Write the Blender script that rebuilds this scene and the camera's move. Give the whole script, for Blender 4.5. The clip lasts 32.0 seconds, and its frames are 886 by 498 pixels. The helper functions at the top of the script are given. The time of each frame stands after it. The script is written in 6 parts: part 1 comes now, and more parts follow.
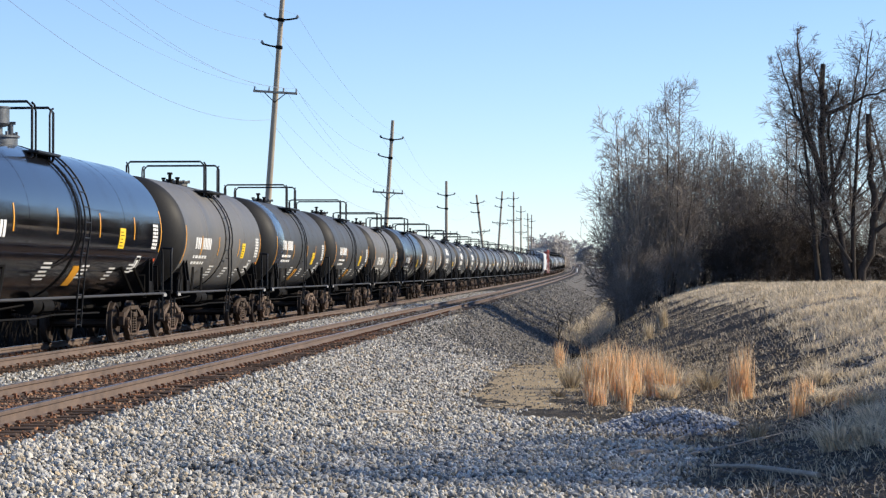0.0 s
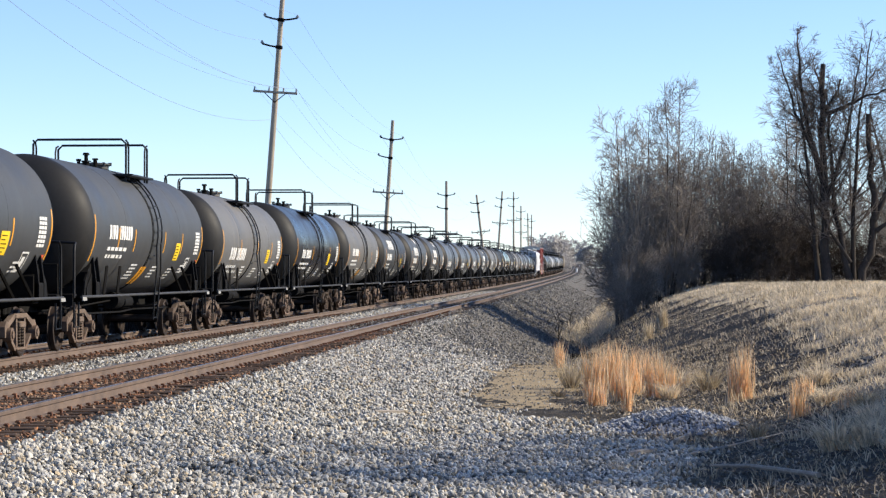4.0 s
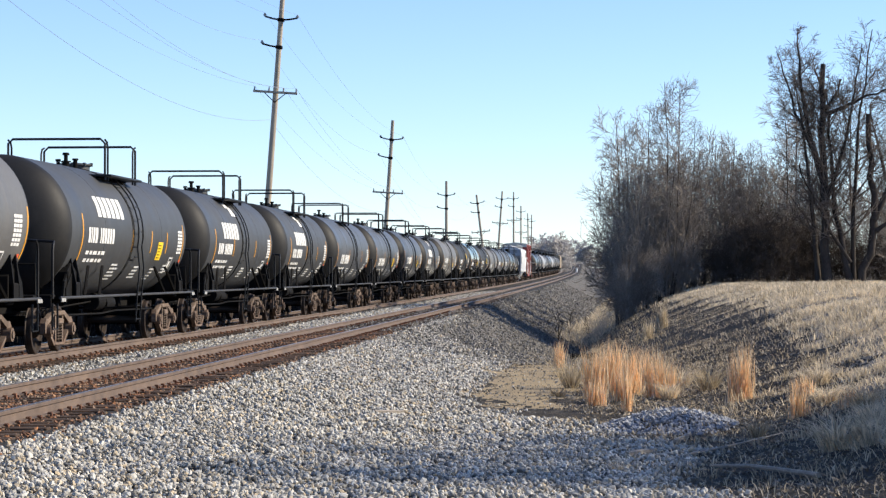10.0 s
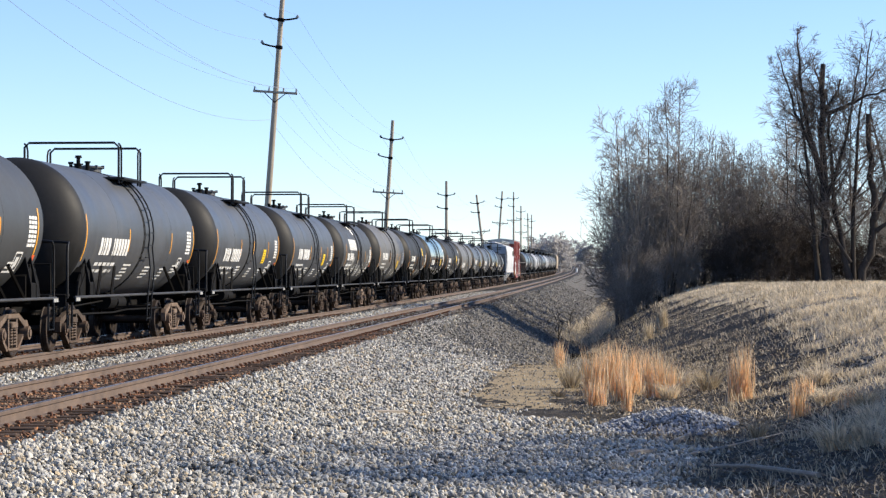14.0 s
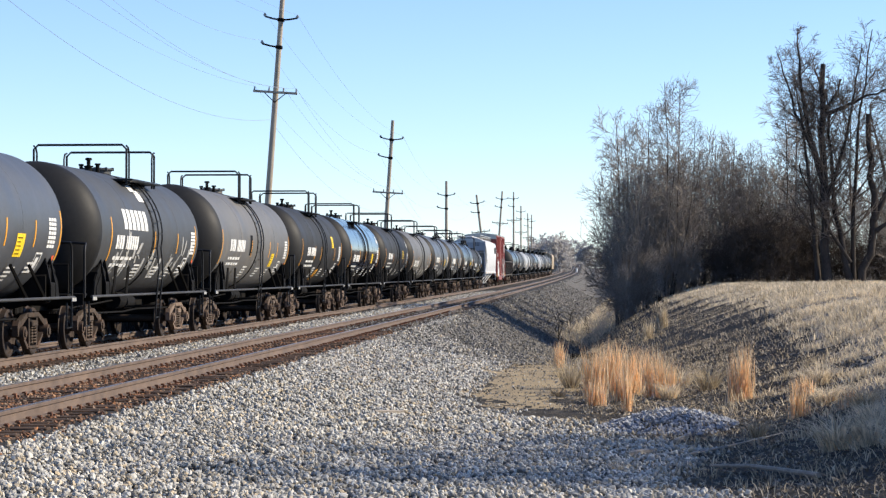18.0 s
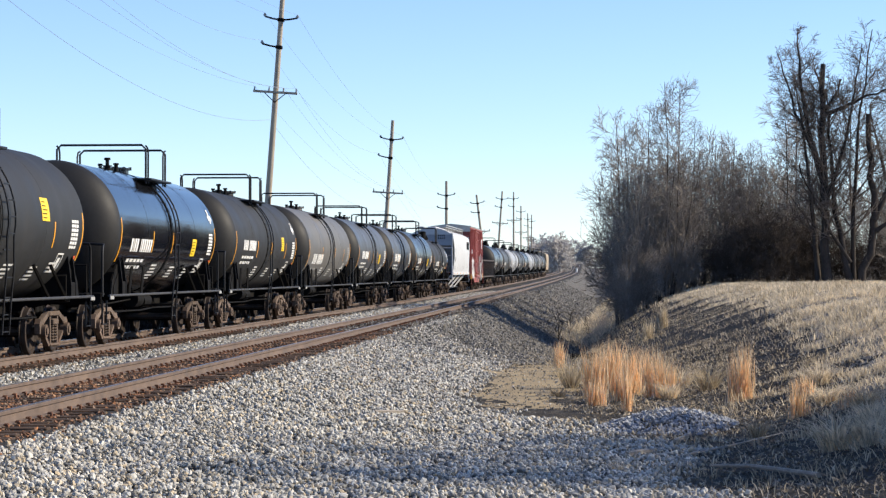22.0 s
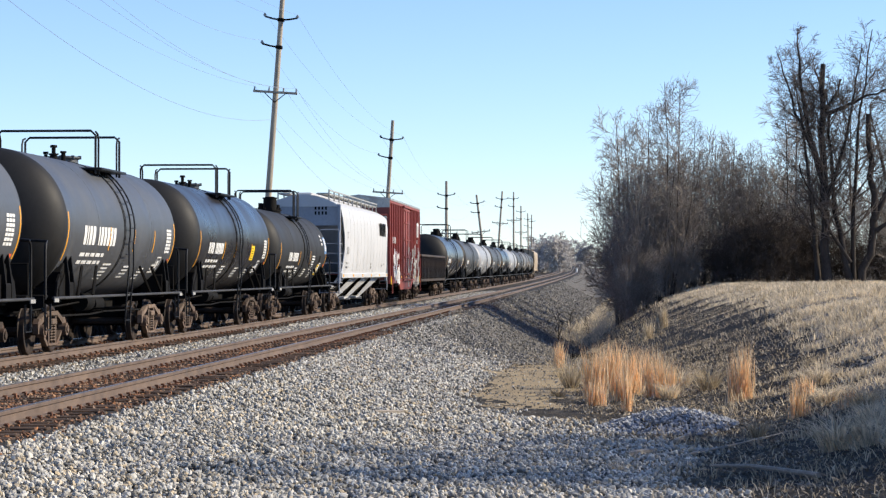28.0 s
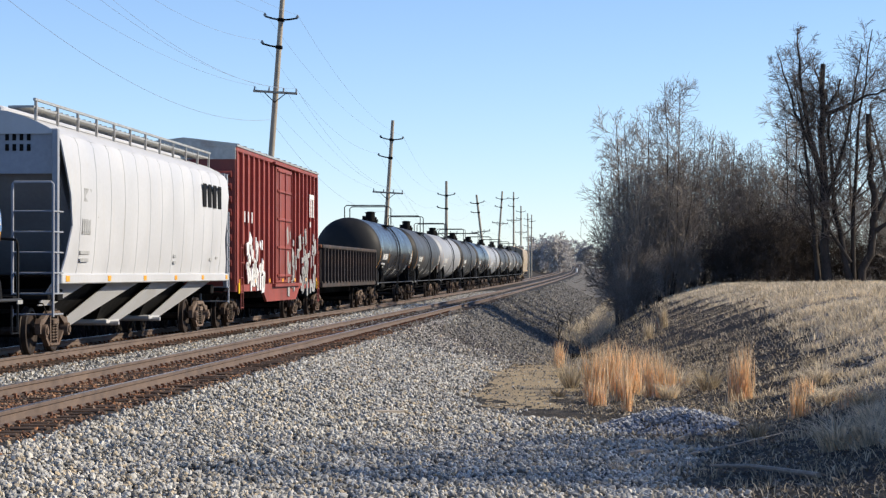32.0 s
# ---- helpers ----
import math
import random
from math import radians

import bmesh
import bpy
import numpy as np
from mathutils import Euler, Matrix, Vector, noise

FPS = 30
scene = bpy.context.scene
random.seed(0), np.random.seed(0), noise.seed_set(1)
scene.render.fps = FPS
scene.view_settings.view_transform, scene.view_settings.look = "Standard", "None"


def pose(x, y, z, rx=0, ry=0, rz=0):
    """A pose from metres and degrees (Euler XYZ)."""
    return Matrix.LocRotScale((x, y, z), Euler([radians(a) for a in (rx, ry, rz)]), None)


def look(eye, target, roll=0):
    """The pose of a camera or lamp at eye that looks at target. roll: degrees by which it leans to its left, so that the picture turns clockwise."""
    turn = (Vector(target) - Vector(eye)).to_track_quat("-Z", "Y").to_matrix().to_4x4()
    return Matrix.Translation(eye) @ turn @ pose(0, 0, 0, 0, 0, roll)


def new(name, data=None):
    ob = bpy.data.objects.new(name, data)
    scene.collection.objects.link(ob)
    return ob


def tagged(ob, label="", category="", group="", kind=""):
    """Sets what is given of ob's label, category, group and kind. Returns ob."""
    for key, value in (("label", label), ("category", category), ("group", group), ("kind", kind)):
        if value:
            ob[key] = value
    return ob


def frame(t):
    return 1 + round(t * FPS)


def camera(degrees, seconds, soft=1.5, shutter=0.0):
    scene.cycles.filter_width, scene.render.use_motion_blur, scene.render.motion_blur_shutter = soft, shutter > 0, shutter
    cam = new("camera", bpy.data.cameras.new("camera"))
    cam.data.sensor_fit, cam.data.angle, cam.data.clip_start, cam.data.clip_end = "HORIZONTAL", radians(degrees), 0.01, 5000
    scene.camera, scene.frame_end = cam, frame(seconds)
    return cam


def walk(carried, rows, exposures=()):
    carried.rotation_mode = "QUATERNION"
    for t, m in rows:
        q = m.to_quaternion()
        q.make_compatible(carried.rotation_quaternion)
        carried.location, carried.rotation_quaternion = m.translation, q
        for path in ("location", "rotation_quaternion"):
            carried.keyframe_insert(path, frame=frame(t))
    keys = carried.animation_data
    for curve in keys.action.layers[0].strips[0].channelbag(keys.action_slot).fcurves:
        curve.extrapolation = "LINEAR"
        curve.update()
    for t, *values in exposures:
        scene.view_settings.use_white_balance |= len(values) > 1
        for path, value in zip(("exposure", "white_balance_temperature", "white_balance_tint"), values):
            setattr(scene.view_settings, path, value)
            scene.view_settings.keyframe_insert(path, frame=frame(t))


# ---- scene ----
# The camera stands still on the bank beside a two-track railway.
EYE_Z = 1.5506
cam = camera(22.605, 32.0, soft=1.3)
STAND = pose(0, 0, EYE_Z, 90.6815, 0, 0)
walk(cam, [(0.0, STAND), (32.0, STAND)], exposures=[(0.0, 0.24, 6200, 16.5), (1.2, 0.26, 6200, 16.5), (2.0, 0.38, 6200, 16.5), (18.0, 0.38, 6200, 16.5), (24.0, 0.33, 6200, 16.5), (29.5, 0.3, 6200, 16.5), (31.0, 0.17, 6200, 16.5), (32.0, 0.14, 6200, 16.5)])

# ---- world and sun ----
SUN_AZ, SUN_EL = radians(84), radians(29)
world = bpy.data.worlds.new("sky")
scene.world = world
world.use_nodes = True
wn = world.node_tree
sky = wn.nodes.new("ShaderNodeTexSky")
sky.sky_type = "NISHITA"
sky.sun_disc = False
sky.sun_elevation, sky.sun_rotation = SUN_EL, SUN_AZ
sky.altitude, sky.air_density, sky.dust_density, sky.ozone_density = 300, 0.83, 0.05, 3.8
wn.links.new(sky.outputs[0], wn.nodes["Background"].inputs[0])
wn.nodes["Background"].inputs[1].default_value = 0.15
SUN_DIR = Vector((math.cos(SUN_EL) * math.sin(SUN_AZ), math.cos(SUN_EL) * math.cos(SUN_AZ), math.sin(SUN_EL)))
lamp = bpy.data.lights.new("sun", "SUN")
lamp.energy, lamp.angle, lamp.color = 5.4, radians(0.55), (1.0, 0.89, 0.645)
sun = new("sun", lamp)
sun.matrix_world = look(SUN_DIR * 200, (0, 0, 0))


# ---- mesh building ----
class MB:
    """Collects vertices and faces of one part."""

    def __init__(self):
        self.v, self.f = [], []

    def add(self, vs, fs):
        n = len(self.v)
        self.v += [tuple(p) for p in vs]
        self.f += [tuple(n + i for i in q) for q in fs]
        return self

    def box(self, c, s, m=None, ch=0.0):
        """A box at c of size s, its upright edges and rims chamfered by ch."""
        x, y, z = (k / 2 for k in s)
        if ch <= 0:
            vs = [Vector((i * x, j * y, k * z)) for k in (-1, 1) for j in (-1, 1) for i in (-1, 1)]
            fs = [(0, 2, 3, 1), (4, 5, 7, 6), (0, 1, 5, 4), (2, 6, 7, 3), (0, 4, 6, 2), (1, 3, 7, 5)]
        else:
            ring = lambda a, b, h: [Vector(p) for p in ((a - ch, -b, h), (a, -b + ch, h), (a, b - ch, h), (a - ch, b, h), (-a + ch, b, h), (-a, b - ch, h), (-a, -b + ch, h), (-a + ch, -b, h))]
            vs = ring(x - ch, y - ch, -z) + ring(x, y, -z + ch) + ring(x, y, z - ch) + ring(x - ch, y - ch, z)
            fs = [tuple(range(7, -1, -1)), tuple(range(24, 32))]
            for r in range(3):
                fs += [(r * 8 + i, r * 8 + (i + 1) % 8, r * 8 + 8 + (i + 1) % 8, r * 8 + 8 + i) for i in range(8)]
        if m is not None:
            vs = [m @ p for p in vs]
        return self.add([p + Vector(c) for p in vs], fs)

    def cyl(self, p0, p1, r0, r1=None, n=10, caps=True):
        p0, p1 = Vector(p0), Vector(p1)
        r1 = r0 if r1 is None else r1
        q = (p1 - p0).to_track_quat("Z", "Y").to_matrix()
        u, w = q.col[0], q.col[1]
        d = [(math.cos(2 * math.pi * i / n), math.sin(2 * math.pi * i / n)) for i in range(n)]
        vs = [p0 + (u * a + w * b) * r0 for a, b in d] + [p1 + (u * a + w * b) * r1 for a, b in d]
        fs = [(i, (i + 1) % n, n + (i + 1) % n, n + i) for i in range(n)]
        if caps:
            fs += [tuple(range(n - 1, -1, -1)), tuple(range(n, 2 * n))]
        return self.add(vs, fs)

    def pipe(self, pts, r, n=6):
        """A round bar along the points."""
        pts = [Vector(p) for p in pts]
        vs, fs = [], []
        for i, p in enumerate(pts):
            t = (pts[min(i + 1, len(pts) - 1)] - pts[max(i - 1, 0)]).normalized()
            q = t.to_track_quat("Z", "Y").to_matrix()
            if i:
                u = u0 - t * u0.dot(t)
                u = u.normalized() if u.length > 1e-4 else q.col[0]
            else:
                u = q.col[0]
            w = t.cross(u)
            u0 = u
            vs += [p + (u * math.cos(2 * math.pi * k / n) + w * math.sin(2 * math.pi * k / n)) * r for k in range(n)]
        for i in range(len(pts) - 1):
            fs += [(i * n + k, i * n + (k + 1) % n, i * n + n + (k + 1) % n, i * n + n + k) for k in range(n)]
        fs += [tuple(range(n - 1, -1, -1)), tuple(range(len(vs) - n, len(vs)))]
        return self.add(vs, fs)

    def lathe(self, prof, n=32, axis="Y"):
        """Turns a profile of (radius, height) round an axis."""
        vs, fs, m = [], [], len(prof)
        for k in range(n):
            a = 2 * math.pi * k / n
            for r, h in prof:
                if axis == "Y":
                    vs.append((r * math.cos(a), h, -r * math.sin(a)))
                elif axis == "X":
                    vs.append((h, r * math.cos(a), r * math.sin(a)))
                else:
                    vs.append((r * math.cos(a), r * math.sin(a), h))
        for k in range(n):
            k2 = (k + 1) % n
            fs += [(k * m + i, k2 * m + i, k2 * m + i + 1, k * m + i + 1) for i in range(m - 1)]
        return self.add(vs, fs)

    def prism(self, poly, x0, x1, axis="X"):
        """A plate of outline poly (two coordinates) between x0 and x1 on the axis."""
        put = {"X": lambda a, b, h: (h, a, b), "Y": lambda a, b, h: (a, h, b), "Z": lambda a, b, h: (a, b, h)}[axis]
        n = len(poly)
        vs = [put(a, b, x0) for a, b in poly] + [put(a, b, x1) for a, b in poly]
        fs = [tuple(range(n - 1, -1, -1)), tuple(range(n, 2 * n))] + [(i, (i + 1) % n, n + (i + 1) % n, n + i) for i in range(n)]
        return self.add(vs, fs)

    def move(self, m):
        self.v = [tuple(m @ Vector(p)) for p in self.v]
        return self

    def mesh(self, name, mat, smooth=0.0):
        me = bpy.data.meshes.new(name)
        me.from_pydata(self.v, [], self.f)
        me.materials.append(mat)
        bm = bmesh.new()
        bm.from_mesh(me)
        bmesh.ops.recalc_face_normals(bm, faces=bm.faces)
        bm.to_mesh(me)
        bm.free()
        if smooth:
            me.polygons.foreach_set("use_smooth", [True] * len(me.polygons))
            me.set_sharp_from_angle(angle=radians(smooth))
        return me


def part(name, me, parent, label="", at=None):
    """Links a mesh as one part under a thing or under a part."""
    ob = new(name, me)
    ob.parent = parent
    if at is not None:
        ob.matrix_basis = at
    return tagged(ob, label)


def raw_mesh(name, verts, faces, mat, smooth=False):
    """A mesh from arrays of vertices and of triangles or quads."""
    verts, faces = np.asarray(verts, np.float32), np.asarray(faces, np.int32)
    k = faces.shape[1]
    me = bpy.data.meshes.new(name)
    me.vertices.add(len(verts))
    me.vertices.foreach_set("co", verts.ravel())
    me.loops.add(faces.size)
    me.loops.foreach_set("vertex_index", faces.ravel())
    me.polygons.add(len(faces))
    me.polygons.foreach_set("loop_start", np.arange(0, faces.size, k, dtype=np.int32))
    me.polygons.foreach_set("use_smooth", np.full(len(faces), smooth))
    me.update(calc_edges=True)
    me.materials.append(mat)
    return me


# ---- materials ----
def material(name, base, rough=0.7, metal=0.0, spread=0.25, grain=8.0, fine=60.0, bump=0.2, dirt=None, dirt_amount=0.4, dirt_scale=1.2, island=0.0, obrand=0.0, coat=0.0, stretch=(1, 1, 1), dirt_stretch=(1, 1, 1), bump_dist=0.01, thin=0.0, spec=0.5):
    """Base colour varied at two scales, with stains of a second colour, grain relief and uneven gloss."""
    m = bpy.data.materials.new(name)
    m.use_nodes = True
    nt = m.node_tree
    b = nt.nodes["Principled BSDF"]
    N, L = nt.nodes.new, nt.links.new
    tc = N("ShaderNodeTexCoord")
    mp = N("ShaderNodeMapping")
    mp.inputs["Scale"].default_value = stretch
    L(tc.outputs["Object"], mp.inputs[0])

    def nz(scale, detail=4.0, src=mp):
        t = N("ShaderNodeTexNoise")
        t.inputs["Scale"].default_value, t.inputs["Detail"].default_value = scale, detail
        L(src.outputs[0], t.inputs["Vector"])
        return t

    def ramp(src, lo, hi, a, c):
        r = N("ShaderNodeMapRange")
        r.inputs[1].default_value, r.inputs[2].default_value, r.inputs[3].default_value, r.inputs[4].default_value = lo, hi, a, c
        L(src, r.inputs[0])
        return r.outputs[0]

    def mix(kind, fac, a, c):
        x = N("ShaderNodeMix")
        x.data_type, x.blend_type = "RGBA", kind
        for sock, val in ((x.inputs[0], fac), (x.inputs[6], a), (x.inputs[7], c)):
            if hasattr(val, "links"):
                L(val, sock)
            else:
                sock.default_value = val
        return x.outputs[2]

    big, small = nz(grain), nz(fine, 6.0)
    col = (*base, 1.0)
    g1 = ramp(big.outputs[0], 0.3, 0.7, 1 - spread, 1 + spread)
    g2 = ramp(small.outputs[0], 0.3, 0.7, 1 - spread * 0.7, 1 + spread * 0.7)
    mul = N("ShaderNodeMath")
    mul.operation = "MULTIPLY"
    L(g1, mul.inputs[0]), L(g2, mul.inputs[1])
    val = mul.outputs[0]
    if island or obrand:
        src = N("ShaderNodeNewGeometry").outputs["Random Per Island"] if island else N("ShaderNodeObjectInfo").outputs["Random"]
        k = island or obrand
        m2 = N("ShaderNodeMath")
        m2.operation = "MULTIPLY"
        L(ramp(src, 0, 1, 1 - k, 1 + k), m2.inputs[0]), L(val, m2.inputs[1])
        val = m2.outputs[0]
    cc = N("ShaderNodeCombineColor")
    for i in range(3):
        L(val, cc.inputs[i])
    out = mix("MULTIPLY", 1.0, col, cc.outputs[0])
    if dirt:
        md = N("ShaderNodeMapping")
        md.inputs["Scale"].default_value = dirt_stretch
        L(tc.outputs["Object"], md.inputs[0])
        dn = nz(dirt_scale, 7.0, md)
        out = mix("MIX", ramp(dn.outputs[0], 0.62 - dirt_amount * 0.3, 0.72, 0.0, min(1.0, dirt_amount * 1.6)), out, (*dirt, 1.0))
    L(out, b.inputs["Base Color"])
    L(ramp(big.outputs[0], 0.3, 0.7, max(0.03, rough - 0.08), min(1, rough + 0.1)), b.inputs["Roughness"])
    b.inputs["Metallic"].default_value = metal
    b.inputs["Specular IOR Level"].default_value = spec
    b.inputs["Coat Weight"].default_value = coat
    if thin:
        tr, ms = N("ShaderNodeBsdfTranslucent"), N("ShaderNodeMixShader")
        ms.inputs[0].default_value = thin
        L(out, tr.inputs[0]), L(b.outputs[0], ms.inputs[1]), L(tr.outputs[0], ms.inputs[2])
        L(ms.outputs[0], nt.nodes["Material Output"].inputs[0])
    if bump:
        bp = N("ShaderNodeBump")
        bp.inputs["Strength"].default_value, bp.inputs["Distance"].default_value = bump, bump_dist
        L(small.outputs[0], bp.inputs["Height"])
        L(bp.outputs[0], b.inputs["Normal"])
    return m


def cells(name, tones, scale, rough=0.9, bump=0.8, bump_dist=0.03, soil=None, soil_scale=0.6, soil_lo=0.45, soil_hi=0.6):
    """Broken stone: each cell its own tone, dark joints by relief, and patches of soil."""
    m = material(name, (1, 1, 1), rough, bump=0)
    nt = m.node_tree
    b, N, L = nt.nodes["Principled BSDF"], nt.nodes.new, nt.links.new
    tc = N("ShaderNodeTexCoord")
    vo = N("ShaderNodeTexVoronoi")
    vo.inputs["Scale"].default_value = scale
    L(tc.outputs["Object"], vo.inputs["Vector"])
    sp = N("ShaderNodeSeparateColor")
    L(vo.outputs["Color"], sp.inputs[0])
    cr = N("ShaderNodeValToRGB")
    cr.color_ramp.interpolation = "LINEAR"
    e = cr.color_ramp.elements
    while len(e) < len(tones):
        e.new(0.5)
    for i, t in enumerate(tones):
        e[i].position, e[i].color = i / (len(tones) - 1), (*t, 1)
    L(sp.outputs[0], cr.inputs[0])
    col = cr.outputs[0]
    if soil:
        nz = N("ShaderNodeTexNoise")
        nz.inputs["Scale"].default_value, nz.inputs["Detail"].default_value = soil_scale, 6
        L(tc.outputs["Object"], nz.inputs["Vector"])
        mr = N("ShaderNodeMapRange")
        mr.inputs[1].default_value, mr.inputs[2].default_value = soil_lo, soil_hi
        L(nz.outputs[0], mr.inputs[0])
        x = N("ShaderNodeMix")
        x.data_type = "RGBA"
        L(mr.outputs[0], x.inputs[0]), L(col, x.inputs[6])
        x.inputs[7].default_value = (*soil, 1)
        col = x.outputs[2]
    L(col, b.inputs["Base Color"])
    bp = N("ShaderNodeBump")
    bp.inputs["Strength"].default_value, bp.inputs["Distance"].default_value = bump, bump_dist
    L(vo.outputs["Distance"], bp.inputs["Height"])
    bp.invert = True
    L(bp.outputs[0], b.inputs["Normal"])
    return m


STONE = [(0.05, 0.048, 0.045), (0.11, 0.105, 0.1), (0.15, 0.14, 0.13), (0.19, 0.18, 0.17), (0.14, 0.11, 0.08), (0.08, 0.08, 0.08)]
# Stone tones cut to 0.12: shade of the gaps painted into the bed.
M_GROUND = cells("gap_shade_bed", [tuple(0.12 * c for c in k) for k in STONE], 17.0, soil=(0.2, 0.155, 0.1), soil_scale=0.25, soil_lo=0.6, soil_hi=0.7)
M_RAIL = material("rail_rust", (0.135, 0.098, 0.078), 0.75, 0.2, grain=3, fine=40, dirt=(0.2, 0.145, 0.11), dirt_scale=0.8)
M_RAILTOP = material("rail_head", (0.36, 0.35, 0.35), 0.32, 0.9, spread=0.1)
M_TIE = material("tie_wood", (0.055, 0.038, 0.029), 0.9, spread=0.35, grain=4, fine=30, bump=0.6, obrand=0.4, dirt=(0.16, 0.1, 0.065), dirt_scale=3, stretch=(0.4, 3, 3), spec=0.2)
M_RUST = material("rust_iron", (0.19, 0.085, 0.045), 0.9, 0.1, spread=0.35, island=0.3, fine=80, bump=0.4)
M_GREY_TANK = material("matte_grey_tank_paint", (0.05, 0.0525, 0.055), 0.52, spread=0.12, grain=0.7, fine=14, bump=0.03, dirt=(0.075, 0.072, 0.068), dirt_amount=0.3, dirt_scale=0.7, dirt_stretch=(1, 3, 0.5), spec=0.4)
M_BROWN_TANK = material("dusty_grey_tank_paint", (0.108, 0.107, 0.105), 0.55, spread=0.14, grain=0.6, fine=12, bump=0.03, dirt=(0.16, 0.14, 0.115), dirt_amount=0.4, dirt_scale=0.6, dirt_stretch=(1, 3, 0.5))
M_SLATE_TANK = material("slate_grey_tank_paint", (0.066, 0.071, 0.08), 0.45, spread=0.14, grain=0.7, fine=14, bump=0.03, dirt=(0.1, 0.098, 0.095), dirt_amount=0.35, dirt_scale=0.7, dirt_stretch=(1, 3, 0.5), spec=0.5)
M_CHARCOAL_TANK = material("charcoal_tank_paint", (0.019, 0.0192, 0.0195), 0.6, spread=0.14, grain=0.7, fine=14, bump=0.03, dirt=(0.045, 0.043, 0.04), dirt_amount=0.3, dirt_scale=0.7, dirt_stretch=(1, 3, 0.5), spec=0.35)
# Darker copy of the tank paints: the ends' shade is in this colour.
M_END = material("shade_black_tank_end", (0.012, 0.012, 0.0125), 0.6, spread=0.2, grain=1.0, fine=14, bump=0.03, dirt=(0.045, 0.04, 0.035), dirt_amount=0.3, dirt_scale=1.2, spec=0.3)
M_BLACK_TANK = material("gloss_black_tank_paint", (0.006, 0.006, 0.0075), 0.09, spread=0.1, grain=0.8, fine=12, bump=0.004, dirt=(0.03, 0.028, 0.025), dirt_amount=0.08, dirt_scale=0.7, dirt_stretch=(1, 3, 0.5), spec=0.9)
M_SEMI_TANK = material("satin_black_tank_paint", (0.02, 0.02, 0.023), 0.3, spread=0.12, grain=0.8, fine=12, bump=0.02, dirt=(0.075, 0.07, 0.06), dirt_amount=0.3, dirt_scale=0.7, dirt_stretch=(1, 3, 0.5), spec=0.65)
M_SILVER_TANK = material("weathered_pale_grey_tank_paint", (0.3, 0.31, 0.33), 0.5, spread=0.15, grain=0.7, fine=12, bump=0.03, dirt=(0.13, 0.11, 0.09), dirt_amount=0.5, dirt_scale=0.7, dirt_stretch=(1, 3, 0.5))
M_FRAME = material("underframe_black", (0.007, 0.0066, 0.0064), 0.75, spread=0.3, grain=3, fine=40, bump=0.2, dirt=(0.018, 0.014, 0.012), dirt_amount=0.25, dirt_scale=2, spec=0.12)
M_BLUE = material("worn_blue_paint", (0.12, 0.22, 0.4), 0.5, spread=0.3, grain=3, fine=20, bump=0)
M_VALVE = material("grey_valve_steel", (0.13, 0.14, 0.15), 0.45, 0.5, spread=0.25, grain=5, fine=40)
M_BAR = material("handrail_black", (0.01, 0.01, 0.0115), 0.45, spread=0.2, spec=0.3)
# Side rail's black lifted to grey, the sun on it painted in.
M_RAILING = material("sunlit_grey_railing", (0.038, 0.038, 0.04), 0.6, spread=0.3, grain=2, fine=30, bump=0)
M_TRUCK = material("truck_cast_steel", (0.115, 0.086, 0.068), 0.85, 0.0, spread=0.3, grain=4, fine=50, bump=0.3, obrand=0.6, dirt=(0.12, 0.066, 0.042), dirt_amount=0.4, dirt_scale=3, spec=0.25)
M_WHEEL = material("wheel_steel", (0.04, 0.031, 0.027), 0.6, 0.4, spread=0.3, grain=5, fine=50, dirt=(0.085, 0.058, 0.044), dirt_scale=3, spec=0.3)
M_WHITE = material("white_stencil", (0.72, 0.72, 0.7), 0.6, spread=0.1, dirt=(0.3, 0.29, 0.27), dirt_amount=0.35, dirt_scale=9, bump=0)
M_PALE = material("faded_stencil", (0.36, 0.36, 0.35), 0.6, spread=0.15, dirt=(0.14, 0.14, 0.13), dirt_amount=0.5, dirt_scale=14, bump=0)
M_YELLOW = material("yellow_reflector", (0.8, 0.36, 0.015), 0.4, spread=0.08, bump=0)
M_SIGN = material("yellow_panel", (0.82, 0.55, 0.01), 0.5, spread=0.08, bump=0)
M_ORANGE = material("orange_panel", (0.8, 0.12, 0.03), 0.5, spread=0.1, bump=0)
M_HOPPER = material("white_hopper_paint", (0.5, 0.505, 0.515), 0.5, spread=0.05, grain=0.8, fine=10, bump=0.02, dirt=(0.5, 0.48, 0.45), dirt_amount=0.25, dirt_scale=1.1, dirt_stretch=(1, 3, 0.4))
# Blue-grey copy of the white paint: the end's shade is in its colour.
M_HOPEND = material("hopper_end_shade_grey", (0.28, 0.3, 0.34), 0.5, spread=0.1, grain=1, fine=12, bump=0.02)
M_BEIGE = material("beige_hopper_paint", (0.36, 0.28, 0.19), 0.6, spread=0.12, grain=0.8, fine=10, bump=0.02, dirt=(0.16, 0.12, 0.08), dirt_amount=0.4)
M_REDBOX = material("oxide_red_boxcar_paint", (0.27, 0.055, 0.04), 0.55, spread=0.15, grain=0.8, fine=14, bump=0.03, dirt=(0.17, 0.055, 0.042), dirt_amount=0.5, dirt_scale=1.0, dirt_stretch=(1, 3, 0.4))
M_GALV = material("galvanised_roof", (0.42, 0.42, 0.4), 0.45, 0.4, spread=0.15, dirt=(0.25, 0.15, 0.1), dirt_amount=0.3)
M_GONDOLA = material("dark_gondola_paint", (0.03, 0.022, 0.018), 0.75, spread=0.3, grain=1, fine=20, dirt=(0.1, 0.06, 0.04), dirt_amount=0.5)
M_POLE = material("weathered_pole_wood", (0.36, 0.31, 0.24), 0.9, spread=0.25, grain=2, fine=30, bump=0.4, stretch=(4, 4, 0.4))
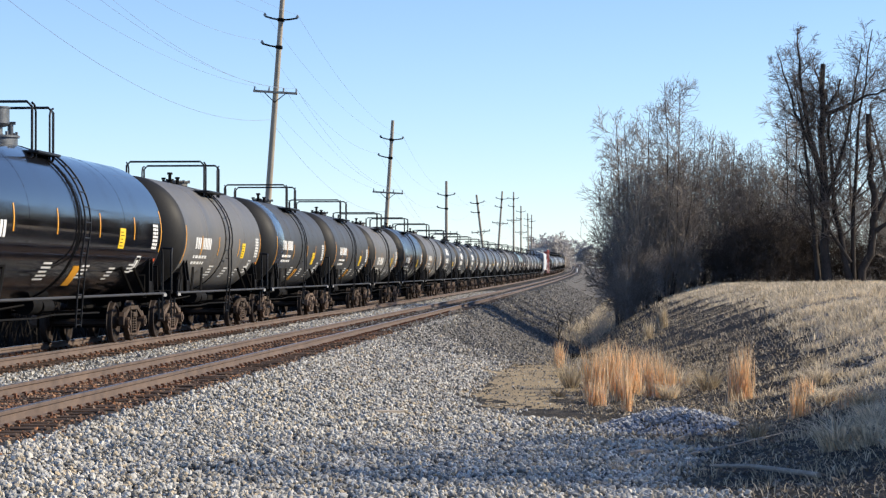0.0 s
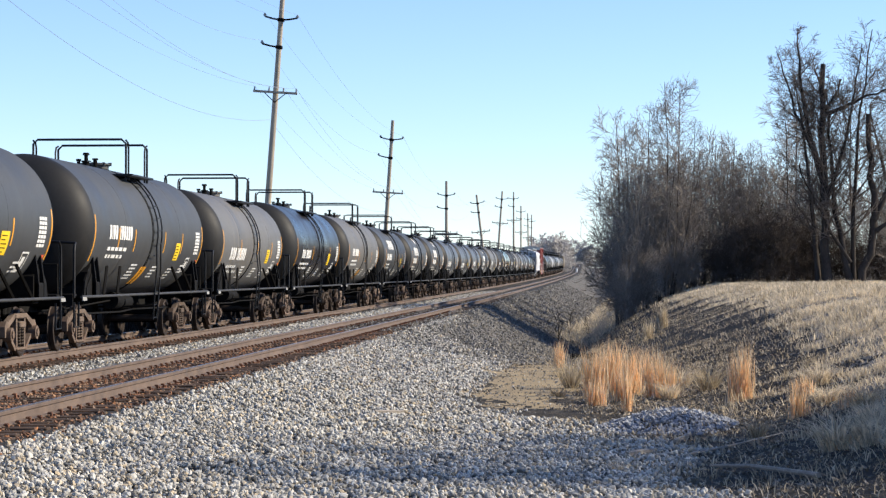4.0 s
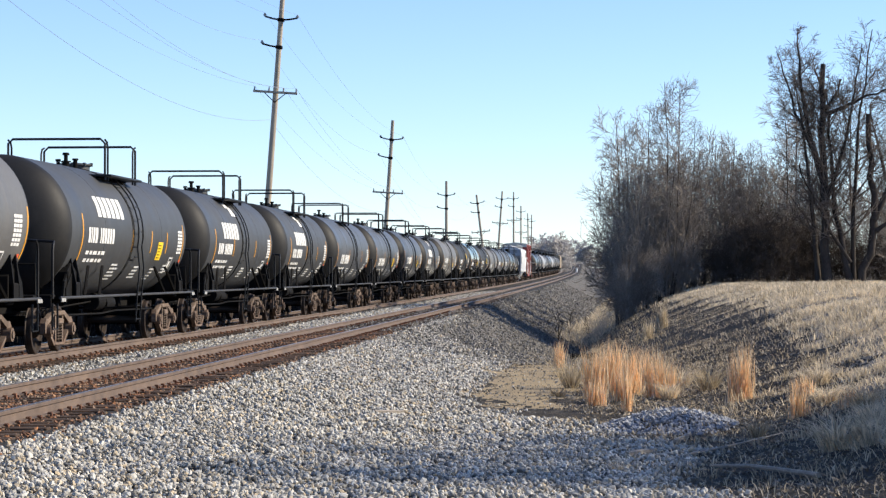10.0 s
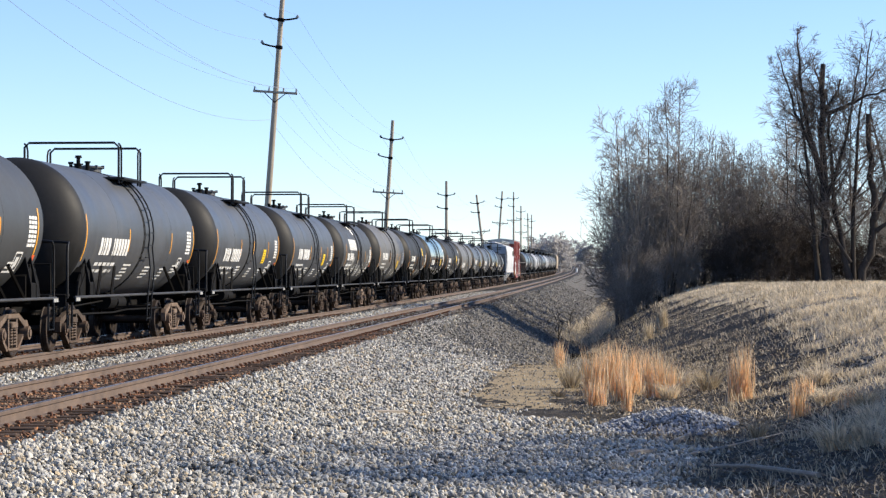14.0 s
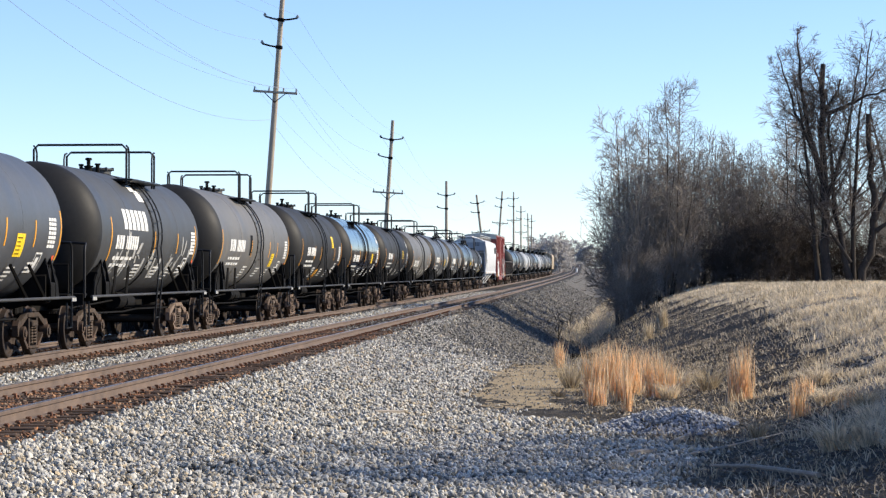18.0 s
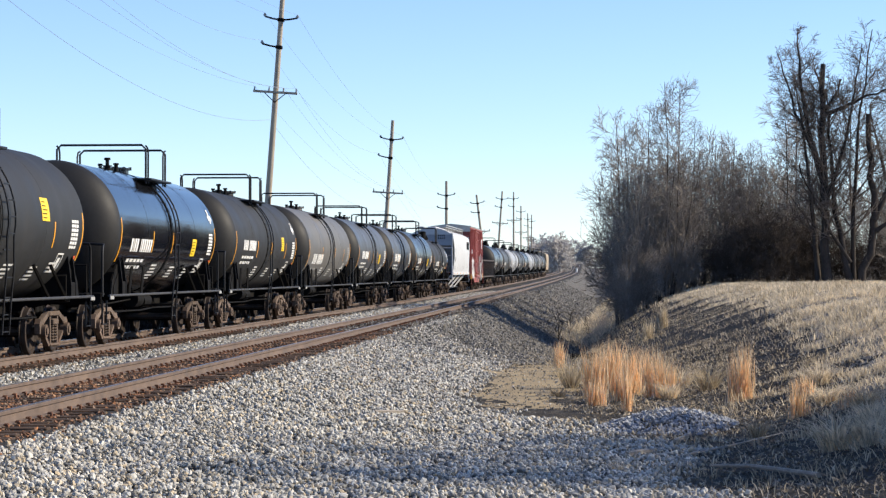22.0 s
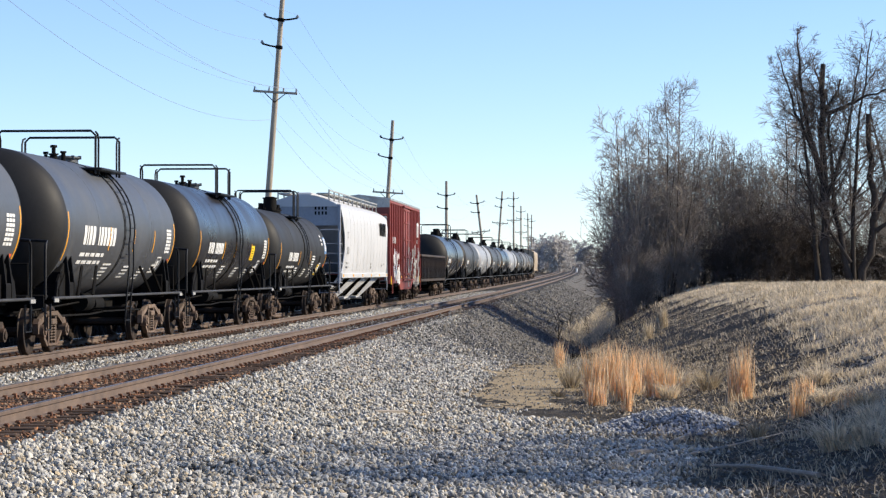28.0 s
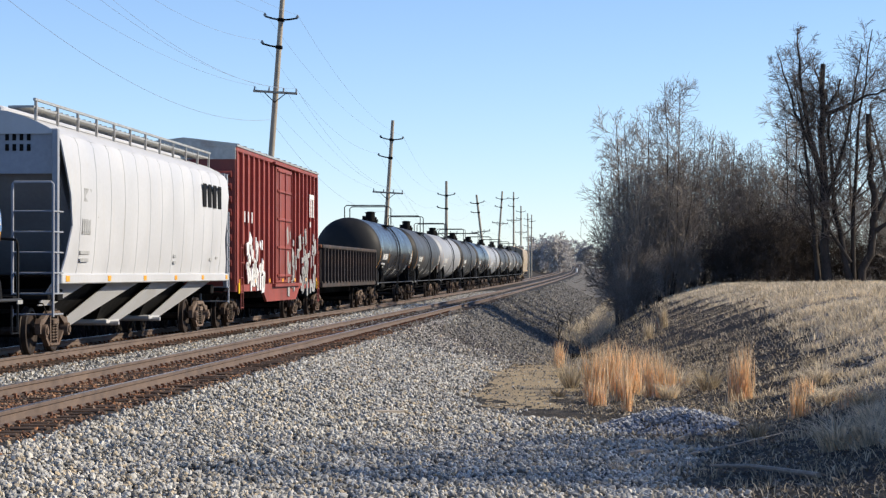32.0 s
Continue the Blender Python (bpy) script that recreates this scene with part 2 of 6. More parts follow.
M_WIRE = material("wire", (0.34, 0.37, 0.41), 0.5, 0.3, bump=0)
M_BARK = material("bark", (0.05, 0.042, 0.037), 0.95, spread=0.3, grain=4, fine=30, bump=0.5, stretch=(1, 1, 0.3), spec=0.15)
M_TWIG = material("twig", (0.275, 0.235, 0.2), 0.95, spread=0.25, grain=1, fine=8, bump=0)
M_DARKTWIG = material("dark_twig", (0.115, 0.094, 0.08), 0.95, spread=0.25, grain=1, fine=8, bump=0)
# Twig colour made pale to carry the haze of distance.
M_FARTWIG = material("haze_pale_twig", (0.5, 0.47, 0.45), 0.95, spread=0.2, grain=0.3, fine=3, bump=0)
# Growth colour lowered to near black to hold the train's shadow.
M_UNDER = material("shade_dark_growth", (0.03, 0.026, 0.022), 0.95, spread=0.3, grain=1, fine=8, island=0.5, bump=0, spec=0.1)
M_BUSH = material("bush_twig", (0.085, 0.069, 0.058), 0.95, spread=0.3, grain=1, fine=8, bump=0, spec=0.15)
M_GOLD = material("golden_grass", (0.82, 0.55, 0.31), 0.8, spread=0.15, grain=6, fine=30, island=0.35, bump=0, thin=0.4)
M_STRAW = material("straw_grass", (0.68, 0.575, 0.42), 0.85, spread=0.2, grain=0.8, fine=6, island=0.4, bump=0, thin=0.4)
M_DIRT = material("bare_dirt", (0.31, 0.235, 0.13), 0.95, spread=0.18, grain=1.2, fine=25, bump=0.5, dirt=(0.2, 0.165, 0.115), dirt_scale=1.2, stretch=(1.6, 0.5, 1))
# Dark soil, its tone lowered further to carry the bank slope's shade.
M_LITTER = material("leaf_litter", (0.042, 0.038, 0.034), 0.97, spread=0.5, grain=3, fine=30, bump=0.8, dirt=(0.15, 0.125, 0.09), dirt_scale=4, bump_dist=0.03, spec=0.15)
M_FIELD = material("straw_soil", (0.22, 0.19, 0.15), 0.97, spread=0.45, grain=1.5, fine=22, bump=0.8, dirt=(0.13, 0.105, 0.075), dirt_scale=0.9, bump_dist=0.03)
M_DRY = material("dry_grey_grass", (0.46, 0.38, 0.26), 0.9, spread=0.2, grain=2, fine=10, island=0.4, bump=0, thin=0.4)
M_INSUL = material("porcelain", (0.2, 0.2, 0.2), 0.4, bump=0)


def stone_material(name, tones):
    """Each stone of a joined heap takes a tone of its own."""
    m = material(name, (1, 1, 1), 0.9, spread=0.12, grain=20, fine=90, bump=0.3, bump_dist=0.004)
    nt = m.node_tree
    b, N, L = nt.nodes["Principled BSDF"], nt.nodes.new, nt.links.new
    cr = N("ShaderNodeValToRGB")
    e = cr.color_ramp.elements
    while len(e) < len(tones):
        e.new(0.5)
    for i, t in enumerate(tones):
        e[i].position, e[i].color = i / (len(tones) - 1), (*t, 1)
    L(N("ShaderNodeNewGeometry").outputs["Random Per Island"], cr.inputs[0])
    x = N("ShaderNodeMix")
    x.data_type, x.blend_type = "RGBA", "MULTIPLY"
    x.inputs[0].default_value = 1.0
    L(b.inputs["Base Color"].links[0].from_socket, x.inputs[6])
    L(cr.outputs[0], x.inputs[7])
    L(x.outputs[2], b.inputs["Base Color"])
    return m


M_STONE = stone_material("ballast_stone", [(0.13, 0.126, 0.116), (0.4, 0.388, 0.355), (0.51, 0.495, 0.45), (0.69, 0.67, 0.615), (0.54, 0.43, 0.28), (0.27, 0.262, 0.24), (0.58, 0.56, 0.51), (0.08, 0.077, 0.072)])
# Grey rock tinted blue: skylit shade put into the heap's tones.
M_STONE_HEAP = stone_material("shade_blued_rock", [(0.2, 0.21, 0.23), (0.34, 0.355, 0.38), (0.45, 0.46, 0.48), (0.27, 0.28, 0.31), (0.14, 0.145, 0.16)])
M_STONE_RUST = stone_material("rusty_ballast_stone", [(0.08, 0.05, 0.035), (0.26, 0.13, 0.07), (0.19, 0.12, 0.085), (0.34, 0.25, 0.17), (0.42, 0.18, 0.07), (0.06, 0.045, 0.038), (0.3, 0.17, 0.1)])
M_SLOPE = cells("dark_slope_stone", [(0.035, 0.033, 0.03), (0.085, 0.08, 0.073), (0.13, 0.122, 0.11), (0.075, 0.066, 0.055)], 5.0, soil=(0.13, 0.105, 0.075), soil_scale=0.35, soil_lo=0.55, soil_hi=0.7, bump_dist=0.06)
M_STONE_DARK = stone_material("dark_stone", [(0.08, 0.075, 0.07), (0.2, 0.19, 0.175), (0.29, 0.275, 0.25), (0.14, 0.125, 0.1), (0.24, 0.225, 0.2)])
M_LEAF = material("dead_leaf", (0.3, 0.25, 0.185), 0.95, spread=0.3, island=0.5, bump=0)
M_BAND = material("shiny_band_paint", (0.03, 0.035, 0.045), 0.22, spread=0.1, grain=0.8, fine=12, bump=0.015, spec=0.9)


# ---- the line of the railway ----
# Heading, position and height of the far track's centre line, by metres along it.
STEP = 2.0
SG = np.arange(-500.0, 2600.0, STEP)


def heading(s):
    k = np.clip(s, -320, 620) / 1000
    return 0.07036 - 0.02273 * k + 0.17614 * k ** 2 - 0.24854 * k ** 3


def grade(s):
    k = np.clip(s, 0, 620) / 1000
    g = (2 * 8.474 * k - 3 * 3.24526 * k ** 2) / 1000
    g = np.where(s > 620, g + 0.006 * np.clip((s - 620) / 100, 0, 1), g)
    return np.where(s > 960, np.maximum(g - 0.03 * (s - 960) / 100, -0.002), g)


_i0 = int(np.searchsorted(SG, 0.0))
_hd = heading(SG)
_px = np.cumsum(np.sin(_hd)) * STEP
_py = np.cumsum(np.cos(_hd)) * STEP
_pz = np.cumsum(grade(SG)) * STEP
_px, _py, _pz = _px - _px[_i0] - 11.804, _py - _py[_i0], _pz - _pz[_i0]
DUAL = 4.24  # between the two tracks' centre lines


def line(s, o=0.0, z=0.0):
    """World place at s along the far track, o to its right, z above its rail heads."""
    h = np.interp(s, SG, _hd)
    return (np.interp(s, SG, _px) + o * np.cos(h), np.interp(s, SG, _py) - o * np.sin(h), np.interp(s, SG, _pz) + z)


def smooth01(t):
    t = np.clip(t, 0, 1)
    return t * t * (3 - 2 * t)


def ripple(x, y, f, seed=0.0):
    """Cheap smooth unevenness between -1 and 1."""
    return (np.sin(x * f + 1.3 * np.sin(y * f * 0.7 + seed) + seed * 2.1) * np.sin(y * f * 1.13 + 1.1 * np.sin(x * f * 0.61 + seed * 1.7) + seed) + 0.5 * np.sin(x * f * 2.3 + y * f * 1.9 + seed * 3.3)) / 1.5


def flat_level(s):
    """Level of the ground at the foot of the ballast; beyond the widened fill it drops into a ditch."""
    return np.interp(s, [-20, 15, 25, 40, 60, 70, 82, 98, 130, 300, 600], [-0.3, -0.45, -0.6, -0.8, -0.95, -1.05, -1.6, -2.4, -2.9, -3.0, -2.0])


def toe(s):
    return np.interp(s, [-20, 15, 25, 36, 50, 62, 75, 110, 200, 400], [12.6, 13.0, 13.2, 13.2, 12.4, 11.4, 10.9, 10.9, 13.0, 16.0])


def ground_rel(o, s):
    """Height of the ground over the rail heads."""
    fl = flat_level(s)
    edge = DUAL + 1.75
    k = (o - edge) / np.maximum(3.3, 1.9 * (-fl - 0.26))
    right = np.where(k > 0, -0.26 + (fl + 0.26) * np.clip(k, 0, 1) ** 0.92, np.interp(o, [DUAL + 1.4, edge], [-0.2, -0.26]))
    right = right + 0.035 * np.sin(np.clip(k, 0, 1) * 15) * np.clip(k, 0, 1) * (s > 75)
    rise = (o - toe(s)) / np.interp(s, [40, 90], [6.5, 8.1])
    round_top = 1 - (1 - np.clip(rise, 0, 1)) ** 2
    bank = smooth01(rise) + (round_top - smooth01(rise)) * smooth01((s - 66) / 36)
    right = right + (0.97 - fl) * bank * np.interp(s, [-20, 20, 45, 200, 500], [0.85, 0.9, 1.0, 1.0, 0.7])
    right = right + bank * 0.08 * ripple(o, s, 0.45, 2.0)
    # heap of broken rock by the fill's edge
    right = right + 0.26 * np.exp(-(((s - 33.6) / 1.3) ** 2 + ((o - 12.9) / 0.75) ** 2) ** 1.3)
    left = np.where(o < -1.8, -0.26 - 0.6 * smooth01((-1.8 - o) / 2.6) + 0.9 * smooth01((-5.0 - o) / 5.0), -0.2)
    z = np.where(o > DUAL / 2, right, left)
    rough = np.clip((o - DUAL - 1.5) / 2, 0, 1) + np.clip((-1.8 - o) / 3, 0, 1)
    return z + rough * (0.03 * ripple(o, s, 1.3) + 0.015 * ripple(o, s, 3.7, 1.0))


def ground_at(s, o):
    x, y, z = line(s, o)
    return x, y, z + ground_rel(np.asarray(o, float), np.asarray(s, float))


def build_ground():
    s = np.concatenate([np.arange(-480, -20, 20), np.arange(-20, 0, 1), np.arange(0, 12, 0.4), np.arange(12, 62, 0.22), np.arange(62, 130, 0.6), np.arange(130, 400, 5), np.arange(400, 1300, 20), np.linspace(1300, 2590, 14)])
    o = np.concatenate([-np.geomspace(2400, 12, 26), np.arange(-11, 5, 0.5), np.arange(5, 24, 0.13), np.arange(24, 60, 2), np.geomspace(60, 2400, 24)])
    S, O = np.meshgrid(s, o, indexing="ij")
    x, y, z = ground_at(S, O)
    far = smooth01((np.abs(O) - 60) / 600)
    z = z * (1 - far) + far * -0.5
    n, m = S.shape
    idx = np.arange(n * m).reshape(n, m)
    f = np.stack([idx[:-1, :-1], idx[:-1, 1:], idx[1:, 1:], idx[1:, :-1]], -1).reshape(-1, 4)
    return np.stack([x, y, z], -1).reshape(-1, 3), f, S, O


gv, gf, gS, gO = build_ground()
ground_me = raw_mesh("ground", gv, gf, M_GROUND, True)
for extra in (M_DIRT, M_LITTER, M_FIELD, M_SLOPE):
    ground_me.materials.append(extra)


def soil_kind(s, o):
    """0 ballast, 1 bare dirt, 2 dark litter, 3 straw-covered soil, 4 dark stony slope."""
    fleck = np.sin(s * 127.1 + o * 311.7) * 4375.85
    wob = 0.5 * ripple(o, s, 0.9, 4.0) + 0.25 * ripple(o, s, 2.7, 1.0) + 0.12 * ripple(o, s, 7.0, 2.0) + 0.55 * (fleck - np.floor(fleck) - 0.5)
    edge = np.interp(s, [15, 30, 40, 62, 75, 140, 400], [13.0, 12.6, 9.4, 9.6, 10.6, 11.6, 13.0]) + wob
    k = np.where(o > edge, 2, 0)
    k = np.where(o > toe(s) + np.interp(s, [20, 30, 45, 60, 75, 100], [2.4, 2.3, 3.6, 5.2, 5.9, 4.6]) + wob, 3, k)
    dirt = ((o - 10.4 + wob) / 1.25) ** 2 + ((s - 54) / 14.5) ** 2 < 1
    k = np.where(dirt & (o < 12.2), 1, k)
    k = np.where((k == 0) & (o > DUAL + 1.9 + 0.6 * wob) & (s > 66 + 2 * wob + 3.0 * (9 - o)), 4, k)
    # Beyond the far track the litter's dark tone stands in for the train's shadow.
    return np.where(o < -16 + wob, 3, np.where(o < -2.4 + 0.5 * wob, 2, k))


fc = 0.25 * (gS[:-1, :-1] + gS[1:, :-1] + gS[:-1, 1:] + gS[1:, 1:]), 0.25 * (gO[:-1, :-1] + gO[1:, :-1] + gO[:-1, 1:] + gO[1:, 1:])
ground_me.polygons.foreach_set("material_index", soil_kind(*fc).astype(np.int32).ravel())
ground = tagged(new("ground", ground_me), "grey stone ballast slope beside dry grass and bare soil", "ground", kind="structure")


def ribbon(prof, s, o):
    """A profile (across, up) carried along the track at offset o."""
    m = len(prof)
    P = []
    for a, b in prof:
        P.append(np.stack(line(s, o + a, b), -1))
    v = np.stack(P, 1).reshape(-1, 3)
    n = len(s)
    i = np.arange(n - 1)[:, None] * m + np.arange(m)[None, :]
    j = np.arange(n - 1)[:, None] * m + (np.arange(m)[None, :] + 1) % m
    f = np.stack([i, j, j + m, i + m], -1).reshape(-1, 4)
    return v, f


RAIL_S = np.concatenate([np.arange(-420, 10, 10), np.arange(10, 120, 2), np.arange(120, 1100, 8)])
RAIL_PROF = [(-0.07, -0.172), (0.07, -0.172), (0.07, -0.16), (0.014, -0.14), (0.01, -0.06), (0.034, -0.045), (0.036, -0.012), (0.02, 0.0), (-0.02, 0.0), (-0.036, -0.012), (-0.034, -0.045), (-0.01, -0.06), (-0.014, -0.14), (-0.07, -0.16)]
tracks = []
for name, c in (("far_track", 0.0), ("near_track", DUAL)):
    tr = tagged(new("railway_track"), "rusty steel rails on dark wooden ties in grey ballast", "railway track", kind="structure")
    tracks.append(tr)
    for side in (-0.7525, 0.7525):
        v, f = ribbon(RAIL_PROF, RAIL_S, c + side)
        rail = part("rail", raw_mesh("rail", v, f, M_RAIL), tr)
        v, f = ribbon([(-0.026, 0.003), (-0.026, 0.0005), (0.026, 0.0005), (0.026, 0.003)], RAIL_S, c + side)
        part("rail_head", raw_mesh("rail_head", v, f, M_RAILTOP), rail, "polished steel running surface")


# ---- the train: meshes shared by all cars ----
# Car space: y away along the track, x to its right, z up from the rail heads.
R_TANK, Z_TANK = 1.5, 2.53
CACHE = {}


def shared(key, make):
    if key not in CACHE:
        CACHE[key] = make()
    return CACHE[key]


def m_wheelset():
    b = MB()
    for sx in (-1, 1):
        # flange inside, tread, rim, dished plate, hub; on both wheels
        prof = [(0.09, 0.69), (0.12, 0.69), (0.15, 0.715), (0.36, 0.74), (0.385, 0.69), (0.47, 0.685), (0.487, 0.7), (0.487, 0.712), (0.46, 0.725), (0.455, 0.82), (0.44, 0.828), (0.39, 0.825), (0.37, 0.79), (0.16, 0.765), (0.13, 0.83), (0.1, 0.85), (0.085, 0.85)]
        b.lathe([(r, sx * h) for r, h in prof], 28, "X")
    b.cyl((-1.02, 0, 0), (1.02, 0, 0), 0.085, n=10)
    return b.mesh("wheelset", M_WHEEL, 35)


def m_side_frame():
    """Cast frame: journal jaws, compression and tension members, columns and spring seat."""
    b = MB()
    for sy in (-1, 1):
        b.prism([(sy * a, c) for a, c in ((1.1, 0.4), (1.12, 0.6), (1.02, 0.7), (0.84, 0.68), (0.8, 0.6), (0.8, 0.44))], -0.06, 0.05)
        b.prism([(sy * a, c) for a, c in ((0.82, 0.58), (0.86, 0.69), (0.4, 0.84), (0.38, 0.75))], -0.05, 0.05)
        b.prism([(sy * a, c) for a, c in ((0.86, 0.5), (0.82, 0.42), (0.42, 0.15), (0.34, 0.15), (0.38, 0.23))], -0.05, 0.05)
        b.prism([(sy * a, c) for a, c in ((0.24, 0.2), (0.31, 0.2), (0.34, 0.76), (0.25, 0.76))], -0.05, 0.05)
        b.cyl((-0.02, sy * 0.89, 0.457), (0.13, sy * 0.89, 0.457), 0.13, n=14)
        b.cyl((0.12, sy * 0.89, 0.457), (0.155, sy * 0.89, 0.457), 0.075, n=8)
    b.box((0, 0, 0.78), (0.15, 0.84, 0.1), ch=0.02)
    b.box((0, 0, 0.17), (0.16, 0.7, 0.06), ch=0.02)
    b.box((0.02, 0, 0.62), (0.16, 0.4, 0.12), ch=0.02)
    return b.mesh("side_frame", M_TRUCK, 35)


def m_springs():
    b = MB()
    for i in (-0.11, 0.11):
        b.pipe([(0.01 + 0.065 * math.cos(a), i + 0.065 * math.sin(a), 0.215 + 0.34 * a / 37.7) for a in np.linspace(0, 37.7, 49)], 0.015, 4)
    return b.mesh("spring_nest", M_TRUCK)


def m_bolster():
    b = MB()
    b.box((0, 0, 0.62), (2.0, 0.36, 0.2), ch=0.03)
    b.cyl((0, 0, 0.7), (0, 0, 0.8), 0.18, n=16)
    for sy in (-0.42, 0.42):
        b.box((0, sy, 0.4), (1.5, 0.12, 0.14))
        for sx in (-0.75, 0.75):
            b.box((sx, sy, 0.45), (0.12, 0.1, 0.34), ch=0.02)
    return b.mesh("bolster", M_FRAME)


def m_body_bolster(side):
    """Black plated end of the body bolster under the tank."""
    b = MB()
    b.prism([(0, 1.08), (0, 1.52), (0.35, 1.7), (1.0, 1.28), (1.0, 1.08)], 0.85, 1.36)
    if side < 0:
        b.v = [(-x, y, z) for x, y, z in b.v]
        b.f = [tuple(reversed(f)) for f in b.f]
    return b.mesh("body_bolster", M_FRAME)


def m_coupler():
    b = MB()
    b.box((0, 0.25, 0.87), (0.14, 0.7, 0.2), ch=0.02)
    b.box((0.05, -0.12, 0.87), (0.26, 0.24, 0.28), ch=0.05)
    b.box((-0.1, -0.2, 0.87), (0.1, 0.2, 0.26), ch=0.03)
    b.pipe([(0.25, 0.2, 0.7), (0.3, 0.0, 0.42), (0.22, -0.2, 0.36), (0.1, -0.3, 0.5)], 0.028, 6)
    b.pipe([(0.1, 0.25, 1.05), (0.5, 0.3, 1.05), (1.3, 0.32, 1.0), (1.38, 0.3, 0.8)], 0.015, 5)
    return b.mesh("coupler", M_FRAME, 35)


WHEELS = {"lead": [], "trail": []}


def add_trucks(car, lt):
    for sy in (-1, 1):
        t = part("truck", shared("bolster", m_bolster), car, at=pose(0, sy * lt, 0))
        for sx in (-1, 1):
            part("side_frame", shared("side_frame", m_side_frame), t, "cast steel truck side frame, brown with rust", pose(sx * 1.0, 0, 0, 0, 0, 0 if sx > 0 else 180))
            part("spring_nest", shared("springs", m_springs), t, "rusty coil springs", pose(sx * 1.0, 0, 0))
        for k, dy in (("lead", -0.89), ("trail", 0.89)):
            w = part("wheelset", shared("wheelset", m_wheelset), t, "steel wheels on an axle", pose(0, dy, 0.457))
            WHEELS[k].append(w)


def curved(b, y0, y1, z0, z1, side=1, r=None, zc=None, lift=0.006, n=6, skew=0.0):
    """A thin patch on the tank's flank between heights z0 and z1, as lengths along the arc from the tank's axis level."""
    r = (r or R_TANK) + lift
    zc = Z_TANK if zc is None else zc
    vs, fs = [], []
    for i in range(n + 1):
        a = (z0 + (z1 - z0) * i / n - zc) / r
        dy = skew * i / n
        for y in (y0 + dy, y1 + dy):
            vs.append((side * r * math.cos(a), y, zc + r * math.sin(a)))
    for i in range(n):
        fs.append((2 * i, 2 * i + 1, 2 * i + 3, 2 * i + 2))
    return b.add(vs, fs)


def bars(car, mat, y, z0, widths, h, gap, zc, r):
    """A row of plain upright bars on the flank, one for each character, h high."""
    for w in widths:
        if w > 0:
            k = ("bar", mat.name, w, round(h, 2), round(z0, 2), zc, r)
            part("letter_bar", shared(k, lambda: curved(MB(), 0, w * h, z0, z0 + h, 1, r, zc, n=4).mesh("letter_bar", mat)), car, at=pose(0, y, 0))
        y += abs(w) * h + gap * h * 0.35


def m_tank(mat, half, r, zc):
    """The tank's round shell between its ends."""
    b = MB()
    b.lathe([(r, y) for y in np.linspace(-half, half, 7)], 72, "Y")
    b.move(Matrix.Translation((0, 0, zc)))
    return b.mesh("shell", mat, 50)


def m_head(mat, r, zc):
    """Dished end of a tank, with a tight knuckle at its rim."""
    b = MB()
    prof = [(0.0, -r * 0.48)]
    for i in range(1, 15):
        a = math.pi / 2 * i / 14
        prof.append((r * math.sin(a) ** 0.92, -r * 0.48 * math.cos(a)))
    b.lathe(prof, 72, "Y")
    b.move(Matrix.Translation((0, 0, zc)))
    return b.mesh("head", mat, 60)


def m_hoop(y, w, z0, z1, k):
    """One hoop of round bar across the platform; k leads its stays back or forth."""
    b = MB()
    e = 0.1
    b.pipe([(-w, y, z0), (-w, y, z1 - e), (-w + e, y, z1), (w - e, y, z1), (w, y, z1 - e), (w, y, z0)], 0.027, 6)
    if k:
        for sx in (-1, 1):
            b.pipe([(sx * w, y + k, z0), (sx * w, y + k, z1 - 0.18), (sx * w, y + k * 0.7, z1 - 0.06), (sx * w, y, z1 - 0.02)], 0.022, 6)
    return b.mesh("hoop", M_BAR, 40)


def m_platform(y0, y1, w, z):
    b = MB()
    for sx in (-1, 1):
        b.box((sx * (w - 0.1), (y0 + y1) / 2, z), (0.5, y1 - y0 + 0.1, 0.05), ch=0.01)
        for y in (y0, (y0 + y1) / 2, y1):
            b.box((sx * (w - 0.25), y, z - 0.16), (0.06, 0.06, 0.34))
    for y in (y0, y1):
        b.box((0, y, z), (2 * w - 0.6, 0.26, 0.045), ch=0.01)
    return b.mesh("platform", M_BAR)


def m_manway(mat):
    b = MB()
    b.cyl((0, 0, 0), (0, 0, 0.24), 0.3, n=20)
    b.cyl((0, 0, 0.24), (0, 0, 0.29), 0.36, n=20)
    b.cyl((0, 0, 0.29), (0, 0, 0.33), 0.3, 0.22, n=20)
    for i in range(8):
        a = i * math.pi / 4
        b.box((0.34 * math.cos(a), 0.34 * math.sin(a), 0.27), (0.06, 0.06, 0.13))
    return b.mesh("manway", mat, 35)


def m_valve():
    b = MB()
    b.cyl((0, 0, 0), (0, 0, 0.2), 0.11, n=12)
    b.cyl((0, 0, 0.2), (0, 0, 0.24), 0.16, n=12)
    b.cyl((0, 0, 0.24), (0, 0, 0.4), 0.065, n=10)
    b.cyl((0, 0, 0.4), (0, 0, 0.47), 0.12, 0.1, n=12)
    b.cyl((0.28, 0.1, 0), (0.28, 0.1, 0.26), 0.07, n=10)
    b.cyl((0.28, 0.1, 0.26), (0.28, 0.1, 0.31), 0.1, n=10)
    b.cyl((-0.26, 0.05, 0), (-0.26, 0.05, 0.22), 0.06, n=10)
    b.box((-0.26, 0.05, 0.26), (0.16, 0.05, 0.07))
    return b.mesh("valve", M_FRAME, 35)


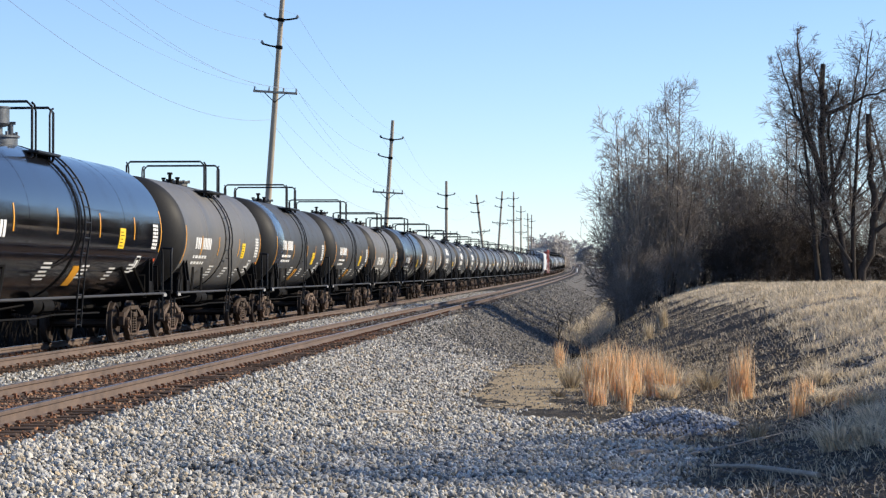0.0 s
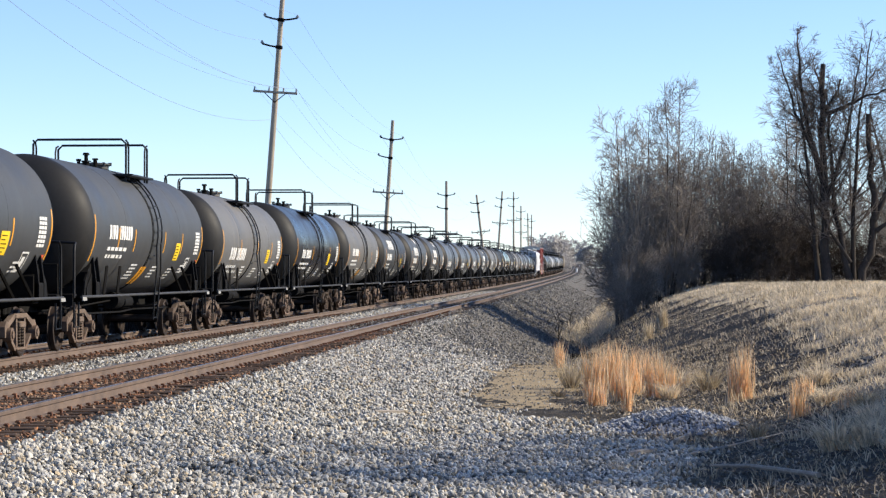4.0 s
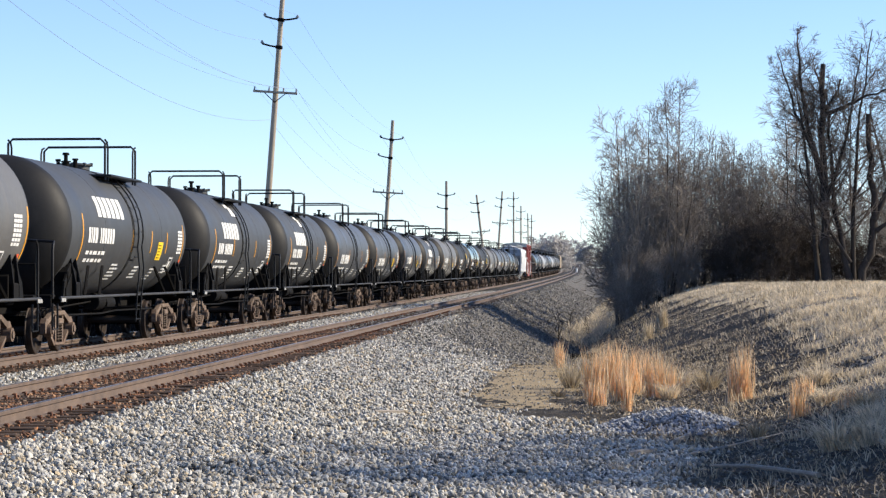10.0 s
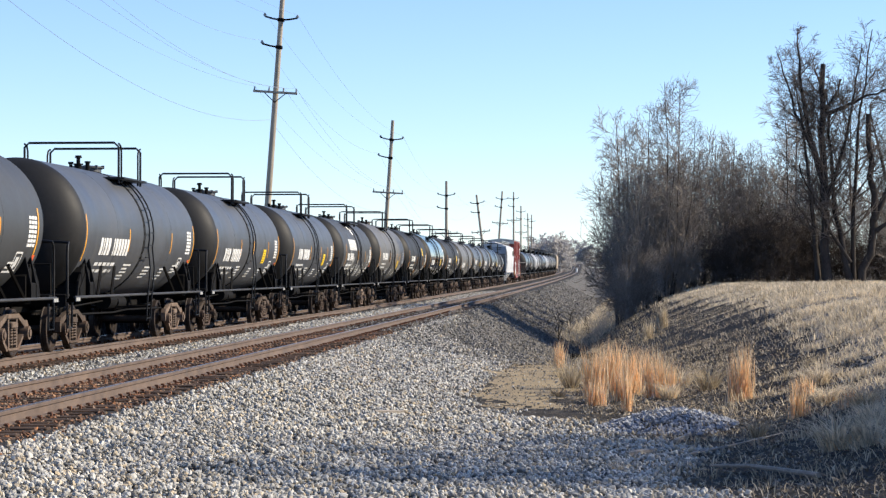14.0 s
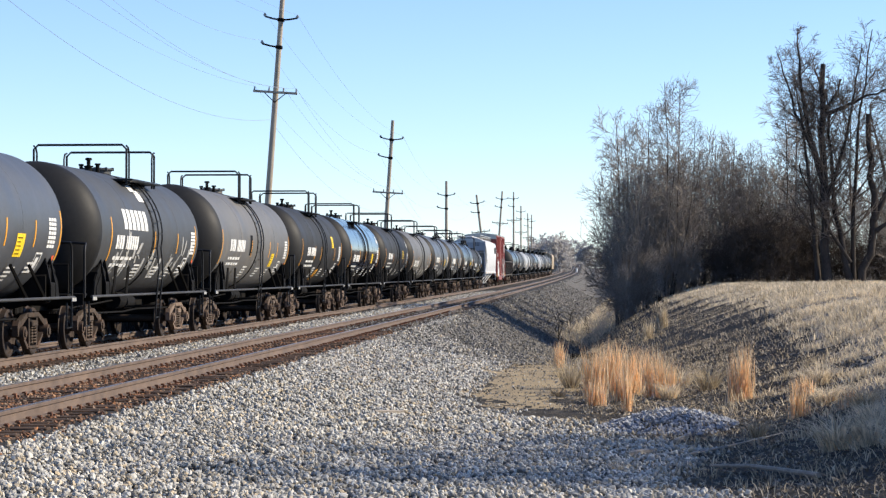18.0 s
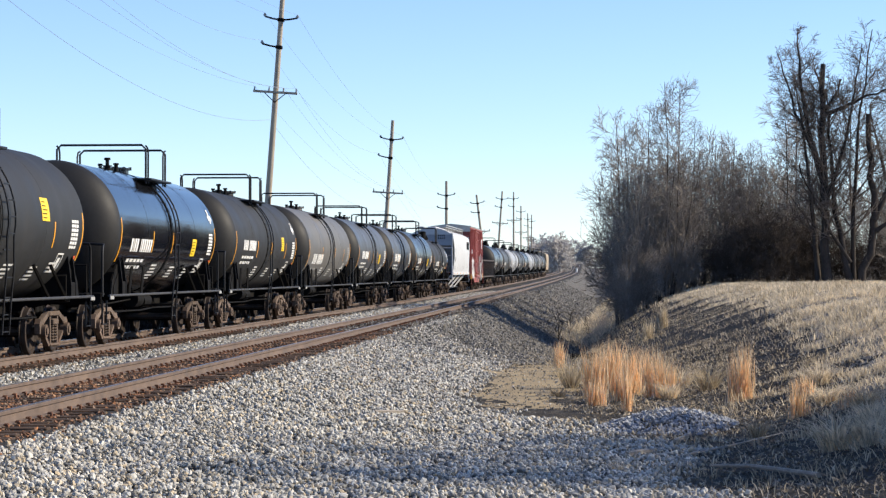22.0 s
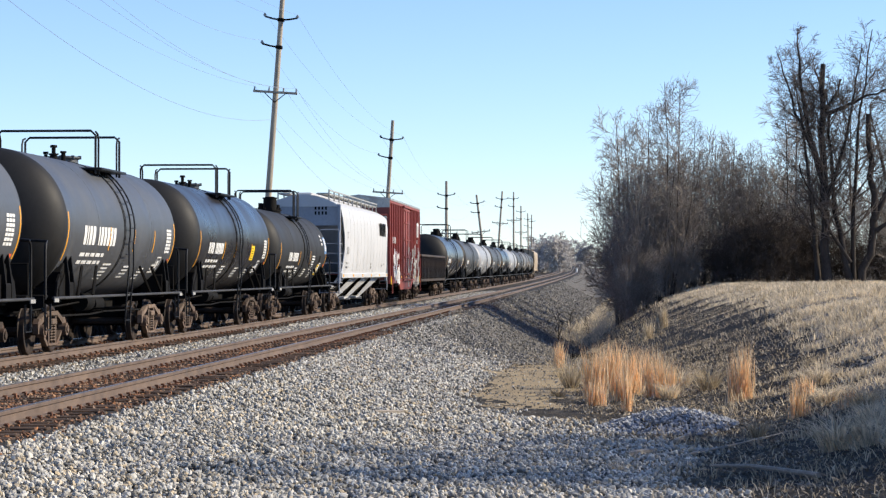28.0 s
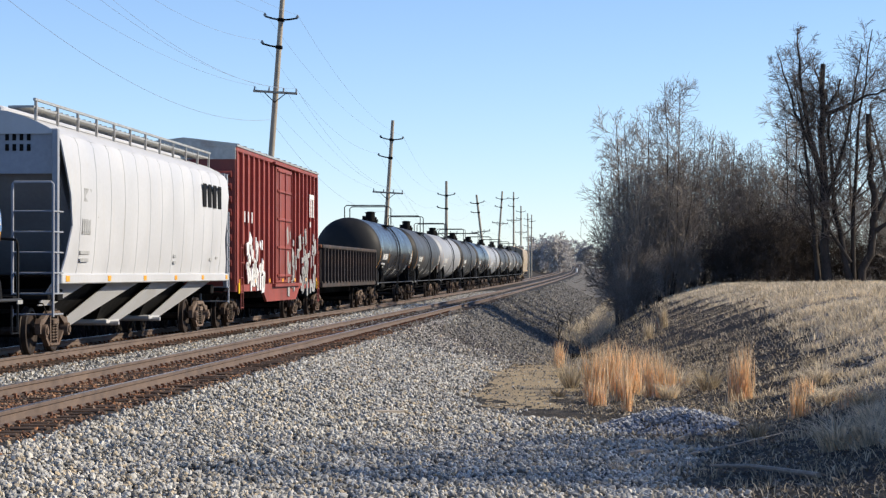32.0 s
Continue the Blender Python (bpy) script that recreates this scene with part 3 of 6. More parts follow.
def m_dome():
    b = MB()
    b.cyl((0, 0, -0.15), (0, 0, 0.06), 0.5, n=28)
    b.cyl((0, 0, 0.06), (0, 0, 0.1), 0.54, n=28)
    for i in range(12):
        a = i * math.pi / 6
        b.cyl((0.48 * math.cos(a), 0.48 * math.sin(a), 0.1), (0.48 * math.cos(a), 0.48 * math.sin(a), 0.17), 0.03, n=6)
    b.cyl((0.12, 0, 0.1), (0.12, 0, 0.5), 0.24, n=24)
    b.cyl((0.12, 0, 0.5), (0.12, 0, 0.54), 0.27, n=24)
    b.cyl((0.12, 0, 0.54), (0.12, 0, 0.57), 0.2, 0.15, n=24)
    b.box((-0.18, 0.25, 0.22), (0.2, 0.2, 0.24), ch=0.03)
    b.cyl((-0.2, -0.22, 0.1), (-0.2, -0.22, 0.34), 0.07, n=10)
    b.box((0.34, 0.3, 0.2), (0.16, 0.22, 0.2), ch=0.03)
    return b.mesh("dome_housing", M_FRAME, 35)


def m_tower():
    """A tall round relief-valve hood on a bolted neck."""
    b = MB()
    b.cyl((0, 0, -0.05), (0, 0, 0.12), 0.42, n=24)
    b.cyl((0, 0, 0.12), (0, 0, 0.16), 0.46, n=24)
    b.cyl((0, 0, 0.16), (0, 0, 0.36), 0.13, n=14)
    b.cyl((0, 0, 0.34), (0, 0, 0.4), 0.2, 0.26, n=24)
    b.cyl((0, 0, 0.4), (0, 0, 0.7), 0.26, n=24)
    b.cyl((0, 0, 0.7), (0, 0, 0.73), 0.28, n=24)
    for i in range(8):
        a = i * math.pi / 4
        b.cyl((0.41 * math.cos(a), 0.41 * math.sin(a), 0.16), (0.41 * math.cos(a), 0.41 * math.sin(a), 0.23), 0.03, n=6)
    b.cyl((0.22, 0.25, 0.1), (0.22, 0.25, 0.4), 0.06, n=10)
    b.box((0.22, 0.25, 0.42), (0.2, 0.06, 0.06))
    return b.mesh("relief_valve", M_VALVE, 35)


def arc_pts(y, r, zc, a0, a1, n=14, side=1):
    return [(side * r * math.cos(a), y, zc + r * math.sin(a)) for a in np.linspace(a0, a1, n)]


def m_ladder(side, r, zc):
    """Two bent stringers over the tank's flank with rungs between them, down to a step under the sill."""
    b = MB()
    for y in (-0.23, 0.23):
        pts = [(side * 1.47, y, 0.5), (side * 1.5, y, 1.0), (side * 1.56, y, 1.7)] + arc_pts(y, r + 0.09, zc, -0.2, 1.0, 10, side)
        b.pipe(pts, 0.02, 5)
    for z in (0.55, 0.85, 1.15, 1.5):
        x = 1.47 + max(0, z - 0.9) * 0.1
        b.pipe([(side * x, -0.23, z), (side * x, 0.23, z)], 0.014, 5)
    for a in np.linspace(-0.35, 0.95, 8):
        x, z = side * (r + 0.09) * math.cos(a), zc + (r + 0.09) * math.sin(a)
        b.pipe([(x, -0.23, z), (x, 0.23, z)], 0.014, 5)
    return b.mesh("ladder", M_BAR, 40)


def m_stub_sill():
    b = MB()
    b.box((0, 0, 0.93), (0.42, 2.9, 0.34), ch=0.03)
    b.box((0, -0.2, 1.08), (2.5, 0.5, 0.16), ch=0.02)
    return b.mesh("stub_sill", M_FRAME, 35)


def m_saddle(r, zc):
    """Bolster web that carries the tank over a truck."""
    b = MB()
    out = [(-1.45, 1.1), (-1.45, 1.35)] + [(-(r + 0.01) * math.cos(a), zc - (r + 0.01) * math.sin(a)) for a in np.linspace(0.42, math.pi / 2, 9)]
    out += [((r + 0.01) * math.cos(a), zc - (r + 0.01) * math.sin(a)) for a in np.linspace(math.pi / 2, 0.42, 9)[1:]] + [(1.45, 1.35), (1.45, 1.1), (0.3, 0.82), (-0.3, 0.82)]
    b.prism(out, -0.22, -0.16, "Y")
    b.prism(out, 0.16, 0.22, "Y")
    for sx in (-1, 1):
        b.box((sx * 1.36, 0, 1.25), (0.16, 0.44, 0.3), ch=0.02)
    return b.mesh("saddle", M_FRAME)


def m_gusset(side):
    """Black upright plate that stiffens the tank's end over the sill."""
    b = MB()
    b.prism([(-0.42, 1.1), (0.36, 1.1), (0.36, 1.72), (0.18, 1.78), (-0.3, 1.42)], side * 1.3, side * 1.34)
    b.prism([(-0.1, 1.1), (0.0, 1.1), (0.0, 1.7), (-0.1, 1.6)], side * 1.1, side * 1.34)
    return b.mesh("gusset", M_FRAME)


def m_brace(side, dy):
    b = MB()
    b.pipe([(side * 1.42, 0, 1.12), (side * 1.32, dy, 1.72)], 0.035, 5)
    return b.mesh("brace", M_FRAME)


def m_side_rail(side, half):
    b = MB()
    b.pipe([(side * 1.46, -half, 1.1), (side * 1.46, half, 1.1)], 0.029, 7)
    return b.mesh("side_rail", M_RAILING, 40)


def m_end_hoop(side):
    """Bent grab bar that stands on the end platform."""
    b = MB()
    x = side * 1.36
    b.pipe([(x, 0, 1.08), (x, 0, 2.0), (x, 0.03, 2.12), (x, 0.12, 2.18), (x * 0.8, 0.16, 2.2), (x * 0.35, 0.18, 2.2), (x * 0.25, 0.16, 2.12), (x * 0.22, 0.14, 1.2)], 0.028, 6)
    b.pipe([(x, 0, 1.0), (x, 0.0, 0.5), (x, 0.4, 0.5), (x, 0.4, 1.0)], 0.022, 5)
    return b.mesh("end_handrail", M_BAR, 40)


def m_end_deck():
    b = MB()
    b.box((0, 0, 1.14), (2.7, 0.34, 0.05), ch=0.01)
    b.box((0, -0.16, 1.02), (2.7, 0.05, 0.18))
    b.pipe([(-1.0, 0, 1.15), (-1.0, 0, 1.75), (1.0, 0, 1.75), (1.0, 0, 1.15)], 0.022, 5)
    return b.mesh("end_platform", M_FRAME, 35)


def m_plate(side):
    b = MB()
    b.box((side * 1.49, 0, 1.06), (0.02, 0.34, 0.07))
    return b.mesh("end_sill_plate", M_PALE)


def m_outlet():
    b = MB()
    b.cyl((0, 0, 0.72), (0, 0, 1.1), 0.17, n=14)
    b.cyl((0, 0, 0.62), (0, 0, 0.74), 0.22, n=14)
    b.pipe([(0.1, 0, 0.8), (0.6, 0.3, 0.8), (1.4, 0.3, 0.82)], 0.025, 5)
    b.box((0, 0.5, 0.95), (0.5, 0.25, 0.2), ch=0.02)
    return b.mesh("bottom_outlet", M_FRAME, 35)


def m_brake():
    b = MB()
    b.cyl((0.55, -0.5, 0.95), (0.55, 0.2, 0.95), 0.2, n=14)
    b.cyl((0.55, 0.45, 0.9), (0.55, 1.3, 0.9), 0.17, n=14)
    b.box((-0.4, 0.2, 0.92), (0.4, 0.4, 0.34), ch=0.03)
    b.pipe([(0.9, -4.5, 0.72), (0.9, -1, 0.7), (1.0, 0, 0.75), (0.9, 4.5, 0.72)], 0.022, 5)
    b.pipe([(0.55, -0.5, 0.95), (0.2, -3.5, 0.8)], 0.02, 5)
    return b.mesh("brake_gear", M_FRAME, 35)


def marks(name, mat, fn, car, label=""):
    b = MB()
    fn(b)
    ob = part(name, b.mesh(name, mat), car, label)
    return tagged(ob, kind="stuff") if name in ("weight_line", "data_block", "inspection_table", "panel_text", "graffiti") else ob


def tank_car(length, mat, label, style):
    """One tank car, coupled length given; style picks its stencils."""
    car = new("tank_car")
    tagged(car, label, "tank car", "cars of the train")
    r, zc = style.get("r", R_TANK), style.get("zc", Z_TANK)
    half = length / 2 - 1.75
    lt = style.get("lt", length / 2 - 2.35)
    k = round(length, 1)
    part("shell", shared(("tank", mat.name, k, r), lambda: m_tank(mat, half, r, zc)), car)
    # Ends take the copy blackened for shade; pale tanks keep their own paint.
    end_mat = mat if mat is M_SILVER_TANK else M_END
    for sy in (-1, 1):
        part("head", shared(("head", end_mat.name, r), lambda: m_head(end_mat, r, zc)), car, "dished tank end, blackened for its shade" if end_mat is M_END else "", pose(0, sy * half, 0, 0, 0, 0 if sy < 0 else 180))
    for y in np.linspace(-half, half, 5)[1:-1]:
        part("weld_seam", shared(("seam", mat.name, r), lambda: MB().lathe([(r - 0.01, -0.022), (r + 0.004, -0.012), (r + 0.004, 0.012), (r - 0.01, 0.022)], 48, "Y").move(Matrix.Translation((0, 0, zc))).mesh("weld_seam", mat, 40)), car, at=pose(0, y, 0))
    add_trucks(car, lt)
    end = length / 2 - 0.55
    for sy in (-1, 1):
        part("coupler", shared("coupler", m_coupler), car, at=pose(0, sy * (length / 2 - 0.28), 0, 0, 0, 0 if sy < 0 else 180))
        part("stub_sill", shared("sill", m_stub_sill), car, at=pose(0, sy * (lt + 0.1), 0, 0, 0, 0 if sy < 0 else 180))
        part("saddle", shared(("saddle", r), lambda: m_saddle(r, zc)), car, at=pose(0, sy * lt, 0))
        part("end_platform", shared("deck", m_end_deck), car, at=pose(0, sy * (end - 0.1), 0, 0, 0, 0 if sy < 0 else 180))
        for sx in (-1, 1):
            g = part("gusset", shared(("gusset", sx), lambda: m_gusset(sx)), car, at=Matrix.Translation((0, sy * (half - 0.15), 0)) @ Matrix.Diagonal((1, -sy, 1, 1)))
            part("end_handrail", shared(("hoop", sx), lambda: m_end_hoop(sx)), car, at=Matrix.Translation((0, sy * end, 0)) @ Matrix.Diagonal((1, -sy, 1, 1)))
            part("end_sill_plate", shared(("plate", sx), lambda: m_plate(sx)), car, "white painted sill end", pose(0, sy * (end - 0.35), 0))
            part("body_bolster", shared(("bolster", sx), lambda: m_body_bolster(sx)), car, at=Matrix.Translation((0, sy * (half - 0.9), 0)) @ Matrix.Diagonal((1, sy, 1, 1)))
            for d in (1.0, 2.3):
                part("brace", shared(("brace", sx, sy), lambda: m_brace(sx, -sy * 0.75)), car, at=pose(0, sy * (half - d - 0.2), 0))
    y0, y1 = style.get("deck", (-1.2, 1.15))
    w = style.get("deckw", 1.07)
    top = zc + r
    for sx in (-1, 1):
        part("side_rail", shared(("rail", sx, k), lambda: m_side_rail(sx, length / 2 - 0.75)), car)
        part("ladder", shared(("ladder", sx, r), lambda: m_ladder(sx, r, zc)), car, "black steel ladder", pose(0, style.get("ladder", 0.15), 0))
    for dy in (-0.42, -0.3):
        part("strap", shared(("strap", r), lambda: MB().lathe([(r - 0.01, -0.02), (r + 0.012, -0.016), (r + 0.012, 0.016), (r - 0.01, 0.02)], 48, "Y").move(Matrix.Translation((0, 0, zc))).mesh("strap", M_FRAME, 40)), car, "thin dark strap round the tank", pose(0, style.get("ladder", 0.15) + dy, 0))
    part("platform", shared(("plat", y0, y1, w, r), lambda: m_platform(y0, y1, w, top - 0.22)), car)
    for yy, kk in ((y0, 0.28), (y1, -0.28)):
        kk = kk if style.get("doubles", True) else 0
        part("handrail_hoop", shared(("hoop", yy, w, r, kk), lambda: m_hoop(yy, w, top - 0.32, style.get("rail_top", 4.62), kk)), car, "black steel pipe handrail")
    if style.get("tower"):
        part("relief_valve", m_tower(), car, "grey steel relief valve hood", pose(0, -0.55, top - 0.02))
    elif style.get("dome"):
        part("dome_housing", shared("dome", m_dome), car, "dark round valve housing", pose(0, (y0 + y1) / 2, top - 0.05))
    else:
        part("manway", shared(("manway", mat.name), lambda: m_manway(mat)), car, at=Matrix.Translation((0, 0.45, top - 0.06)) @ Matrix.Diagonal((1, 1, 0.6, 1)))
        part("valve", shared("valve", m_valve), car, "bolted valves on the tank top", Matrix.Translation((0, -0.55, top - 0.05)) @ Matrix.Diagonal((0.7, 0.7, 0.8, 1)))
    if not style.get("dome"):
        part("bottom_outlet", shared("outlet", m_outlet), car)
    part("brake_gear", shared("brake", m_brake), car)
    return car, half, r, zc


def stencils(car, half, r, zc, st):
    """Reflectors, warning panels and rows of lettering on the flank towards the bank."""
    rng = random.Random(st["seed"])
    sd = 1
    C = lambda b, *a, **k: curved(b, *a, side=sd, r=r, zc=zc, **k)
    # tall reflector strips
    ys = [-half + st.get("inset", 0.05), half - 0.1 - st.get("inset", 0.0) * 0.3] + [half * f for f in st.get("strips", (-0.62, -0.35, 0.2, 0.55))]
    for i, y in enumerate(ys):
        z0, h = (1.8, 0.98) if i < 2 else (2.05, 0.5)
        z0 += st.get("strip_up", 0.0)
        part_b = MB()
        C(part_b, y, y + 0.075, z0, z0 + h)
        part("reflector_strip", part_b.mesh("reflector_strip", M_YELLOW), car, "yellow reflective strip")
    mk = st.get("mark", M_WHITE)
    # owner's mark and number as plain bars
    y = -half + st.get("num_y", 1.45)
    zn = st.get("num_z", 2.05)
    h = st.get("num_h", 0.34) * 0.88
    bars(car, mk, y, zn, [0.55, 0.25, 0.52, 0.6, -0.4, 0.28, 0.56, 0.56, 0.56, 0.56, 0.56], h, 0.6, zc, r)

    def small_rows(b):
        for j in range(2):
            yy = y
            for q in range(5):
                wd = rng.uniform(0.18, 0.42)
                C(b, yy, yy + wd, zn - 0.25 - 0.17 * j, zn - 0.17 - 0.17 * j, n=2)
                yy += wd + 0.1
    marks("weight_line", M_PALE if st.get("faded") else mk, small_rows, car)

    def block(b, yb, zb, rows, width, hh=0.045, gap=0.05):
        for j in range(rows):
            C(b, yb + rng.uniform(0, 0.04), yb + width * rng.uniform(0.7, 1.0), zb - j * (hh + gap) - hh, zb - j * (hh + gap), n=1)

    def data_blocks(b):
        block(b, -half * 0.28, 1.75, 5, 0.8)
        block(b, half * 0.12, 1.7, 4, 0.75)
        block(b, half * 0.442, 1.65, 4, 0.6)
        block(b, half * 0.66, 1.75, 3, 0.7)
    marks("data_block", mk, data_blocks, car)

    def table(b):
        yb, zb = half - st.get("table", 1.0), 2.62 + st.get("strip_up", 0.0) * 0.3
        for j in range(7):
            for q in range(3):
                C(b, yb + q * 0.19, yb + q * 0.19 + 0.165, zb - j * 0.085 - 0.06, zb - j * 0.085, n=1)
    if not st.get("short"):
        marks("inspection_table", mk if not st.get("faded") else M_PALE, table, car, "white stencilled inspection table")

    def outline_box(b):
        yb, z0, z1, w = half * 0.72, 1.55, 1.95, 0.42
        C(b, yb, yb + 0.04, z0, z1), C(b, yb + w, yb + w + 0.04, z0, z1)
        C(b, yb, yb + w, z0, z0 + 0.035, n=1), C(b, yb, yb + w, z1 - 0.035, z1, n=1)
        C(b, yb + 0.12, yb + w - 0.1, z0 + 0.1, z1 - 0.1)
    marks("stencil_box", mk, outline_box, car)
    if st.get("sign", True):
        def sign(b):
            C(b, st.get("sign_y", half * 0.44), st.get("sign_y", half * 0.44) + 0.56, st.get("sign_z", 1.87), st.get("sign_z", 1.87) + 0.44)
        marks("warning_panel", M_SIGN, sign, car, "yellow warning panel")
        def signtext(b):
            for j in range(5):
                C(b, st.get("sign_y", half * 0.44) + 0.06, st.get("sign_y", half * 0.44) + rng.uniform(0.3, 0.44), st.get("sign_z", 1.87) + 0.05 + j * 0.075, st.get("sign_z", 1.87) + 0.068 + j * 0.075, n=1, lift=0.009)
        marks("panel_text", M_FRAME, signtext, car, "dark lines of small print")
    if st.get("patch"):
        marks("low_panel", M_YELLOW, lambda b: C(b, half * st.get("patch_y", -0.08), half * st.get("patch_y", -0.08) + 0.6, 1.15, 1.68, skew=-0.3 if st.get("patch_y") else 0.0), car, "faded amber panel")
    marks("placard", M_ORANGE if st.get("orange", True) else M_WHITE, lambda b: C(b, half - 0.36, half - 0.19, 1.72, 1.9), car, "orange placard")
    if st.get("logo"):
        zl = st.get("logo_z", 2.75) - 0.2
        bars(car, M_WHITE, -half * 0.6, zl, [0.68, 0.68, 0.72, 0.66, 0.72, 0.68], 0.46, 0.75, zc, r)
        if st["logo"] > 1:
            def emblem(b):
                ye = -half * 0.2
                C(b, ye, ye + 0.55, zl + 1.0, zl + 1.22, skew=0.1)
                C(b, ye + 0.2, ye + 0.85, zl + 0.72, zl + 0.98, skew=0.1)
                C(b, ye + 0.5, ye + 0.85, zl + 0.9, zl + 1.05, skew=0.1)
            marks("emblem", M_WHITE, emblem, car, "white slanted emblem")
    if st.get("band"):
        b = MB()
        b.lathe([(r + 0.004, -half + 0.12), (r + 0.006, -half + 0.14), (r + 0.006, -half + 1.7), (r + 0.004, -half + 1.72)], 72, "Y")
        part("paint_band", b.move(Matrix.Translation((0, 0, zc))).mesh("paint_band", M_BAND, 50), car, "shiny blue-black repainted band")
    if st.get("short"):
        marks("blue_patch", M_BLUE, lambda b: C(b, half - 0.6, half + 0.02, 2.3, 2.95), car, "worn blue painted patch")

        def upper_table(b):
            for j in range(6):
                for q in range(3):
                    C(b, half - 0.5 + q * 0.15, half - 0.37 + q * 0.15, 2.84 - j * 0.085, 2.9 - j * 0.085, n=1, lift=0.01)
        marks("inspection_table", M_WHITE, upper_table, car, "white stencilled inspection table")

        def upper_blocks(b):
            for z in (2.94, 2.78, 2.62):
                C(b, 4.75, 5.05, z, z + 0.09, n=2)
        marks("data_block", M_WHITE, upper_blocks, car)
        marks("painted_out_patch", M_FRAME, lambda b: C(b, 4.05, 4.5, 1.93, 2.22), car, "black painted-out patch")

        def tall_block(b):
            for j in range(6):
                C(b, 2.15, 2.15 + rng.uniform(0.5, 0.8), 2.16 - j * 0.1, 2.21 - j * 0.1, n=1)
        marks("data_block", M_WHITE, tall_block, car)
    if st.get("blot"):
        marks("painted_out_patch", M_FRAME, lambda b: C(b, -half * 0.25, -half * 0.25 + 0.45, 2.1, 2.7), car, "black painted-out patch")
    if st.get("cross"):
        def cross(b):
            C(b, half - 0.72, half - 0.25, 2.98, 3.12), C(b, half - 0.56, half - 0.4, 2.9, 3.3)
        marks("emblem", M_WHITE, cross, car, "white cross-shaped emblem")
    if st.get("graffiti"):
        def scrawl(b):
            for j in range(46):
                y = rng.uniform(-half * 0.7, half * 0.8)
                z = rng.uniform(1.35, 2.0 + 0.25 * math.sin(y * 2))
                C(b, y, y + rng.uniform(0.06, 0.3), z, z + rng.uniform(0.05, 0.55), skew=rng.uniform(-0.3, 0.3), n=3)
        marks("graffiti", M_PALE, scrawl, car, "pale spray-painted scrawl")


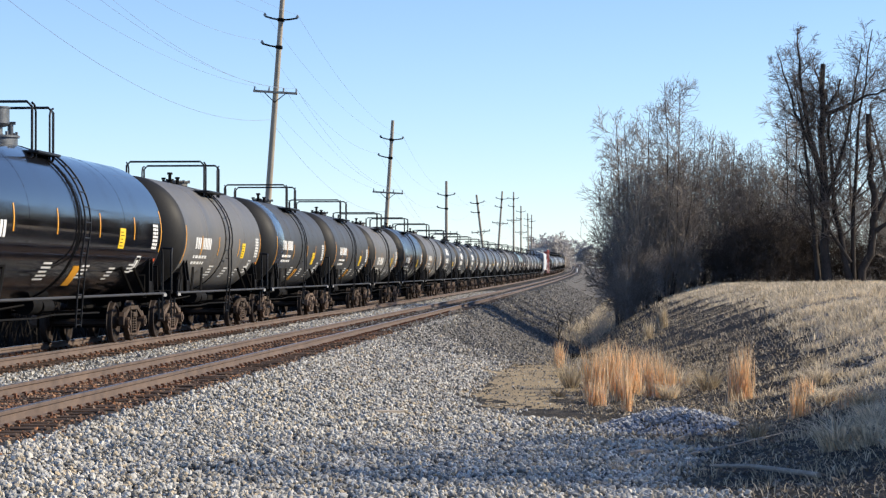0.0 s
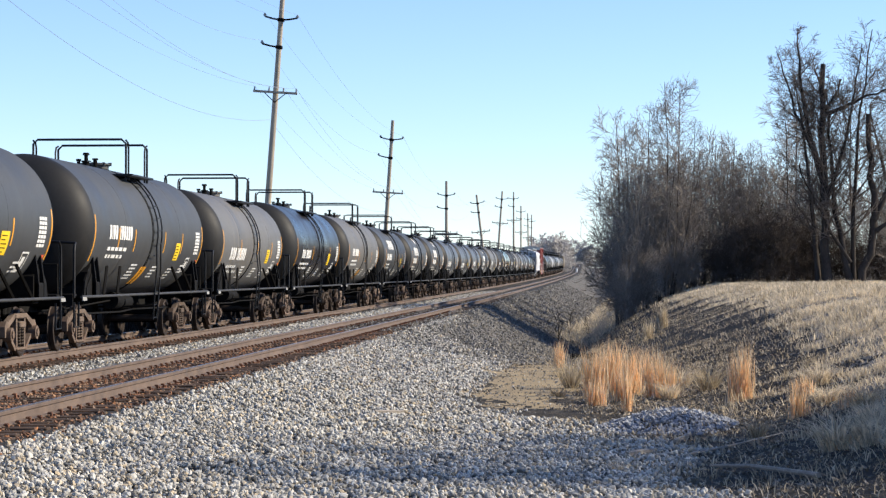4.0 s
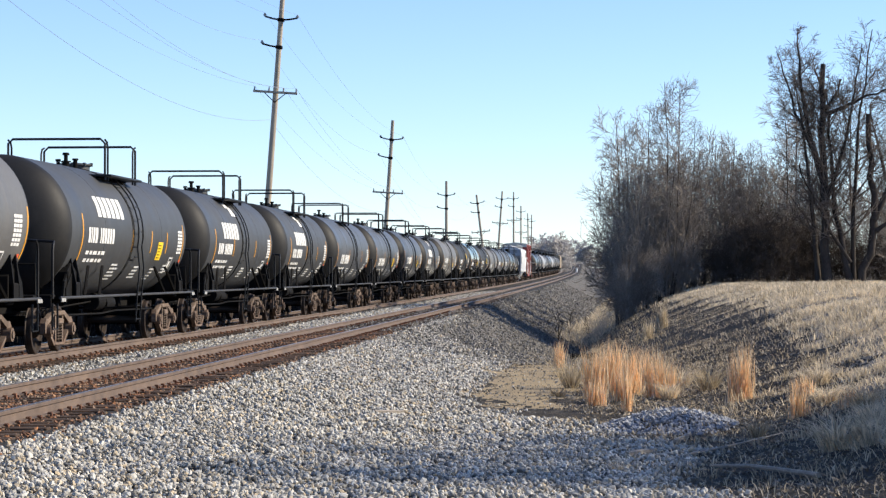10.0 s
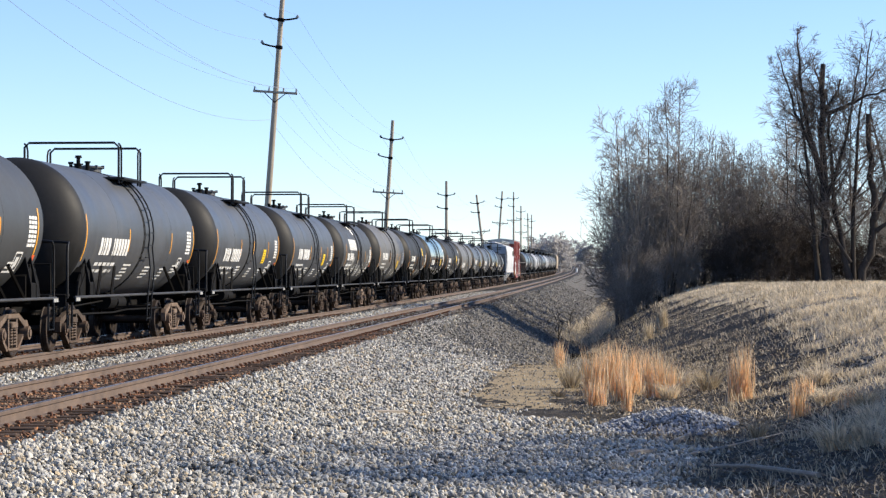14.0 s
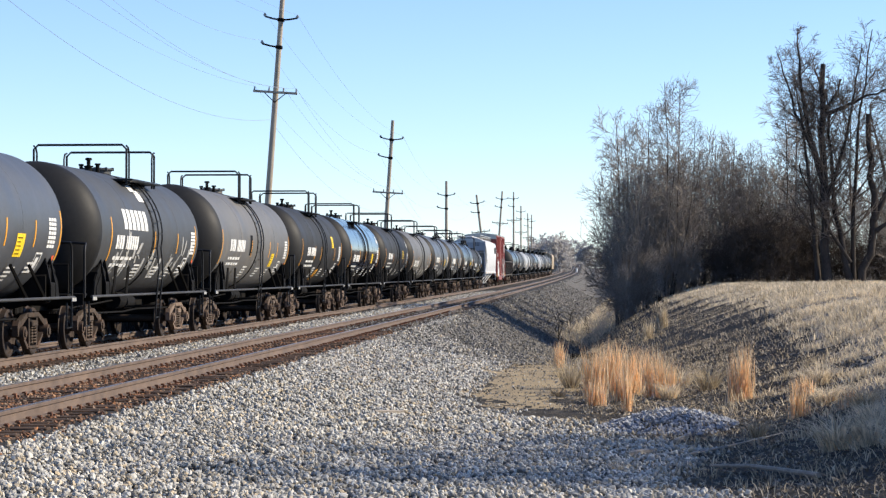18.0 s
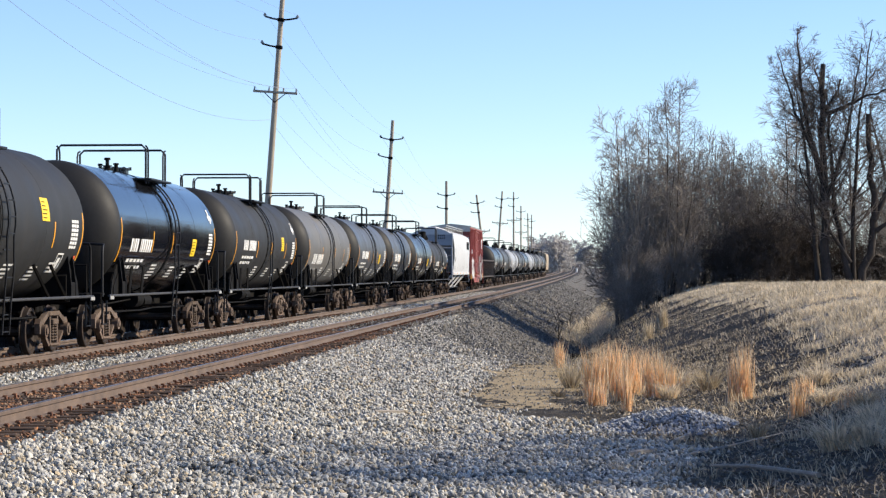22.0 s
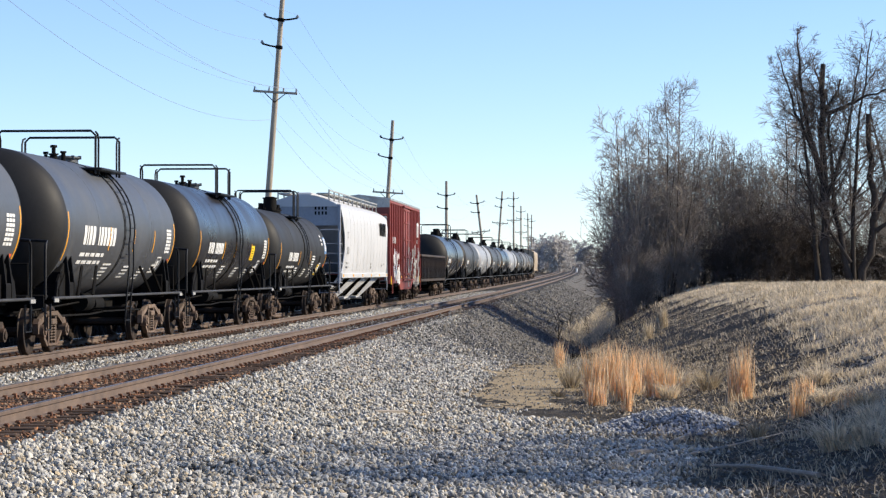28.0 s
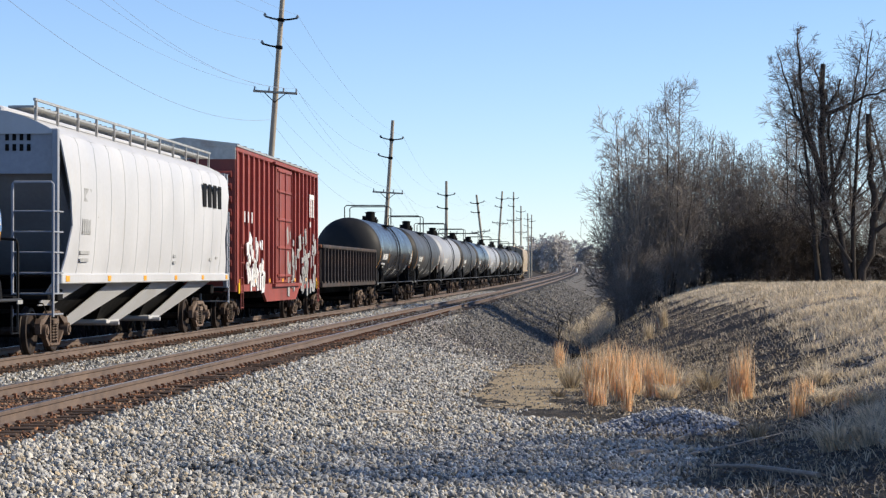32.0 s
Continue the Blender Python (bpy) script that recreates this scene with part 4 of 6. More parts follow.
# Couplings at the clip's end, metres along the far track, from the first tank car to the last car.
CUT = [-319.6, -300.0, -284.2, -268.1, -252.2, -237.3, -221.5, -205.7, -190.15, -175.3, -160.9, -145.4, -130.2, -115.2, -100.6, -84.0, -68.7, -53.4, -37.3, -20.75, -5.0, 9.4, 24.9, 40.6]
G, K, S_, B_, L_ = M_GREY_TANK, M_BLACK_TANK, M_SEMI_TANK, M_BROWN_TANK, M_SLATE_TANK
CARS = [
    (K, "glossy black tank car with yellow reflector strips", dict(patch=1, patch_y=0.07, num_y=0.2, num_z=2.2, r=1.58, zc=2.55, deck=(-1.45, 0.2), deckw=0.95, rail_top=4.87, tower=1, strips=(-0.64, -0.245, 0.2, 0.62), strip_up=0.26, sign_z=2.1)),
    (B_, "matte brownish grey tank car with white stencils", dict(strips=(-0.62, -0.2, 0.35), num_z=2.2, sign_z=2.0)),
    (G, "dark grey tank car with a shiny front band", dict(patch=1, band=1, num_z=2.35)),
    (G, "matte dark grey tank car with amber panel", dict(patch=1, num_z=2.3)),
    (B_, "dirty matte grey tank car with bold white number bars", dict(r=1.455, zc=2.47, rail_top=4.5, num_z=1.95, num_h=0.4, strips=(-0.45, 0.1, 0.6))),
    (S_, "satin dark grey tank car with yellow panel", dict(num_z=2.1, strips=(-0.3, 0.5))),
    (B_, "dusty grey tank car with amber panel", dict(patch=1, sign=False, num_z=2.3, strips=(-0.55, -0.35, 0.1, 0.5))),
    (G, "dark grey tank car with large white logo bars", dict(inset=0.9, deck=(-1.4, 1.75), r=1.455, zc=2.47, rail_top=4.5, logo=1, logo_z=2.95, num_z=2.2, num_h=0.36, strips=(-0.05, 0.3, 0.6))),
    (G, "dark grey tank car with white logo and emblem", dict(inset=0.9, deck=(-1.4, 1.75), r=1.455, zc=2.47, rail_top=4.5, logo=2, logo_z=2.74, num_z=2.1, sign=False, strips=(-0.3, 0.4))),
    (G, "dark grey tank car with white logo and slanted emblem", dict(inset=0.9, deck=(-1.4, 1.75), r=1.455, zc=2.47, rail_top=4.5, logo=2, logo_z=2.74, num_z=2.1, sign=False, strips=(-0.1, 0.45))),
    (L_, "grey tank car with wide white number bars", dict(r=1.455, zc=2.47, rail_top=4.5, num_z=1.95, num_h=0.42, sign=False, strips=(-0.3, 0.5))),
    (L_, "grey tank car with yellow panel and white stencils", dict(r=1.455, zc=2.47, rail_top=4.5, num_z=1.9, num_h=0.42, strips=(-0.3, 0.1, 0.6))),
    (L_, "dark grey tank car with bold white number bars", dict(r=1.455, zc=2.47, rail_top=4.5, num_z=2.05, num_h=0.42, sign_z=1.85, strips=(-0.2, 0.3, 0.65))),
    (G, "dark grey tank car with white logo and spray paint", dict(inset=0.9, deck=(-1.4, 1.75), r=1.455, zc=2.47, rail_top=4.5, logo=2, logo_z=2.74, num_z=2.1, graffiti=1, sign=False, strips=(0.0, 0.5))),
    (B_, "matte grey tank car with a dark painted-out patch", dict(blot=1, num_z=2.2, num_h=0.38, sign_z=1.75, strips=(-0.2, 0.35, 0.6))),
    (M_CHARCOAL_TANK, "matte dark grey tank car with an upper yellow panel", dict(patch=1, sign_z=2.55, num_z=2.2, strips=(-0.4, -0.1, 0.6))),
    (K, "glossy black tank car with a white cross emblem", dict(cross=1, num_y=1.2, num_z=2.05, strips=(-0.4, 0.0), sign_z=2.0)),
    (M_CHARCOAL_TANK, "matte dark grey tank car with yellow panel and cross emblem", dict(cross=1, sign_z=2.3, num_z=2.25, strips=(-0.35, 0.1, 0.6))),
    (B_, "weathered grey tank car with pale stencils", dict(num_z=1.9, num_h=0.42, sign=False, faded=1, strips=(-0.4, 0.2, 0.65))),
    (L_, "matte grey tank car with white stencils and yellow panel", dict(num_z=2.2, num_h=0.38, sign_z=2.0, strips=(-0.3, 0.0, 0.3))),
    (L_, "dark grey tank car with a worn blue-grey flank", dict(num_z=2.15, num_h=0.44, sign=False, strips=(-0.3, 0.15, 0.55))),
    (S_, "satin black tank car with yellow panel", dict(num_z=2.1, sign_z=1.95, strips=(-0.35, -0.03, 0.43), strip_up=-0.1)),
    (M_CHARCOAL_TANK, "short dark grey tank car with round valve housing", dict(num_z=1.98, num_y=2.15, r=1.38, zc=2.4, dome=1, deck=(-0.7, 0.55), deckw=1.04, rail_top=4.5, short=1, strips=(-0.2, 0.255), strip_up=-0.2, sign_z=1.45, sign_y=4.1)),
]
TRAIN = []
for i, (mat, label, st) in enumerate(CARS):
    st["seed"] = i
    a, b_ = CUT[i], CUT[i + 1]
    car, half, r, zc = tank_car(round(b_ - a, 1), mat, label, st)
    stencils(car, half, r, zc, st)
    TRAIN.append((car, (a + b_) / 2, (b_ - a) / 2 - 2.3))


def flat_patch(b, x, y0, y1, z0, z1, t=0.006):
    """A thin plate on an upright side at x."""
    return b.box((x, (y0 + y1) / 2, (z0 + z1) / 2), (2 * t, y1 - y0, z1 - z0))


def flat_bars(car, mat, x, y, z, widths, h, gap=0.12):
    for w in widths:
        if w > 0:
            part("letter_bar", shared(("fbar", mat.name, w, h), lambda: flat_patch(MB(), 0, 0, w * h, 0, h).mesh("letter_bar", mat)), car, at=pose(x, y, z))
        y += (abs(w) + gap) * h


def end_couplers(car, length):
    for sy in (-1, 1):
        part("coupler", shared("coupler", m_coupler), car, at=pose(0, sy * (length / 2 - 0.28), 0, 0, 0, 0 if sy < 0 else 180))


def hopper_car(length, body, endmat, label, marked):
    """Covered hopper with bowed sides, three bays, roof walk and ladders at its ends."""
    car = tagged(new("hopper_car"), label, "hopper car", "cars of the train")
    hb = length / 2 - 1.0
    # bowed side sheets between weld seams
    prof = [(1.5, 1.5), (1.56, 1.9), (1.6, 2.5), (1.62, 3.1), (1.6, 3.7), (1.54, 4.12), (1.46, 4.26)]
    for sx in (-1, 1):
        n = 14
        ys = np.linspace(-hb, hb, n + 1)
        for i in range(n):
            b = MB()
            y0, y1 = ys[i] + 0.012, ys[i + 1] - 0.012
            vs, fs = [], []
            for x, z in prof:
                cut = 0.75 * math.exp(-((z - 2.6) / 0.85) ** 2)
                ya = max(y0, -hb + cut) if i == 0 else y0
                yb = min(y1, hb - cut) if i == n - 1 else y1
                vs += [(sx * x, ya, z), (sx * (x + 0.012), (ya + yb) / 2, z), (sx * x, yb, z), (sx * (x - 0.03), ya, z), (sx * (x - 0.03), yb, z)]
            for k in range(len(prof) - 1):
                o, q = k * 5, k * 5 + 5
                fs += [(o, o + 1, q + 1, q), (o + 1, o + 2, q + 2, q + 1), (o, q, q + 3, o + 3), (o + 2, o + 4, q + 4, q + 2), (o + 3, q + 3, q + 4, o + 4)]
            b.add(vs, fs)
            part("side_panel", b.mesh("side_panel", body, 25), car)
        b = MB()
        b.box((sx * 1.5, 0, 1.47), (0.16, 2 * hb, 0.2), ch=0.02)
        part("side_sill", b.mesh("side_sill", body), car)
        for i in range(6):
            y = -hb + 0.4 + i * (2 * hb - 0.8) / 5
            part("reflector", shared("refl", lambda: flat_patch(MB(), 0, -0.14, 0.14, -0.055, 0.055).mesh("reflector", M_YELLOW)), car, "amber reflector", pose(sx * 1.585, y, 1.47))
    # inner hopper: core, slope sheets at both ends
    b = MB()
    b.prism([(-hb + 0.25, 4.15), (-hb + 0.25, 3.5), (-hb + 2.6, 1.55), (hb - 2.6, 1.55), (hb - 0.25, 3.5), (hb - 0.25, 4.15)], -1.44, 1.44)
    part("slope_sheet", b.mesh("slope_sheet", endmat), car, "end slope sheet, greyed for shade on the white car")
    for sy in (-1, 1):
        b = MB()
        b.box((0, sy * (hb - 0.03), 3.9), (2.9, 0.06, 0.84))
        b.box((0, sy * (hb - 0.03), 4.3), (2.94, 0.1, 0.08))
        part("end_wall", b.mesh("end_wall", endmat), car, "upper end panel, greyed for shade on the white car")
    b = MB()
    sec = [(-1.48, 4.24), (-1.3, 4.37), (-1.0, 4.52), (-0.5, 4.68), (0, 4.73), (0.5, 4.68), (1.0, 4.52), (1.3, 4.37), (1.48, 4.24)]
    b.prism(sec, -hb - 0.04, hb + 0.04, "Y")
    part("roof", b.mesh("roof", body, 30), car)
    b = MB()
    b.box((0, 0, 4.74), (0.62, 2 * hb - 0.8, 0.16), ch=0.04)
    part("hatch_cover", b.mesh("hatch_cover", body), car)
    for sx in (-1, 1):
        b = MB()
        b.box((sx * 0.78, 0, 4.76), (0.5, 2 * hb + 0.1, 0.04))
        for i in range(int(4 * hb)):
            b.box((sx * 0.78, -hb + 0.25 + i * 0.5, 4.79), (0.5, 0.05, 0.03))
        walkway = part("roof_walk", b.mesh("roof_walk", M_GALV), car, "galvanised roof walkway")
        for i in range(12):
            y = -hb + 0.1 + i * (2 * hb - 0.2) / 11
            part("walk_bracket", shared(("wb", sx), lambda: MB().box((sx * 1.03, 0, 4.68), (0.05, 0.07, 0.44)).mesh("walk_bracket", M_GALV)), walkway, at=pose(0, y, 0))
        b = MB()
        b.box((sx * 1.04, 0, 4.9), (0.05, 2 * hb + 0.1, 0.05))
        part("walk_edge", b.mesh("walk_edge", M_GALV), walkway)
    # bays: pits coloured black for shade between sloping painted side sheets
    for c in (-0.67 * hb, -0.18 * hb, 0.31 * hb):
        b = MB()
        top, bot = [(x, c + y, 1.5) for x, y in ((-1.3, -2.2), (1.3, -2.2), (1.3, 2.6), (-1.3, 2.6))], [(x, c + y, 0.55) for x, y in ((-0.6, -0.7), (0.6, -0.7), (0.6, 0.5), (-0.6, 0.5))]
        b.add(top + bot, [(0, 1, 2, 3), (7, 6, 5, 4), (0, 4, 5, 1), (1, 5, 6, 2), (2, 6, 7, 3), (3, 7, 4, 0)])
        bay = part("bay", b.mesh("bay", M_FRAME), car, "hopper bay, blackened for its shade")
        for sx in (-1, 1):
            b = MB()
            v = [(sx * 1.36, c + 2.0, 1.42), (sx * 1.36, min(c + 5.2, hb - 1.2), 1.42), (sx * 0.8, c + 0.6, 0.5), (sx * 0.8, c - 0.7, 0.5)]
            b.add(v + [(x + sx * 0.03, y, z) for x, y, z in v], [(0, 1, 2, 3), (4, 7, 6, 5), (0, 4, 5, 1), (1, 5, 6, 2), (2, 6, 7, 3), (3, 7, 4, 0)])
            part("bay_side", b.mesh("bay_side", body), bay, "painted sloping bay sheet")
        b = MB()
        b.box((0, c - 0.1, 0.5), (1.7, 1.25, 0.1), ch=0.02)
        b.cyl((-1.0, c - 0.4, 0.46), (1.05, c - 0.4, 0.46), 0.05, n=8)
        part("outlet_gate", b.mesh("outlet_gate", body), bay)
    for sx in (-1, 1):
        b = MB()
        v = [(sx * 1.36, -hb + 0.1, 1.42), (sx * 1.36, -hb + 3.2, 1.42), (sx * 1.05, -hb + 1.2, 0.95), (sx * 1.05, -hb + 0.1, 0.95)]
        b.add(v + [(x + sx * 0.03, y, z) for x, y, z in v], [(0, 1, 2, 3), (4, 7, 6, 5), (0, 4, 5, 1), (1, 5, 6, 2), (2, 6, 7, 3), (3, 7, 4, 0)])
        part("end_slope", b.mesh("end_slope", body), car, "painted end slope sheet")
    b = MB()
    b.box((0, 0, 1.0), (0.5, length - 2.2, 0.42), ch=0.03)
    for sy in (-1, 1):
        b.box((0, sy * (hb - 1.0), 1.15), (2.6, 0.4, 0.24), ch=0.02)
        b.box((0, sy * (hb + 0.3), 1.12), (2.9, 0.5, 0.1), ch=0.02)
    part("center_sill", b.mesh("center_sill", M_FRAME), car)
    # corner posts, end ladders and grabs
    for sy in (-1, 1):
        for sx in (-1, 1):
            b = MB()
            b.box((sx * 1.47, sy * (hb + 0.1), 2.75), (0.12, 0.12, 3.15), ch=0.015)
            part("corner_post", b.mesh("corner_post", M_HOPEND if marked else endmat), car)
            y = sy * (hb + 0.42)
            b = MB()
            b.pipe([(sx * 0.72, y, 0.75), (sx * 0.72, y, 3.26), (sx * 0.76, y, 3.3), (sx * 1.46, y, 3.3), (sx * 1.5, y, 3.26), (sx * 1.5, y, 0.75)], 0.028, 6)
            grip = M_HOPEND if marked else M_FRAME
            rails = part("end_ladder", b.mesh("end_ladder", grip, 40), car, "grey steel end ladder")
            for z in np.linspace(0.8, 2.75, 6):
                part("rung", shared(("rung", sx, sy, marked), lambda: MB().pipe([(sx * 0.72, y, 0), (sx * 1.5, y, 0), (sx * 1.56, sy * (hb - 0.1), 0)], 0.018, 5).mesh("rung", grip, 40)), rails, at=pose(0, 0, z))
    add_trucks(car, length / 2 - 2.5)
    end_couplers(car, length)
    if marked:
        flat_bars(car, M_FRAME, 1.635, hb - 4.3, 3.3, [0.8, 0.8, 0.8, 0.8], 0.6, 0.45)
        flat_bars(car, M_PALE, 1.62, -hb + 1.6, 3.0, [0.5, 0.5, 0.5, 0.5], 0.26)
        flat_bars(car, M_PALE, 1.61, -hb + 1.5, 2.35, [0.5, 0.5, 0.5, 0.5], 0.3)
        for j, (y, z, w) in enumerate(((-hb + 1.4, 1.95, 0.8), (-hb + 1.4, 1.8, 0.7), (-hb + 2.9, 2.7, 0.25), (1.5, 1.95, 0.3), (1.5, 1.8, 0.3), (hb - 3.1, 1.9, 0.35), (hb - 2.2, 1.95, 0.3))):
            part("data_bar", flat_patch(MB(), 1.605 - 0.02 * (z < 2.0), y, y + w, z, z + 0.07).mesh("data_bar", M_PALE), car)
        for j in range(2):
            for q in range(4):
                part("letter_bar", MB().box((0.5 + q * 0.14, -hb - 0.007, 4.18 - j * 0.2), (0.07, 0.012, 0.13)).mesh("letter_bar", M_FRAME), car)
    return car


def box_car(length, label):
    """High boxcar with posts along its sides, a sliding door and a galvanised roof."""
    car = tagged(new("box_car"), label, "box car", "cars of the train")
    hb = length / 2 - 0.9
    rng = random.Random(9)
    b = MB()
    b.box((0, 0, 3.1), (3.0, 2 * hb, 4.1))
    part("body", b.mesh("body", M_REDBOX), car)
    for sx in (-1, 1):
        side = part("side_sill", MB().prism([(-hb, 1.05), (-hb * 0.45, 1.05), (-hb * 0.36, 0.7), (hb * 0.36, 0.7), (hb * 0.45, 1.05), (hb, 1.05), (hb, 1.25), (-hb, 1.25)], sx * 1.5, sx * 1.58).mesh("side_sill", M_REDBOX), car)
        part("top_chord", MB().box((sx * 1.54, 0, 5.1), (0.1, 2 * hb, 0.14), ch=0.02).mesh("top_chord", M_REDBOX), car)
        post = shared(("post", sx), lambda: MB().prism([(-0.09, 1.25), (0.09, 1.25), (0.09, 5.03), (-0.09, 5.03)], sx * 1.5, sx * 1.6).mesh("side_post", M_REDBOX))
        for i in range(8):
            for sy in (-1, 1):
                part("side_post", post, car, at=pose(0, sy * (2.05 + i * (hb - 2.15) / 7), 0))
        # door with its panels, rails and lock bars
        d = part("sliding_door", MB().box((sx * 1.56, 0.2, 3.12), (0.1, 3.3, 3.7), ch=0.02).mesh("sliding_door", M_REDBOX), car)
        for z in (1.5, 2.4, 3.3, 4.2, 4.85):
            part("door_rib", shared(("rib", sx), lambda: MB().box((sx * 1.635, 0.2, 0), (0.06, 3.1, 0.09), ch=0.015).mesh("door_rib", M_REDBOX)), d, at=pose(0, 0, z))
        for y in (-1.2, 0.2, 1.6):
            part("lock_bar", shared(("lock", sx), lambda: MB().box((sx * 1.66, 0, 3.1), (0.04, 0.05, 3.5)).mesh("lock_bar", M_REDBOX)), d, at=pose(0, y, 0))
        part("door_track", MB().box((sx * 1.64, 0.9, 1.2), (0.1, 6.2, 0.1)).mesh("door_track", M_REDBOX), car)
        part("door_track", MB().box((sx * 1.64, 0.9, 5.04), (0.1, 6.2, 0.08)).mesh("door_track", M_REDBOX), car)
        for i in range(7):
            y = -hb + 0.5 + i * (2 * hb - 1) / 6
            part("reflector", shared("refl", lambda: None), car, "amber reflector", pose(sx * 1.605, y, 1.35))
        for sy in (-1, 1):
            b = MB()
            for x in (-0.2, 0.2):
                b.pipe([(sx * 1.66, sy * (hb - 0.5) + x, 0.55), (sx * 1.66, sy * (hb - 0.5) + x, 2.4)], 0.02, 5)
            for z in np.linspace(0.6, 2.3, 5):
                b.pipe([(sx * 1.66, sy * (hb - 0.5) - 0.2, z), (sx * 1.66, sy * (hb - 0.5) + 0.2, z)], 0.016, 5)
            part("ladder", b.mesh("ladder", M_REDBOX, 40), car)
    # corrugated ends
    for sy in (-1, 1):
        e = part("end_wall", MB().box((0, sy * (hb + 0.03), 2.95), (3.1, 0.06, 3.8)).mesh("end_wall", M_REDBOX), car)
        for i in range(9):
            part("corrugation", shared(("corr", sy), lambda: MB().cyl((-1.45, sy * (hb + 0.06), 0), (1.45, sy * (hb + 0.06), 0), 0.1, n=8).mesh("corrugation", M_REDBOX, 50)), e, at=pose(0, 0, 1.5 + i * 0.36))
        part("end_panel", MB().box((0, sy * (hb + 0.04), 5.0), (3.12, 0.08, 0.4)).mesh("end_panel", M_GALV), car, "pale painted panel under the roof")
    b = MB()
    b.prism([(-1.62, 5.16), (-1.62, 5.22), (0, 5.4), (1.62, 5.22), (1.62, 5.16)], -hb - 0.1, hb + 0.1, "Y")
    for i in range(14):
        y = -hb + 0.4 + i * (2 * hb - 0.8) / 13
        b.prism([(-1.6, 5.22), (0, 5.4), (1.6, 5.22), (1.6, 5.26), (0, 5.45), (-1.6, 5.26)], y - 0.05, y + 0.05, "Y")
    part("roof", b.mesh("roof", M_GALV), car, "galvanised steel roof")
    part("center_sill", MB().box((0, 0, 0.95), (0.6, length - 2.4, 0.4), ch=0.03).mesh("center_sill", M_FRAME), car)
    # spray paint and lettering
    def blob(name, mat, y0, y1, z0, z1, n, label):
        b = MB()
        for _ in range(n):
            y, z = rng.uniform(y0, y1), rng.uniform(z0, z1)
            b.box((1.6, y, z), (0.03, rng.uniform(0.15, 0.5), rng.uniform(0.15, 0.55)), pose(0, 0, 0, rng.uniform(-25, 25), 0, 0).to_3x3())
        tagged(part(name, b.mesh(name, mat), car, label), kind="stuff")
    blob("graffiti", M_WHITE, -hb + 1.8, -hb + 5.0, 1.2, 2.6, 34, "white spray-painted letters")
    blob("graffiti", M_PALE, 1.0, hb - 0.8, 1.0, 2.9, 60, "grey spray-painted patch")
    flat_bars(car, M_WHITE, 1.61, -hb + 1.2, 3.05, [0.5, 0.5, 0.5], 0.32, 1.6)
    flat_bars(car, M_WHITE, 1.61, hb - 2.5, 3.55, [0.28, -0.1, 0.28, -0.1, 0.28], 0.75)
    part("logo_bar", flat_patch(MB(), 1.612, hb - 2.5, hb - 1.3, 4.2, 4.36).mesh("logo_bar", M_WHITE), car, "white logo stroke")
    flat_bars(car, M_WHITE, 1.61, hb - 2.4, 3.2, [0.5, 0.5], 0.2)
    for y in (-hb + 0.35, -hb + 0.36 + 2 * hb - 0.8):
        part("warning_panel", flat_patch(MB(), 1.62, y - 0.2, y + 0.2, 1.0, 1.3).mesh("warning_panel", M_SIGN), car, "yellow panel")
    add_trucks(car, length / 2 - 3.1)
    end_couplers(car, length)
    return car


def gondola_car(length, label):
    """Low open car with posts along its sides."""
    car = tagged(new("gondola_car"), label, "gondola car", "cars of the train")
    hb = length / 2 - 0.9
    for sx in (-1, 1):
        part("side", MB().box((sx * 1.42, 0, 1.85), (0.05, 2 * hb, 1.5)).mesh("side", M_GONDOLA), car)
        part("top_chord", MB().box((sx * 1.47, 0, 2.58), (0.18, 2 * hb + 0.1, 0.14), ch=0.03).mesh("top_chord", M_GONDOLA), car, "rust-edged top rim")
        part("side_sill", MB().box((sx * 1.45, 0, 1.15), (0.14, 2 * hb, 0.22), ch=0.02).mesh("side_sill", M_GONDOLA), car)
        for i in range(19):
            part("side_post", shared(("gpost", sx), lambda: MB().prism([(-0.1, 1.2), (0.1, 1.2), (0.07, 2.52), (-0.07, 2.52)], sx * 1.42, sx * 1.58).mesh("side_post", M_GONDOLA)), car, at=pose(0, -hb + 0.25 + i * (2 * hb - 0.5) / 18, 0))
    for sy in (-1, 1):
        e = part("end_wall", MB().box((0, sy * hb, 1.85), (2.9, 0.08, 1.5)).mesh("end_wall", M_GONDOLA), car)
        part("end_chord", MB().box((0, sy * hb, 2.58), (3.0, 0.2, 0.14), ch=0.03).mesh("end_chord", M_RUST), car)
        for i in range(5):
            part("end_rib", shared("gerib", lambda: MB().box((0, 0, 1.85), (0.12, 0.2, 1.4), ch=0.02).mesh("end_rib", M_GONDOLA)), e, at=pose(-1.2 + i * 0.6, sy * hb, 0))
        part("warning_panel", MB().box((1.0, sy * (hb + 0.12), 1.6), (0.3, 0.02, 0.3)).mesh("warning_panel", M_SIGN), car, "yellow reflective panel")
    part("floor", MB().box((0, 0, 1.12), (2.8, 2 * hb, 0.08)).mesh("floor", M_GONDOLA), car)
    part("center_sill", MB().box((0, 0, 0.92), (0.6, length - 1.6, 0.36), ch=0.03).mesh("center_sill", M_FRAME), car)
    add_trucks(car, length / 2 - 3.0)
    end_couplers(car, length)
    return car


def add_car(ob, a, c, lt):
    TRAIN.append((ob, (a + c) / 2, lt))


